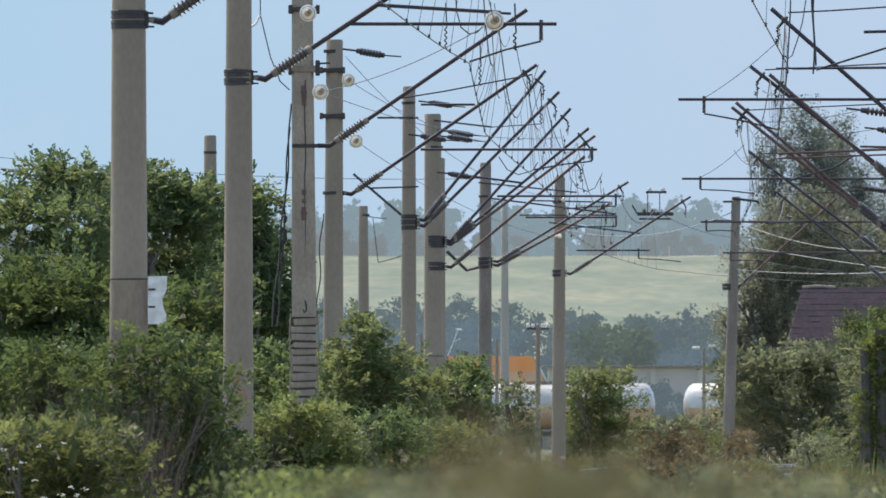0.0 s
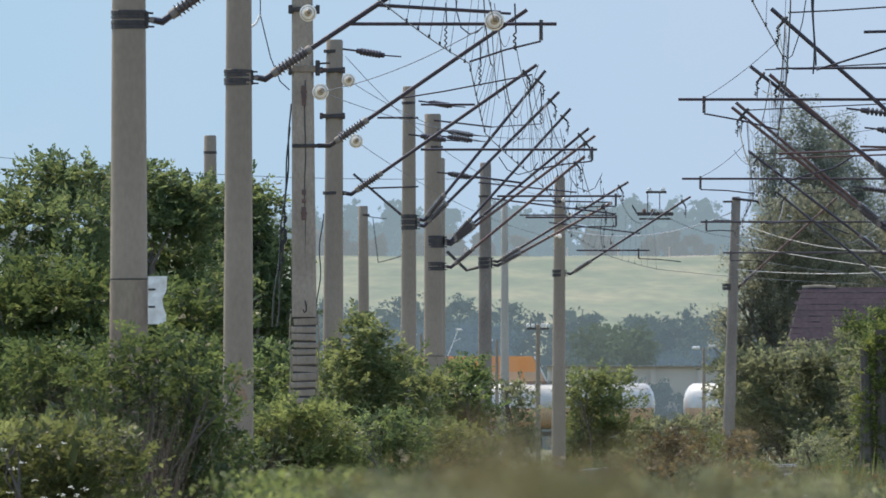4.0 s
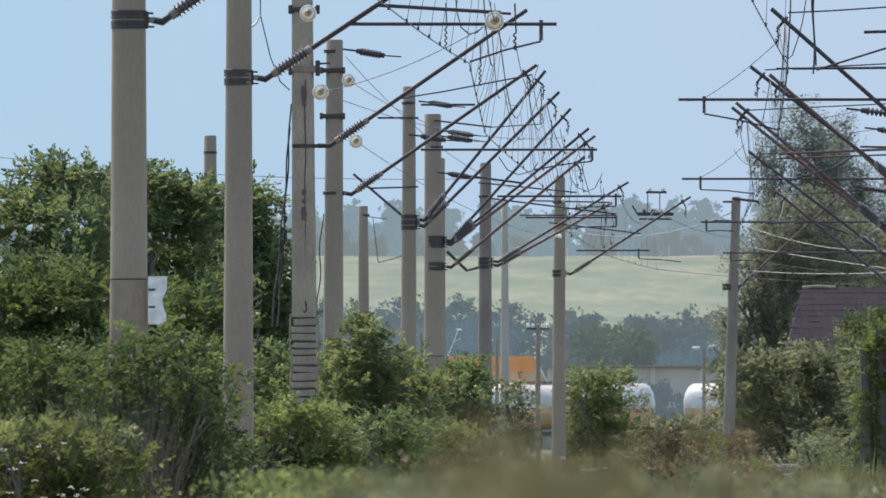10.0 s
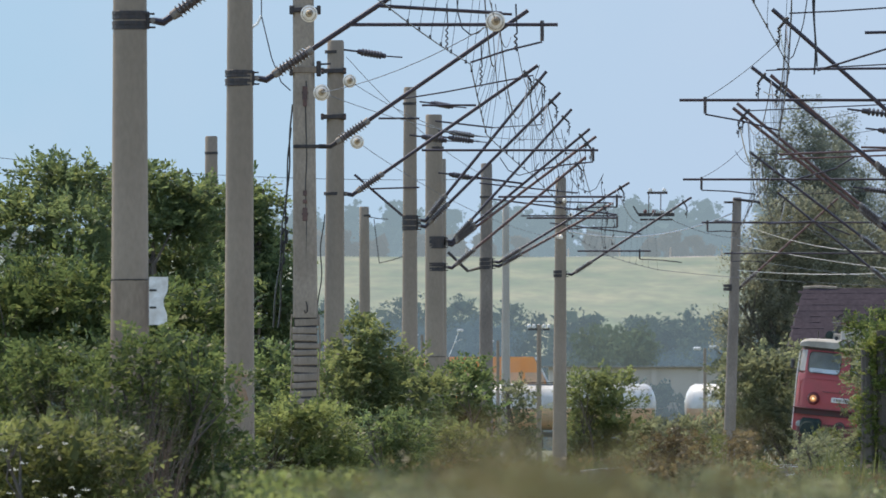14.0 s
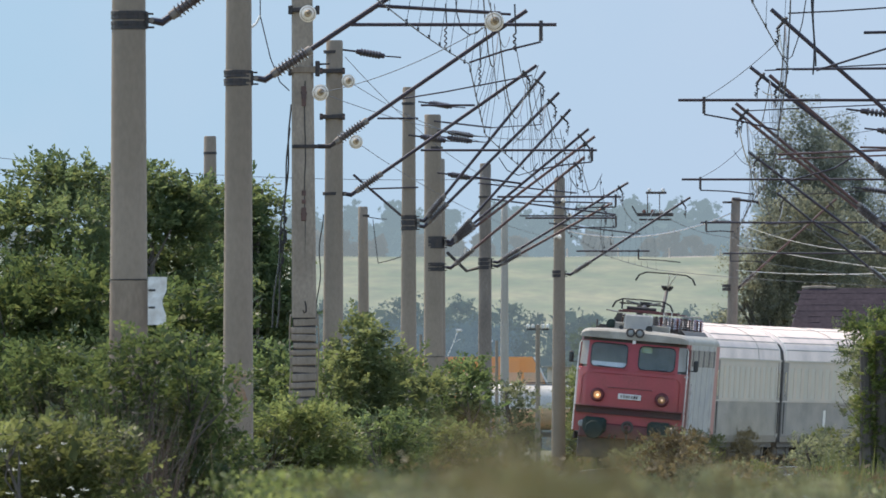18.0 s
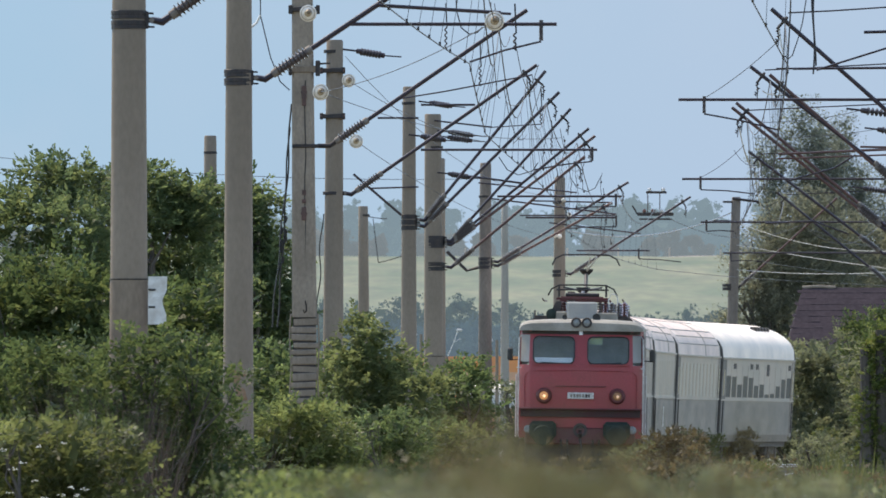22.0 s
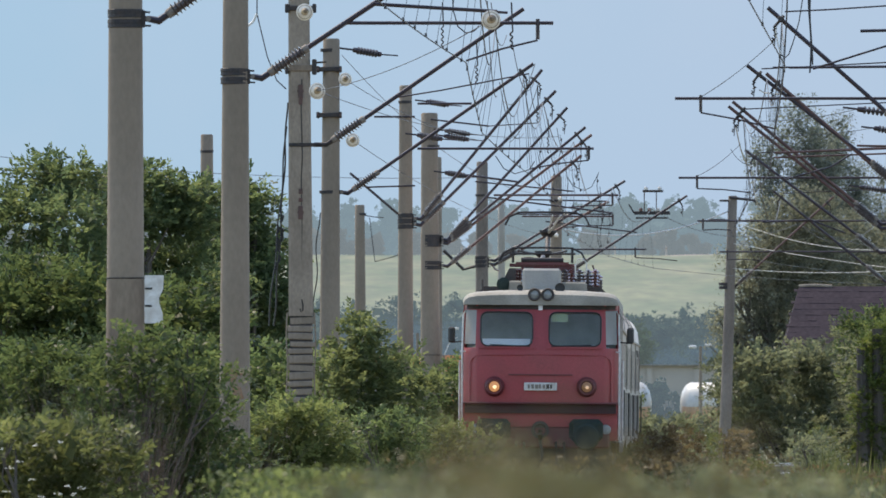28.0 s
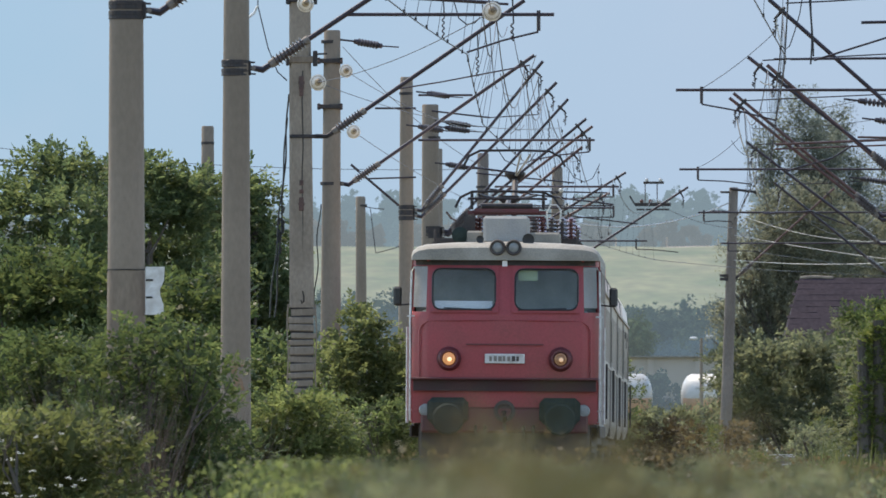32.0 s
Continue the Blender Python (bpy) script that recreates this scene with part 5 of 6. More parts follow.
        part("step", Shape().box(side * 1.3 - 0.15, side * 1.3 + 0.15, 0.35, 0.75, 0.42, 0.45).box(side * 1.3 - 0.02, side * 1.3 + 0.02, 0.4, 0.45, 0.42, 0.9), under_dark, ob)
        mirror = part("mirror", Shape().tube([(side * 1.46, 0.75, 2.85), (side * 1.66, 0.7, 2.83)], 0.014, 6), black_iron, ob)
        part("mirror_head", Shape().box(side * 1.68 - 0.065, side * 1.68 + 0.065, 0.66, 0.74, 2.82, 3.12, 0.03), black_paint, mirror)
    board = part("number_board", Shape().box(-0.31, 0.31, -0.03, 0.05, 1.93, 2.08, 0.01), enamel, ob, "white number board")
    for i in range(7):
        part("character_bar", Shape().box(-0.24 + i * 0.07, -0.2 + i * 0.07 + 0.008 * (i % 3), -0.036, -0.031, 1.965, 2.04 + 0.006 * (i % 2)), under_dark if i > 4 else coach_grey, board)
    # body sides: red cab end, light grey machine room with louvres
    for side in (-1, 1):
        x = side * 1.465
        lo, hi = min(x, x - side * 0.04), max(x, x - side * 0.04)
        part("cab_side", Shape().box(lo, hi, 1.49, 2.3, 1.0, 3.54).box(lo, hi, 0.5, 1.5, 1.0, 1.66), red_paint, ob, "red cab side")
        part("side_wall", Shape().box(lo, hi, 2.3, 17.4, 0.95, 3.54), side_grey, ob, "light grey ribbed side wall")
        part("rear_cab_side", Shape().box(lo, hi, 17.4, L, 1.0, 3.54), red_paint, ob)
        part("cab_door", Shape().box(*sorted((x, x + side * 0.02)), 1.55, 2.25, 1.1, 3.4, 0.008), dark_red, ob, "dark cab door")
        for y in (1.48, 2.32):
            part("door_rail", Shape().tube([(x + side * 0.07, y, 1.0), (x + side * 0.07, y, 2.5)], 0.018, 6), enamel, ob)
        for i in range(13):
            part("louvre", Shape().box(*sorted((x, x + side * 0.01)), 3.0 + i * 1.08, 3.75 + i * 1.08, 2.95, 3.4, 0.008), coach_grey if i % 3 else under_dark, ob, "louvred grille")
        for i in range(0, 14, 3):
            part("side_rib", Shape().box(*sorted((x, x + side * 0.007)), 2.85 + i * 1.08, 2.92 + i * 1.08, 1.0, 3.5), side_grey, ob)
        part("sole_bar", Shape().box(*sorted((x - side * 0.02, x + side * 0.02)), 1.2, L - 0.8, 0.78, 0.97, 0.01), under_dark, ob)
    part("rear_front", Shape().box(-1.46, 1.46, L - 0.06, L, 1.0, 3.54), red_paint, ob)
    buffers(ob, L, 1, green_black)
    # roof
    rows = []
    for y, k in ((0.2, 0.0), (0.21, 0.5), (0.3, 0.85), (0.6, 1.0), (L - 0.8, 1.0), (L - 0.1, 0.6), (L, 0.0)):
        rows.append([(x * (0.97 + 0.03 * k), y, 3.535 + z * (0.35 + 0.65 * k)) for x, z in ((-1.465, 0), (-1.47, 0.07), (-1.445, 0.14), (-1.37, 0.205), (-1.22, 0.245), (-0.8, 0.275), (0, 0.295), (0.8, 0.275), (1.22, 0.245), (1.37, 0.205), (1.445, 0.14), (1.47, 0.07), (1.465, 0))])
    part("roof", Shape().rings(rows), roof_grey, ob, "weathered pale grey cab roof", smooth=True)
    part("machine_roof", Shape().rings([[(x, y, z) for x, z in ((-1.3, 3.7), (-1.1, 3.9), (1.1, 3.9), (1.3, 3.7))] for y in (3.2, 17.0)]), under_dark, ob, "sooty machine room roof")
    for x in (-0.125, 0.125):
        part("roof_lamp", Shape().disc((x, 0.3, 3.735), (0, -1, 0), [(0, 0.12), (0.12, 0.125), (0.14, 0.11), (0.13, 0.085), (0.1, 0.08)], 22), under_dark, ob, "round roof lamp with dark rim", smooth=True)
        part("roof_lamp_glass", Shape().disc((x, 0.2, 3.735), (0, -1, 0), [(0, 0.088), (0.02, 0.07), (0.03, 0.02)], 18), lamp_glass, ob, smooth=True)
    part("air_duct_box", Shape().box(-0.36, 0.36, 0.95, 2.1, 3.8, 4.23, 0.04), side_grey, ob, "light grey box in front of the pantograph")
    part("box_shoulder", Shape().box(0.36, 0.85, 1.1, 2.0, 3.78, 3.98, 0.03), roof_grey, ob)
    part("box_shoulder", Shape().box(-0.62, -0.36, 1.2, 2.0, 3.78, 4.0, 0.03), roof_grey, ob)
    part("cable_duct", Shape().rings([[(x, y, z) for x, z in ((-0.84, 3.8), (-0.5, 3.8), (-0.5, 4.24), (-0.62, 4.24))] for y in (2.2, 2.9)]), under_dark, ob, "sooty sloping cable duct")
    part("earthing_loop", Shape().tube([(0.64, 2.4, 4.05), (0.62, 2.4, 4.3), (0.68, 2.4, 4.42), (0.78, 2.4, 4.42), (0.84, 2.4, 4.34), (0.83, 2.4, 4.15)], 0.014, 6), bright_wire, ob, "pale curved earthing strap")
    part("reservoir", Shape().disc((-0.72, 1.2, 3.93), (0, 1, 0), [(0, 0.05), (0.03, 0.13), (0.9, 0.13), (0.95, 0.05)], 14), green_black, ob, "dark air reservoir")
    for x, r in ((-0.4, 0.06), (0.35, 0.095)):
        part("horn", Shape().disc((x, 0.75, 3.86), (0, -1, 0), [(0, 0.02), (0.2, 0.03), (0.3, r), (0.31, r), (0.3, r * 0.7)], 16), black_paint, ob, "black horn", smooth=True)
    for x in (-1.15, 1.15):
        part("roof_aerial", Shape().tube([(x * 0.97, 1.6, 3.75), (x * 0.97, 1.6, 4.02)], 0.02, 6), under_dark, ob)
    rng = np.random.default_rng(3)
    for x in (-0.52, -0.42, 0.42, 0.55, 0.7, 0.86, 1.0):
        for y in (2.6, 4.6, 14.5, 16.5):
            insulator((x, y + rng.uniform(-0.2, 0.2), 3.86), (x, y, 4.27), 0.078, 5, roof_glaze if rng.random() < 0.6 else grey_glaze, "roof_insulator", ob, "red-brown ribbed roof insulator", core=0.34)
    for x in (-0.95, 0.95):
        part("roof_conductor", Shape().tube([(x, 3.0, 4.3), (x, 9, 4.27), (x, 16.4, 4.3)], 0.018, 6), rust, ob)
    part("switch_gear", Shape().box(-0.55, 0.2, 7.6, 9.2, 3.9, 4.15, 0.05).tube([(-0.3, 8, 4.1), (-0.3, 8, 4.5)], 0.09, 10), under_dark, ob)
    # pantographs: the leading one folded, the trailing one raised to the wire
    for y, up in ((3.6, False), (15.5, True)):
        base = part("pantograph_base", Shape().box(-0.62, 0.62, y - 0.95, y - 0.85, 4.28, 4.33).box(-0.62, 0.62, y + 0.85, y + 0.95, 4.28, 4.33).box(
            -0.62, -0.54, y - 0.9, y + 0.9, 4.28, 4.33).box(0.54, 0.62, y - 0.9, y + 0.9, 4.28, 4.33).box(-0.5, 0.5, y - 1.05, y - 0.97, 4.3, 4.36), dark_red, ob, "dark red pantograph base")
        knee = Vector((0, y + 0.95, 5.0)) if up else Vector((0, y + 1.25, 4.5))
        head_z = 5.43 if up else 4.64
        head_y = y - 0.35
        part("lower_arm", Shape().tube([(0, y - 0.6, 4.4), knee], 0.05, 8).disc(knee - Vector((0, 0, 0.05)), (0, 0, 1), [(0, 0.08), (0.05, 0.13), (0.1, 0.17), (0.14, 0.17)], 14), black_iron, base)
        if up:
            part("upper_arm", Shape().tube([knee, (0.26, head_y, head_z - 0.06)], 0.02, 6).tube([knee, (0.1, head_y, head_z - 0.06)], 0.016, 6), bright_wire, base, "thin bright upper arm")
        else:
            part("upper_arm", Shape().tube([knee, (0.45, head_y, head_z - 0.06)], 0.022, 6).tube([knee, (-0.45, head_y, head_z - 0.06)], 0.022, 6), black_iron, base)
        for dy in (-0.18, 0.18):
            pts = [(-0.82, head_y + dy, head_z - 0.26), (-0.74, head_y + dy, head_z - 0.1), (-0.56, head_y + dy, head_z - 0.01), (0, head_y + dy, head_z), (0.56, head_y + dy, head_z - 0.01),
                   (0.74, head_y + dy, head_z - 0.1), (0.82, head_y + dy, head_z - 0.26)]
            part("collector_strip", Shape().tube(pts, 0.02, 6), black_iron, base)
        if not up:
            for x in (-0.56, 0.56):
                part("head_post", Shape().tube([(x, head_y, 4.35), (x, head_y, head_z)], 0.025, 6).tube([(x, head_y - 0.5, 4.5), (x, head_y + 0.6, 4.5)], 0.018, 6), black_iron, base)
            part("cross_bar", Shape().tube([(-0.62, y - 0.7, 4.52), (0.62, y - 0.7, 4.52)], 0.022, 6).tube([(-0.4, y - 1.0, 4.4), (0.4, y - 1.0, 4.4)], 0.045, 8), black_iron, base)
    part("underframe", Shape().box(-1.35, 1.35, 1.2, L - 1.2, 0.55, 0.95).box(-1.1, 1.1, 7.6, 11.8, 0.35, 0.9, 0.05), under_dark, ob)
    for y in (4.6, 14.8):
        bogie(ob, y, (-2.15, 0, 2.15), 0.62)
    return ob


def coach(windows_dark, index):
    """Passenger coach with its first end at y = 0; the last one is a little longer."""
    label = ("white coach with a bright curved roof and dark windows", "white coach with pale blinded windows and a seamed roof")[0 if windows_dark else 1]
    ob = thing("coach", label, "railway coach", group="coaches of the train")
    reach = 0.85 if windows_dark else 0.6
    L, half = 27.4 if windows_dark else 25.9, 1.43
    lower = Shape()
    rows = [[(x, y, z) for x, z in ((-half + 0.05, 0.85), (-half, 1.05), (-half, 2.03), (half, 2.03), (half, 1.05), (half - 0.05, 0.85))] for y in (0.12, L - 0.12)]
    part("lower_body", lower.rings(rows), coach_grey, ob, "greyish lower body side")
    for side in (-1, 1):
        x = side * half
        lo, hi = sorted((x, x - side * 0.05))
        ws = [2.6 + i * 2.07 for i in range(11 + (L > 26))]
        z0, z1 = (2.1, 2.99)
        wall = Shape().box(lo, hi, 0.12, L - 0.12, 2.032, z0).box(lo, hi, 0.12, L - 0.12, z1, 3.2)
        edges = [0.12] + [v for w in ws for v in (w - reach, w + reach)] + [L - 0.12]
        for a, b in zip(edges[::2], edges[1::2]):
            wall.box(lo, hi, a, b, z0, z1)
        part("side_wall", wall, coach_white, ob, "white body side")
        for k, w in enumerate(ws):
            sill = (2.7, 2.68, 2.46, 2.7, 2.66, 2.44, 2.48, 2.2, 2.22, 2.44, 2.64, 2.68)[k] if windows_dark else z1
            if windows_dark:
                win = part("window", Shape().box(*sorted((x - side * 0.02, x - side * 0.03)), w - reach, w + reach, z0, sill), coach_pane, ob, "dark window under a drawn blind")
                part("blind", Shape().box(*sorted((x - side * 0.004, x - side * 0.03)), w - reach, w + reach, sill, z1), coach_white, win, "white drawn blind")
                if k in (1, 4, 5, 7, 11):
                    part("vent_flap", Shape().box(*sorted((x, x + side * 0.01)), w - 0.45, w + 0.45, 2.72 if k == 7 else 2.9, 3.05), under_dark, ob, "dark open vent flap")
            else:
                win = part("window", Shape().box(*sorted((x - side * 0.006, x - side * 0.03)), w - reach + 0.002, w + reach - 0.002, z0, z1), pale_glass, ob, "pale covered window")
        part("waist_rail", Shape().box(*sorted((x, x + side * 0.02)), 0.12, L - 0.12, 2.0, 2.045), coach_white, ob)
        part("gutter", Shape().box(*sorted((x - side * 0.01, x + side * 0.035)), 0.1, L - 0.1, 3.17, 3.21), coach_white, ob, "bright roof gutter")
        for y in (0.75, L - 0.75):
            door = part("door", Shape().box(*sorted((x, x + side * 0.015)), 0.125 if y < 1 else y - 0.4, 1.5 if y < 1 else y + 0.4, 1.0, 3.15, 0.005), end_door_grey if y < 1 else coach_grey, ob, "grey end door" if y < 1 else "narrow end door")
            part("door_window", Shape().box(*sorted((x + side * 0.013, x + side * 0.02)), y - 0.22, y + 0.22, 2.15, 2.87), pane_glass, door)
            part("grab_rail", Shape().tube([(x + side * 0.06, y - 0.5, 1.1), (x + side * 0.06, y - 0.5, 2.0)], 0.016, 6), black_iron, door)
        if index == 1:
            part("lettering_mark", Shape().box(*sorted((x, x + side * 0.006)), 12.2, 12.9, 1.25, 1.78), enamel, ob, "white painted mark")
    prof = body_section(half, 3.2, 3.2, 4.15, half, 14)
    rows = []
    for y, k in ((0.1, 0.86), (0.3, 0.97), (0.8, 1.0), (L - 0.8, 1.0), (L - 0.3, 0.97), (L - 0.1, 0.86)):
        rows.append([(x * (0.9 + 0.1 * k), y, 3.2 + (z - 3.2) * k) for x, z in prof[1:-1]])
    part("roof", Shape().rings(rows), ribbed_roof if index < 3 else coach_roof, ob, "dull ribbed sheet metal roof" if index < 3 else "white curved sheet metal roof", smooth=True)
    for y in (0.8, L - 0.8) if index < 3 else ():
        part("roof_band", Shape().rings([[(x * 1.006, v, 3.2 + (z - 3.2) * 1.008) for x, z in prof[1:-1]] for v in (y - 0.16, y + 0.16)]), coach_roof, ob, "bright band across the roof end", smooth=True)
    for k in range(1, 14):
        y = k * L / 14
        if k % 9 or index == 3:
            continue
        part("roof_seam", Shape().tube([(x * 1.004, y, z + 0.006) for x, z in prof[1:-1]], 0.006, 4), coach_grey, ob)
    for k in (2, 3, 4, 6, 8, 10, 12, 13, 14) if index < 3 else ():
        x, z = prof[k]
        part("roof_rib", Shape().tube([(x, 1.0, z), (x, L - 1.0, z)], 0.014, 5), coach_grey, ob, "raised roof seam")
    for k in range(5) if index == 3 else ():
        part("roof_vent", Shape().box(0.72, 0.92, 18.6 + k * 1.1, 19.1 + k * 1.1, 3.96, 4.11, 0.03), under_dark, ob, "small dark roof vent")
    for y0, y1 in ((0.0, 0.116), (L - 0.116, L)):
        arch = [(-half - 0.005, 0.85)] + [(x * 1.004, 3.2 + (z - 3.2) * 0.87) for x, z in prof[1:-1]] + [(half + 0.005, 0.85)]
        part("end_wall", Shape().rings([[(x, y, z) for x, z in arch] for y in (y0, y1)]), coach_end, ob, "grimy dark coach end")
    for y0, y1 in ((-0.35, 0.14), (L - 0.14, L + 0.35)):
        part("gangway", Shape().box(-0.5, 0.5, y0, y1, 1.1, 3.2, 0.08), under_dark, ob, "black rubber gangway")
    buffers(ob, 0.1, -1, under_dark)
    buffers(ob, L - 0.1, 1, under_dark)
    part("underframe", Shape().box(-1.3, 1.3, 0.6, L - 0.6, 0.7, 0.9).box(-1.25, 1.25, 9, 12, 0.35, 0.75, 0.04).box(-1.25, 1.25, 14, 16.5, 0.4, 0.75, 0.04), under_dark, ob)
    for y in (3.6, L - 3.6):
        bogie(ob, y, (-1.28, 1.28), 0.46)
    return ob


loco = locomotive()
coaches = [coach(i == 3, i) for i in range(4)]
SPEED = 19.214


def motions():
    """The train rolls down the line at a steady speed; each vehicle lies on the line with its two bogies and leans with the track, the coaches less than the locomotive."""
    times = [0, 2, 4, 6, 8, 10, 11, 12] + [12.5 + 0.5 * i for i in range(40)]
    starts = [(loco, 0.0, 4.6, 14.8, 1.0)] + [(c, 20.5 + 26.6 * i, 3.6, 23.8 if i == 3 else 22.3, 0.55) for i, c in enumerate(coaches)]
    for ob, start, near, far, give in starts:
        rows = []
        for t in times:
            s = (32.0 - t) * SPEED + start
            xa, ya, za, _ = line_at(s + near)
            xb, yb, zb, _ = line_at(s + far)
            h = math.atan2(xb - xa, yb - ya)
            rise = (zb - za) / (far - near)
            x, y, z = xa - near * math.sin(h), ya - near * math.cos(h), za - near * rise
            rows.append((t, pose(x, y, z, math.degrees(math.atan(rise)), 0.4 + give * (cant(s + (near + far) / 2) - 0.4), -math.degrees(h))))
        walk(ob, rows)


# ---- trees and bushes ----
def lobed(rng, x0, x1, z0, z1, y, depth, n, size):
    """Lobes spread through a block of bush, with uneven tops."""
    out = []
    for i in range(n):
        u = (i + rng.uniform(0.2, 0.8)) / n
        r = size * rng.uniform(0.75, 1.2)
        top = z1 - abs(u - 0.5) ** 2 * (z1 - z0) * 0.6 - rng.uniform(0, 0.1) * (z1 - z0)
        for z in np.arange(top - r, z0, -r * 1.25):
            out.append((x0 + u * (x1 - x0), y + rng.normal() * depth * 0.4, z, r, max(r, depth * 0.4), r * 0.9))
    return out


def bush(label, seed, x0, x1, z0, z1, y, depth, lobes, size, count, leaf, mat, category="bush", name="bush", stems=7, clump=0.15, group="bushes", twig=0.016, stem_mat=None):
    rng = np.random.default_rng(seed)
    return shrub(name, label, category, rng, lobed(rng, x0, x1, z0, z1, y, depth, lobes, size), count, leaf, mat, ((x0 + x1) / 2, y, -0.45), stems, clump, twig, group, stem_mat)


def canopy(rng, tops, z0, y, depth, size=0.5):
    """Lobes in columns under an uneven skyline. tops: (x, height) along it."""
    out = []
    for x, top in tops:
        r = size * rng.uniform(0.85, 1.15)
        z = top - r
        while z > z0:
            out.append((x + rng.normal() * 0.12, y + rng.normal() * depth * 0.4, z, r * 1.05, max(r, depth * 0.4), r * 0.85))
            z -= r * 1.25
            r = size * rng.uniform(0.9, 1.3)
    return out


def grown_tree(label, seed, tops, y, depth, count, leaf, mat, size=0.5, z0=1.2, name="tree", group="trees behind the masts", clump=0.15, stems=12):
    rng = np.random.default_rng(seed)
    return shrub(name, label, name, rng, canopy(rng, tops, z0, y, depth, size), count, leaf, mat, (sum(x for x, _ in tops) / len(tops), y, -0.5), stems, clump, 0.028 if stems > 6 else 0.014, group)


grown_tree("tall leafy walnut-like tree with a dense green crown", 1, [(-9.6, 4.6), (-8.9, 5.0), (-8.2, 5.15), (-7.7, 5.45), (-7.25, 5.95), (-6.8, 5.8), (-6.4, 5.95), (-6.1, 5.6)], 424, 1.2, 32000, 0.1, leaf_tree, clump=0.19)
grown_tree("dense green tree whose crown rises between the masts", 2, [(-6.0, 5.6), (-5.5, 5.95), (-5.15, 5.75), (-4.8, 5.6), (-4.4, 5.62)], 432, 1.1, 26000, 0.1, leaf_tree, clump=0.19)
grown_tree("dark green tree with an uneven crown beside the cracked mast", 3, [(-4.2, 5.55), (-3.85, 5.65), (-3.5, 5.5), (-3.2, 5.15), (-3.05, 4.6)], 436, 1.0, 24000, 0.1, leaf_tree, 0.42, clump=0.18)
bush("dark green thicket below the trees", 4, -8.4, -2.6, -0.3, 3.0, 400, 1.4, 7, 0.75, 28000, 0.11, leaf_dark)
bush("bright green elder bush beside the white-plated mast", 5, -6.3, -4.1, 0.0, 3.6, 326, 1.2, 4, 0.62, 26000, 0.09, leaf_mid)
bush("fresh green bush leaning between the masts", 6, -4.15, -2.75, 0.0, 3.05, 312, 0.9, 3, 0.5, 17000, 0.09, leaf_mid)
bush("leafy bush with dead brown stems in front of the masts", 7, -3.6, -2.15, 0.1, 2.15, 236, 0.7, 6, 0.27, 11500, 0.06, leaf_mid, stems=34, twig=0.009)
bush("green bush over the verge with many small leaves", 8, -5.0, -3.35, -0.2, 2.1, 262, 0.9, 4, 0.45, 18000, 0.07, leaf_mid)
bush("pale green weedy shrub with white flower heads", 9, -4.4, -2.75, -0.4, 1.25, 215, 0.8, 7, 0.28, 11000, 0.065, leaf_olive, clump=0.09)
bush("yellowish green low bush at the foot of the cracked mast", 10, -2.62, -1.2, -0.4, 1.5, 300, 0.8, 6, 0.33, 19000, 0.062, leaf_lime, clump=0.1)
grown_tree("rounded dark green bush in front of the slim mast", 11, [(-2.0, 1.95), (-1.75, 2.55), (-1.4, 3.05), (-1.1, 2.9), (-0.8, 2.5), (-0.52, 2.0), (-0.35, 1.4)], 402, 0.8, 20000, 0.085, leaf_bush, 0.38, -0.3, "bush", "bushes", 0.13, 5)
bush("low green and brown weeds at the foot of a mast", 24, -2.72, -2.1, -0.45, 1.05, 274, 0.5, 5, 0.2, 6000, 0.05, leaf_mid, stems=14, twig=0.007)
bush("dark green bush at the foot of the thick mast", 12, 0.0, 0.78, -0.3, 2.6, 505, 0.9, 3, 0.36, 9000, 0.1, leaf_dark)
bush("low dark green bush beside the rounded bush", 13, -0.95, 0.5, -0.4, 1.35, 420, 1.0, 5, 0.3, 10000, 0.08, leaf_dark)
bush("dark green weeds between the bush and the masts", 25, -1.4, -0.15, -0.45, 1.5, 384, 0.8, 6, 0.24, 9000, 0.055, leaf_dark, stems=10, twig=0.007)
bush("brown seeding weeds at the foot of the thick mast", 26, -0.45, 0.95, -0.45, 1.25, 392, 0.8, 6, 0.22, 8000, 0.05, leaf_olive, stems=10, twig=0.007)
bush("green bush standing alone beyond the curve", 14, 3.9, 6.0, -0.3, 3.3, 772, 1.2, 4, 0.55, 11000, 0.115, leaf_bush)
bush("young green saplings beyond the masts", 15, 1.85, 2.75, -0.3, 2.9, 725, 0.6, 4, 0.2, 2600, 0.1, leaf_dull)
bush("broad dull green thicket along the outside of the curve", 16, 9.7, 14.8, -0.4, 4.3, 835, 1.4, 8, 0.8, 21000, 0.135, leaf_dull)
bush("dull green thicket under the tall poplar", 17, 12.5, 21.0, -0.4, 5.2, 880, 1.4, 9, 0.9, 20000, 0.15, leaf_dull)
bush("dense creeper-clad bush close to the second track", 18, 9.75, 12.2, -0.4, 3.7, 560, 1.0, 5, 0.45, 14000, 0.095, leaf_dull)
bush("bright green young bush top beside the creeper", 19, 9.95, 11.4, 1.6, 4.05, 572, 0.9, 3, 0.4, 9000, 0.095, leaf_mid)
bush("bushes with brown seed heads between the two tracks", 20, 3.9, 5.0, -0.4, 1.15, 450, 0.8, 5, 0.24, 5000, 0.06, seed_mat, clump=0.12)
bush("small thicket beyond the line", 21, 6.2, 9.0, -0.4, 1.6, 790, 1.4, 6, 0.45, 9000, 0.12, leaf_dull)
bush("green shrub between the slim masts", 22, -3.3, -1.9, -0.3, 2.6, 462, 1.2, 3, 0.5, 12000, 0.11, leaf_dark)
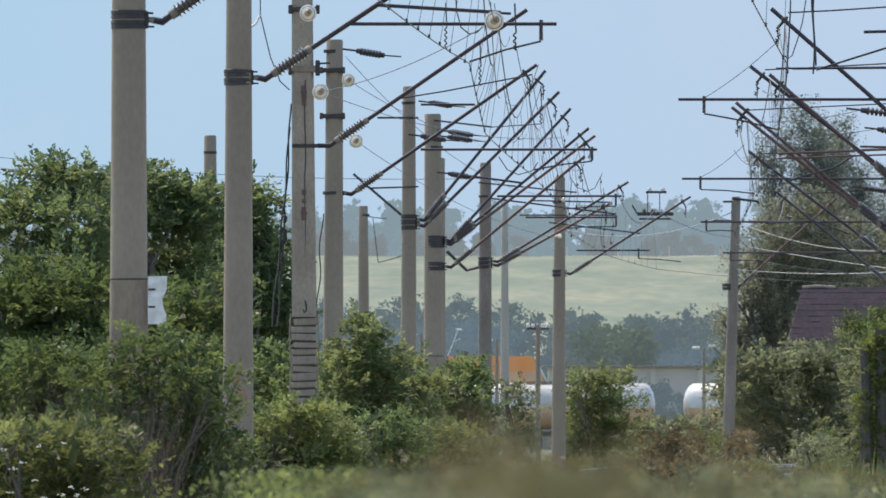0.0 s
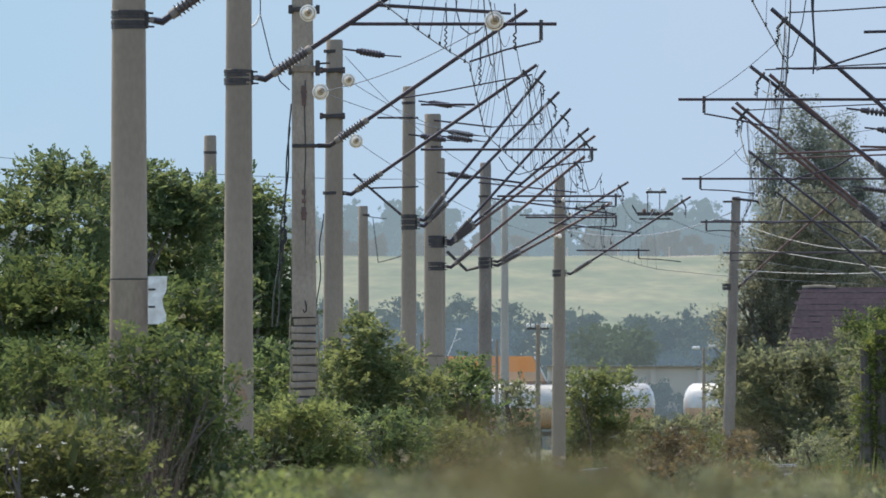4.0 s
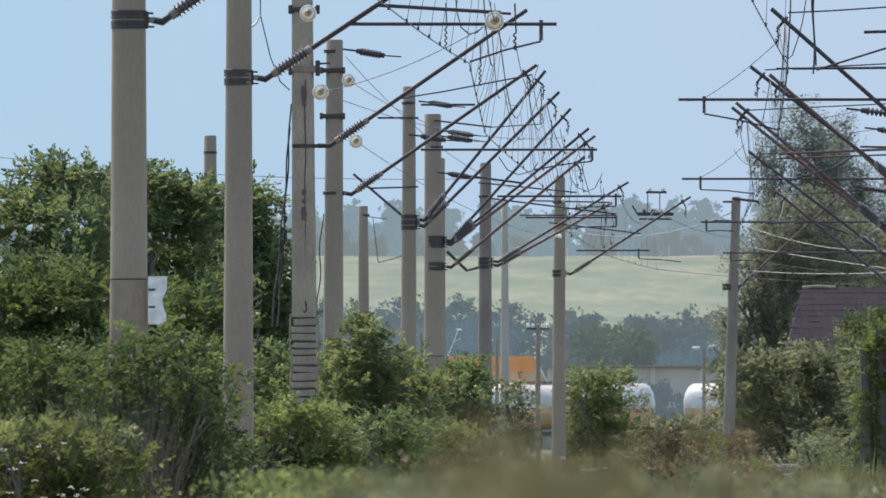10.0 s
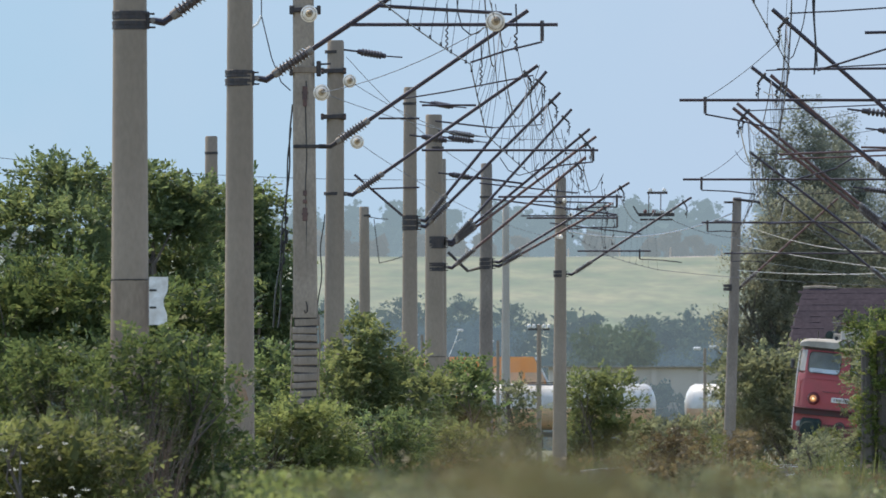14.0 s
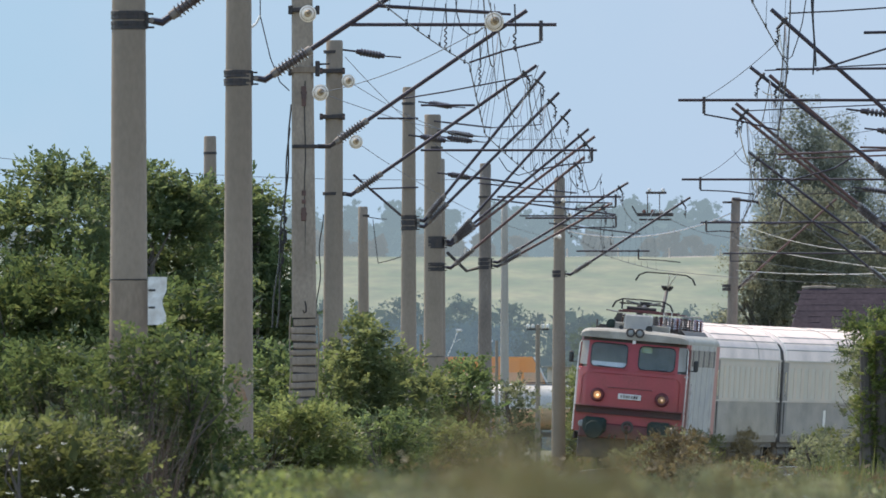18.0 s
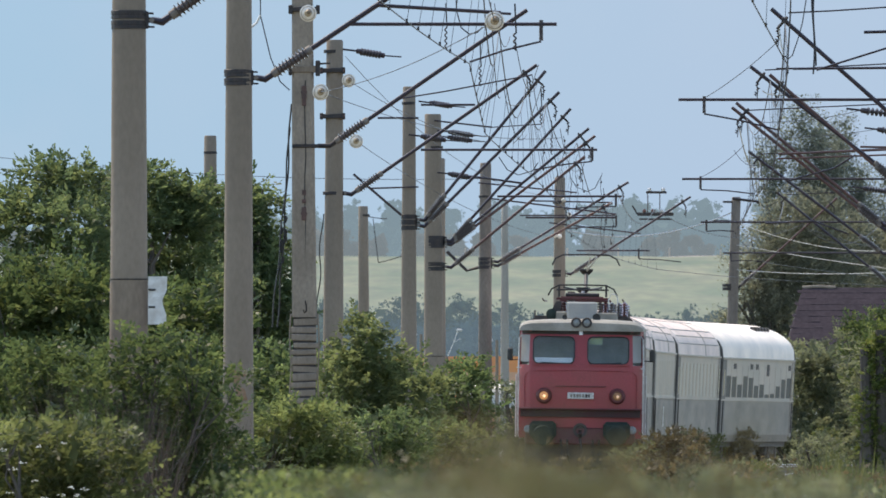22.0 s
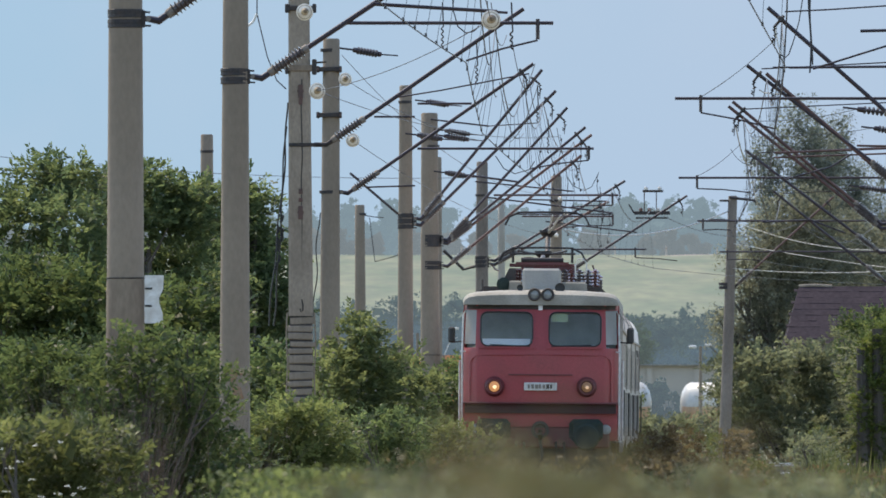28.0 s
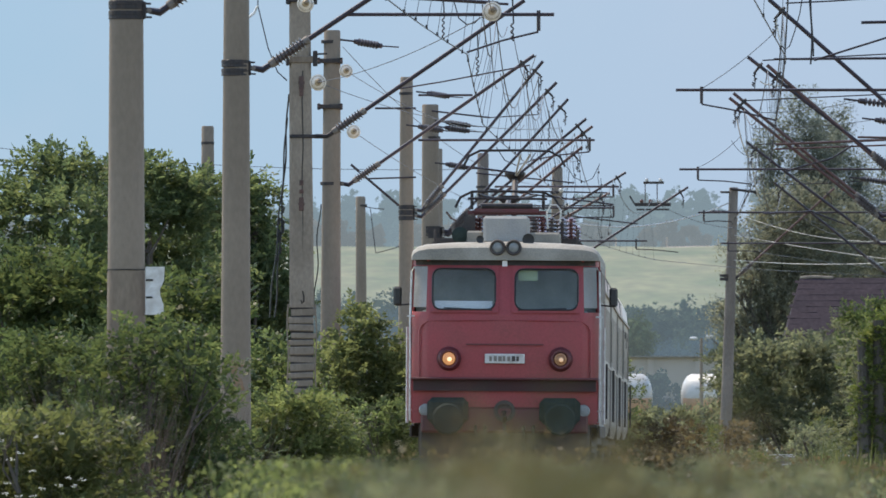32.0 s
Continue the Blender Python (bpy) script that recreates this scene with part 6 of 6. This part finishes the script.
bush("leafy shrub behind the short mast", 23, -3.2, -0.6, -0.3, 3.2, 690, 1.5, 4, 0.6, 12000, 0.14, leaf_dark)

for k, (x, y, h) in enumerate(((3.9, 470, 0.75), (4.55, 515, 0.8), (5.3, 566, 0.95), (6.0, 606, 1.05), (7.0, 640, 1.1), (8.3, 668, 1.1), (9.4, 600, 1.05), (10.2, 632, 1.2), (6.1, 548, 0.3), (6.75, 552, 0.28), (7.4, 556, 0.3), (6.45, 530, 0.2))):
    bush("rank bramble growing beside the rails", 300 + k, x - 0.45, x + 0.45, -0.45, h, y, 3.0, 3, 0.3, 4500, 0.07, (leaf_dull, weed_mat, straw_mat)[k % 3], "bramble", "bramble", 5, 0.12, "brambles")

for k, (x, h) in enumerate(((9.86, 3.1), (10.22, 3.5))):
    rng = np.random.default_rng(80 + k)
    lobes = [(x + rng.normal() * 0.1 + 0.12, 553, z, 0.2, 0.2, 0.3) for z in np.arange(0.2, h, 0.35)]
    ob = shrub("creeper_post", "old brown post overgrown with yellow-green creeper", "post", rng, lobes, 4200, 0.075, leaf_fresh, (x, 553, -0.5), 3, 0.09, 0.012, "creeper posts")
    part("post", Shape().tube([(0, 0, 0), (0.02, 0, 1.6), (-0.02, 0, h + 0.4)], [0.18, 0.16, 0.13], 9), bark, ob, "cracked brown wooden post")

for k, (x, h, w, y) in enumerate(((15.2, 16.0, 1.9, 1000), (16.6, 15.4, 1.7, 1008), (18.7, 13.4, 1.7, 1050), (21.0, 12.4, 1.9, 1060))):
    rng = np.random.default_rng(60 + k)
    lobes = []
    for c in range(5):
        cx, top = x + (c - 2) * w * 0.34 + rng.normal() * 0.1, h * (1 - 0.03 * (c - 2) ** 2) - rng.uniform(0, 0.9)
        lobes += [(cx + rng.normal() * 0.12, y + rng.normal() * 0.5, z, w * rng.uniform(0.3, 0.46) * (1 - 0.35 * (z / top) ** 6), w * 0.5, 1.0) for z in np.arange(1.0, top - 0.7, 0.9)]
    shrub("tree", "tall grey-green poplar with a loose narrow crown" if k < 2 else "tree with a thin crown, its leaf colour greyed for haze", "tree", rng, lobes, 60000 if k < 2 else 38000, 0.095, leaf_haze_poplar,
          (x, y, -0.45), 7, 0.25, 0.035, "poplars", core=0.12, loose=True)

rng = np.random.default_rng(66)
skyline = [(11.9, 6.5), (12.6, 9.0), (13.3, 10.3), (14.1, 10.9), (14.9, 11.3), (15.8, 10.9), (16.7, 10.2), (17.6, 9.6), (18.5, 10.2)]
shrub("tree", "broad dull green tree under the tall poplars", "tree", rng, canopy(rng, skyline, 1.0, 972, 1.2, 0.9), 88000, 0.1, leaf_haze_grey, (15.0, 972, -0.45), 14, 0.24, 0.03, "poplars", core=0.1, loose=True)


# ---- grass and weeds ----
def meadow(name, label, seed, x0, x1, y0, y1, count, h0, h1, mat, width=0.02, keep=None, lean=0.25):
    rng = np.random.default_rng(seed)
    x, y = rng.uniform(x0, x1, count), rng.uniform(y0, y1, count)
    tuft = rng.integers(0, max(1, count // 14), count)
    cx, cy = rng.uniform(x0, x1, count // 14 + 1), rng.uniform(y0, y1, count // 14 + 1)
    mixed = rng.random(count) < 0.75
    x, y = np.where(mixed, cx[tuft] + rng.normal(size=count) * 0.12, x), np.where(mixed, cy[tuft] + rng.normal(size=count) * 0.15, y)
    h = rng.uniform(h0, h1, count) * (0.6 + 0.8 * rng.random(count // 14 + 1)[tuft])
    if keep is not None:
        ok = keep(x, y)
        x, y, h = x[ok], y[ok], h[ok]
    ob = new(name, quads(name, blades(rng, x, y, ground_z(x, y) - 0.02, h, lean, width), mat))
    return tagged(ob, label, "grass", kind="stuff")


def clear_of_rails(x, y):
    ok = np.ones(len(x), bool)
    for off in (0.0, 3.95):
        s = np.interp(y, PY, S)
        c = np.interp(s, S, PX) + off * np.cos(np.interp(s, S, TURN))
        ok &= np.abs(x - c) > 1.5
    return ok


def between_tracks(x, y):
    s = np.interp(y, PY, S)
    off = (x - np.interp(s, S, PX)) / np.cos(np.interp(s, S, TURN))
    return ((off > 1.6) & (off < 2.35)) | ((off > 5.6) & (off < 7.0))


meadow("verge_grass", "tall green grass and weeds along the verge", 101, -7, 14, 300, 470, 17000, 0.3, 0.75, weed_mat, 0.014, clear_of_rails)
meadow("verge_grass", "tall green grass and weeds farther along the line", 102, -6, 18, 470, 800, 17000, 0.3, 0.8, weed_mat, 0.018, clear_of_rails)
meadow("dry_grass", "straw-coloured seeding grass beside the rails", 103, -3, 13, 330, 700, 7000, 0.4, 0.85, straw_mat, 0.012, clear_of_rails)
meadow("rank_weeds", "rank weeds between the two tracks", 111, 1, 14, 420, 720, 5500, 0.55, 1.0, weed_mat, 0.02, between_tracks, 0.12)
meadow("track_weeds", "short weeds growing between the rails", 104, -2, 12, 330, 640, 16000, 0.2, 0.46, weed_mat, 0.012)


def near_weeds(name, label, seed, y0, y1, mid, spread, clumps, per, low, high, leaf, mat, edge=-0.006):
    """Leafy weed tops close to the camera: clumps of small leaves on thin stalks. mid, spread: sideways, per metre of depth; low, high: tops below the eye, likewise."""
    rng = np.random.default_rng(seed)
    y = rng.uniform(y0, y1, clumps)
    x = (mid + rng.normal(size=clumps) * spread) * y
    x = np.where(x / y < edge, (edge + rng.random(clumps) * 0.02) * y, x)
    top = EYE_Z - rng.uniform(high, low, clumps) * y
    pick = rng.integers(0, clumps, clumps * per)
    drop = rng.exponential(0.1, len(pick))
    pts = np.stack([x[pick], y[pick], top[pick] - drop], 1) + rng.normal(size=(len(pick), 3)) * np.array([0.0016 * y1, 0.1, 0.0]) * (0.4 + drop[:, None] * 4)
    stalks = blades(rng, x, y, np.full(clumps, -0.52), top + 0.5, 0.02, 0.004)
    ob = new(name, quads(name, np.concatenate([leaf_quads(rng, pts, leaf), stalks]), mat))
    tagged(ob, label, "weeds", kind="stuff")


near_weeds("near_weeds", "green weeds close in front of the camera", 105, 13, 22, 0.0055, 0.0055, 26, 130, 0.0044, 0.0018, 0.014, near_mat)
near_weeds("near_weeds", "thin weed stalks very close to the camera", 121, 9, 13, 0.0042, 0.0022, 11, 34, 0.003, -0.0016, 0.011, near_mat, 0.0)
near_weeds("near_weeds", "brownish weed tops in the foreground", 106, 14, 26, 0.003, 0.0045, 7, 50, 0.0030, -0.0008, 0.014, straw_mat, 0.0)
near_weeds("near_weeds", "dark weed stalks before the rails", 113, 16, 28, 0.0058, 0.0022, 8, 60, 0.0034, 0.0003, 0.014, near_mat, 0.002)
near_weeds("near_weeds", "dull green weeds in the foreground", 107, 26, 60, 0.005, 0.007, 60, 110, 0.0045, 0.0014, 0.022, leaf_dull)
near_weeds("near_weeds", "green weeds in the foreground", 110, 30, 70, 0.004, 0.007, 44, 110, 0.0044, 0.0014, 0.024, near_mat)
near_weeds("near_weeds", "tall dull plumes of weeds before the rails", 122, 45, 90, 0.002, 0.0036, 16, 80, 0.0036, 0.0002, 0.022, near_mat, -0.005)
near_weeds("near_weeds", "tall brown seed plumes before the rails", 123, 50, 100, 0.004, 0.004, 11, 70, 0.0034, 0.0001, 0.02, straw_mat, -0.004)
near_weeds("near_weeds", "sunny weeds before the bushes", 108, 90, 190, -0.0055, 0.0016, 70, 60, 0.0044, 0.0014, 0.045, leaf_lime, -0.0085)
near_weeds("near_weeds", "dull weeds before the rails", 112, 90, 190, 0.008, 0.008, 170, 60, 0.0046, 0.0018, 0.045, leaf_dull, -0.002)
near_weeds("near_weeds", "dry weeds before the bushes", 109, 120, 240, 0.006, 0.008, 110, 50, 0.0040, 0.0010, 0.04, straw_mat, -0.001)
rng = np.random.default_rng(119)
for x0, x1, y, low, high, count, lean, words in ((-3.14, -2.84, 229, 0.6, 1.6, 200, 0.2, "grey-brown dead stalks standing before the mast foot"),
                                                 (-2.7, -2.3, 283, 0.7, 1.5, 60, 0.24, "reddish brown dead twigs at a mast foot"),
                                                 (-3.75, -3.3, 240, 0.8, 1.9, 130, 0.25, "brown dead stalks among the bushes")):
    x = rng.uniform(x0, x1, count)
    rows = []
    for part_of in range(3):
        rows.append(blades(rng, x + rng.normal(size=count) * 0.04, y + rng.random(count), np.full(count, -0.5), rng.uniform(low, high, count) + 0.4, lean, 0.0045))
    tagged(new("dead_stalks", quads("dead_stalks", np.concatenate(rows), dead_mat)), words, "stalks", kind="stuff")
rng = np.random.default_rng(120)
umbels = Shape()
for k in range(22):
    x, y = rng.uniform(-4.3, -3.0), rng.uniform(206, 212)
    z = rng.uniform(0.3, 1.0)
    for q in range(5):
        a = unit(rng, 1)[0] * 0.035
        umbels.disc((x + a[0], y + a[1], z + a[2] * 0.3), (0, 0, 1), [(0, 0.005), (0.004, 0.01), (0.008, 0.005)], 6)
single("white_umbels", umbels, flower_mat, "small white flower heads over the weeds", "flowers", kind="stuff")


# ---- far things beyond the curve ----
def house():
    ob = thing("house", "old house with a dark brown tiled roof behind the thicket", "house", (16.6, 930, -0.42))
    part("wall", Shape().box(-2.7, 6.0, -2.0, 4.0, 0, 4.8), plaster, ob, "old plastered wall")
    roof = part("roof", Shape().add([(-3.2, -2.4, 4.55), (6.4, -2.4, 4.55), (6.4, 1.0, 7.1), (-2.5, 1.0, 7.1), (-3.2, 4.4, 4.55), (6.4, 4.4, 4.55)],
                                    [(0, 1, 2, 3), (3, 2, 5, 4), (0, 3, 4), (1, 5, 2), (0, 4, 5, 1)]), roof_tile, ob, "dark brown tiled roof")
    rng = np.random.default_rng(9)
    tile = Shape().box(-0.165, 0.165, -0.19, 0.0, 0.0, 0.018).mesh("roof_tile", roof_tile)
    for r in range(11):
        u = r / 11.0
        n = 28
        for c in range(n):
            t = new("tile", tile)
            x = -3.1 + 0.62 * u + (c + 0.5 * (r % 2)) * (9.4 - 0.62 * u) / n
            t.matrix_basis = pose(x, -2.36 + 3.4 * u + 0.15, 4.58 + 2.55 * u + 0.07 + rng.uniform(-0.012, 0.012), 30 + rng.uniform(-3, 3), 0, rng.uniform(-2, 2))
            t.parent = roof
    part("ridge", Shape().tube([(-2.5, 1.0, 7.1), (-1.9, 1.0, 7.14), (-1.2, 1.0, 7.1)], 0.06, 8), concrete_old, roof, "pale mortar ridge")
    part("window", Shape().box(0.0, 1.0, -2.04, -1.98, 1.5, 2.7), pane_glass, ob)


house()


def tank_wagon(x, label):
    """White tank wagon with a dirty orange belly."""
    ob = thing("tank_wagon", label, "tank wagon", (x, 1500, -0.4), "tank wagons in the yard")
    L, r = 12.0, 1.45
    prof = [(0, 0.3), (0.12, r * 0.6), (0.35, r * 0.88), (0.65, r), (L - 0.65, r), (L - 0.35, r * 0.88), (L - 0.12, r * 0.6), (L, 0.3)]
    part("tank", Shape().disc((-L / 2, 0, 3.0), (1, 0, 0), prof, 28), tank_white, ob, "white tank", smooth=True)
    belly = []
    for u, rr in prof[1:-1]:
        belly.append([(-L / 2 + u, -math.cos(a) * (rr + 0.02), 3.0 + math.sin(a) * (rr + 0.02)) for a in np.linspace(radians(-80), radians(-4), 8)])
    part("tank_belly", Shape().rings(belly, closed=False, caps=False), tank_orange, ob, "faded orange lower half")
    part("walkway", Shape().box(-2.2, 2.2, -0.4, 0.4, 4.5, 4.56).box(-0.3, 0.3, -0.3, 0.3, 4.4, 4.75), black_iron, ob)
    part("frame_beam", Shape().box(-L / 2 - 0.6, L / 2 + 0.6, -1.1, 1.1, 1.1, 1.4), under_dark, ob)
    for bx in (-3.8, 3.8):
        for ax in (-0.9, 0.9):
            part("wheel", Shape().disc((bx + ax, -0.8, 0.46), (0, 1, 0), [(0, 0.46), (0.12, 0.46)], 18), under_dark, ob)
        part("bogie", Shape().box(bx - 1.5, bx + 1.5, -1.0, 1.0, 0.4, 0.95, 0.05), under_dark, ob)


tank_wagon(7.4, "white tank wagon with a dirty orange belly standing in the yard")
tank_wagon(21.2, "white tank wagon behind the leaning mast in the yard")
tank_wagon(-6.2, "white tank wagon half hidden behind the masts")


def hopper():
    ob = thing("hopper_wagon", "orange hopper wagon with sloping end and white ladder", "hopper wagon", (2.6, 1512, -0.4))
    end = [(-7, 6.2), (3.1, 6.2), (3.9, 4.6), (3.9, 2.0), (-7, 2.0)]
    part("hopper_body", Shape().rings([[(x, y, z) for x, z in end] for y in (-1.4, 1.4)]), orange_paint, ob, "orange hopper body")
    for i in range(7):
        part("rib", Shape().box(-6.6 + i * 1.5, -6.45 + i * 1.5, -1.5, -1.4, 2.1, 6.1), orange_paint, ob)
    part("lower_band", Shape().box(-7, 3.8, -1.46, -1.405, 4.4, 5.2), tank_orange, ob, "faded pinkish band")
    part("ladder", Shape().tube([(3.2, -1.5, 6.2), (4.05, -1.5, 4.5), (4.05, -1.5, 2.2)], 0.06, 6), enamel, ob, "white ladder")
    part("under_gear", Shape().box(-6.8, 3.7, -1.2, 1.2, 0.4, 1.9), under_dark, ob)


hopper()

shed = thing("shed", "long low beige goods shed with a thin dark eave", "shed", (16.8, 1650, -0.4))
part("wall", Shape().box(-9.5, 10, 0, 8, -0.6, 5.9), shed_wall, shed, "long beige wall")
part("eave", Shape().box(-9.9, 10.4, -0.4, 8.4, 5.9, 6.0), roof_grey, shed, "thin dark eave")
for i in range(6):
    part("pilaster", Shape().box(-9.0 + i * 3.3, -8.6 + i * 3.3, -0.12, 0, -0.5, 5.9), shed_wall, shed)


def street_lamp(x, y, top, label, heads=2):
    ob = thing("street_lamp", label, "street lamp", (x, y, -0.4), "yard lamps")
    part("pole", Shape().tube([(0, 0, 0), (0, 0, top)], [0.12, 0.07], 8), concrete, ob)
    for i in range(heads):
        d = 1 if i else -1
        part("lamp_head", Shape().box(d * 0.4 - 0.2, d * 0.4 + 0.2, -0.12, 0.12, top - 0.1 + 0.08 * i, top + 0.06 + 0.08 * i, 0.05), enamel, ob, "white lamp head")


street_lamp(13.3, 1210, 5.7, "yard lamp with two white heads")
street_lamp(2.7, 1190, 6.0, "slim yard lamp with a white head", 1)
street_lamp(-1.1, 1190, 6.3, "yard lamp behind the bushes", 1)
lamp = thing("bracket_lamp", "yard lamp with a white slanted forked bracket", "street lamp", (0.2, 1190, -0.4), "yard lamps")
part("pole", Shape().tube([(0, 0, 0), (0, 0, 5.2)], [0.1, 0.06], 8), concrete, lamp)
part("bracket", Shape().tube([(0, 0, 5.1), (0.33, 0, 5.9), (0.54, 0, 6.5)], 0.022, 6).tube([(0.33, 0, 5.9), (0.68, 0, 6.08)], 0.018, 6), enamel, lamp, "white slanted bracket")
part("lamp_head", Shape().box(0.45, 0.77, -0.1, 0.1, 6.46, 6.58, 0.035), enamel, lamp, "white lamp head")
pole = thing("telegraph_pole", "telegraph pole with a row of white insulators", "telegraph pole", (4.4, 1100, -0.4))
part("shaft", Shape().tube([(0, 0, 0), (0, 0, 6.4)], [0.13, 0.1], 8), concrete, pole)
part("cross_arm", Shape().box(-0.5, 0.5, -0.06, 0.06, 6.14, 6.22), black_iron, pole)
for i in range(5):
    part("pin_insulator", Shape().disc((-0.46 + i * 0.23, 0, 6.22), (0, 0, 1), [(0, 0.04), (0.03, 0.08), (0.17, 0.075), (0.2, 0.04)], 10), enamel, pole, "white pin insulator", smooth=True)


def woods(name, label, seed, y0, y1, x0, x1, n, h0, h1, leaf, per, mat):
    """A far belt of woods: many crowns of loose leaf clumps."""
    rng = np.random.default_rng(seed)
    pts, deep = [], []
    for k in range(n):
        x, y, h = rng.uniform(x0, x1), rng.uniform(y0, y1), rng.uniform(h0, h1)
        g = float(ground_z(np.array([x]), np.array([y]))[0])
        w = h * rng.uniform(0.25, 0.45)
        lobes = [(x + rng.normal() * w * 0.4, y, g + h * u, w * (1.1 - u * 0.5), w, h * 0.2) for u in (0.08, 0.25, 0.45, 0.65, 0.82)]
        pts.append(crown_points(rng, lobes, per, w * 0.13, 30)[0])
        deep.append(inner_points(rng, lobes, per // 8))
    ob = new(name, quads(name, np.concatenate([leaf_quads(rng, np.concatenate(pts), leaf), leaf_quads(rng, np.concatenate(deep), leaf * 3, slim=0.8)]), mat))
    tagged(ob, label, "woods", kind="stuff")


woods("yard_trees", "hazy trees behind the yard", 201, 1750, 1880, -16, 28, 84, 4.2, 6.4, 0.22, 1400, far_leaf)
woods("yard_trees", "tall hazy trees behind the hopper wagon", 206, 1780, 1840, -4.2, 3.0, 12, 6.5, 9.2, 0.2, 4200, haze_blue_woods)
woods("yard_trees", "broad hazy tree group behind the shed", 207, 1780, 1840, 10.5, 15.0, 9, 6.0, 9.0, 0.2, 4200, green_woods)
woods("yard_trees", "hazy trees beside the leaning mast", 208, 1780, 1840, 17.5, 21.0, 7, 5.0, 7.6, 0.2, 3600, haze_blue_woods)
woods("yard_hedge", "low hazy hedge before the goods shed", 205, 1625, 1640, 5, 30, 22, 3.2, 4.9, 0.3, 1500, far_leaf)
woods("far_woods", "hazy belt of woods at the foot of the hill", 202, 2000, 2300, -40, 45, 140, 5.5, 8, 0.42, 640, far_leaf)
woods("hill_woods", "woods on the hill top, made pale blue by a haze glow", 203, 4120, 4500, -120, 120, 130, 5, 12, 0.9, 620, farther_leaf)
woods("hill_hedge", "hedge along the top of the meadow, made pale by a haze glow", 204, 3950, 4050, -110, 120, 90, 2.5, 5.5, 0.9, 380, hill_brown)
posts = thing("fence", "distant row of pale fence posts on the meadow edge", "fence", (0, 3900, 0))
for i in range(14):
    x = -30 + i * 8.4
    g = float(ground_z(np.array([x]), np.array([3900.0]))[0])
    part("post", Shape().box(x - 0.14, x + 0.14, -0.1, 0.1, g - 0.1, g + 1.8), shed_wall, posts)

motions()
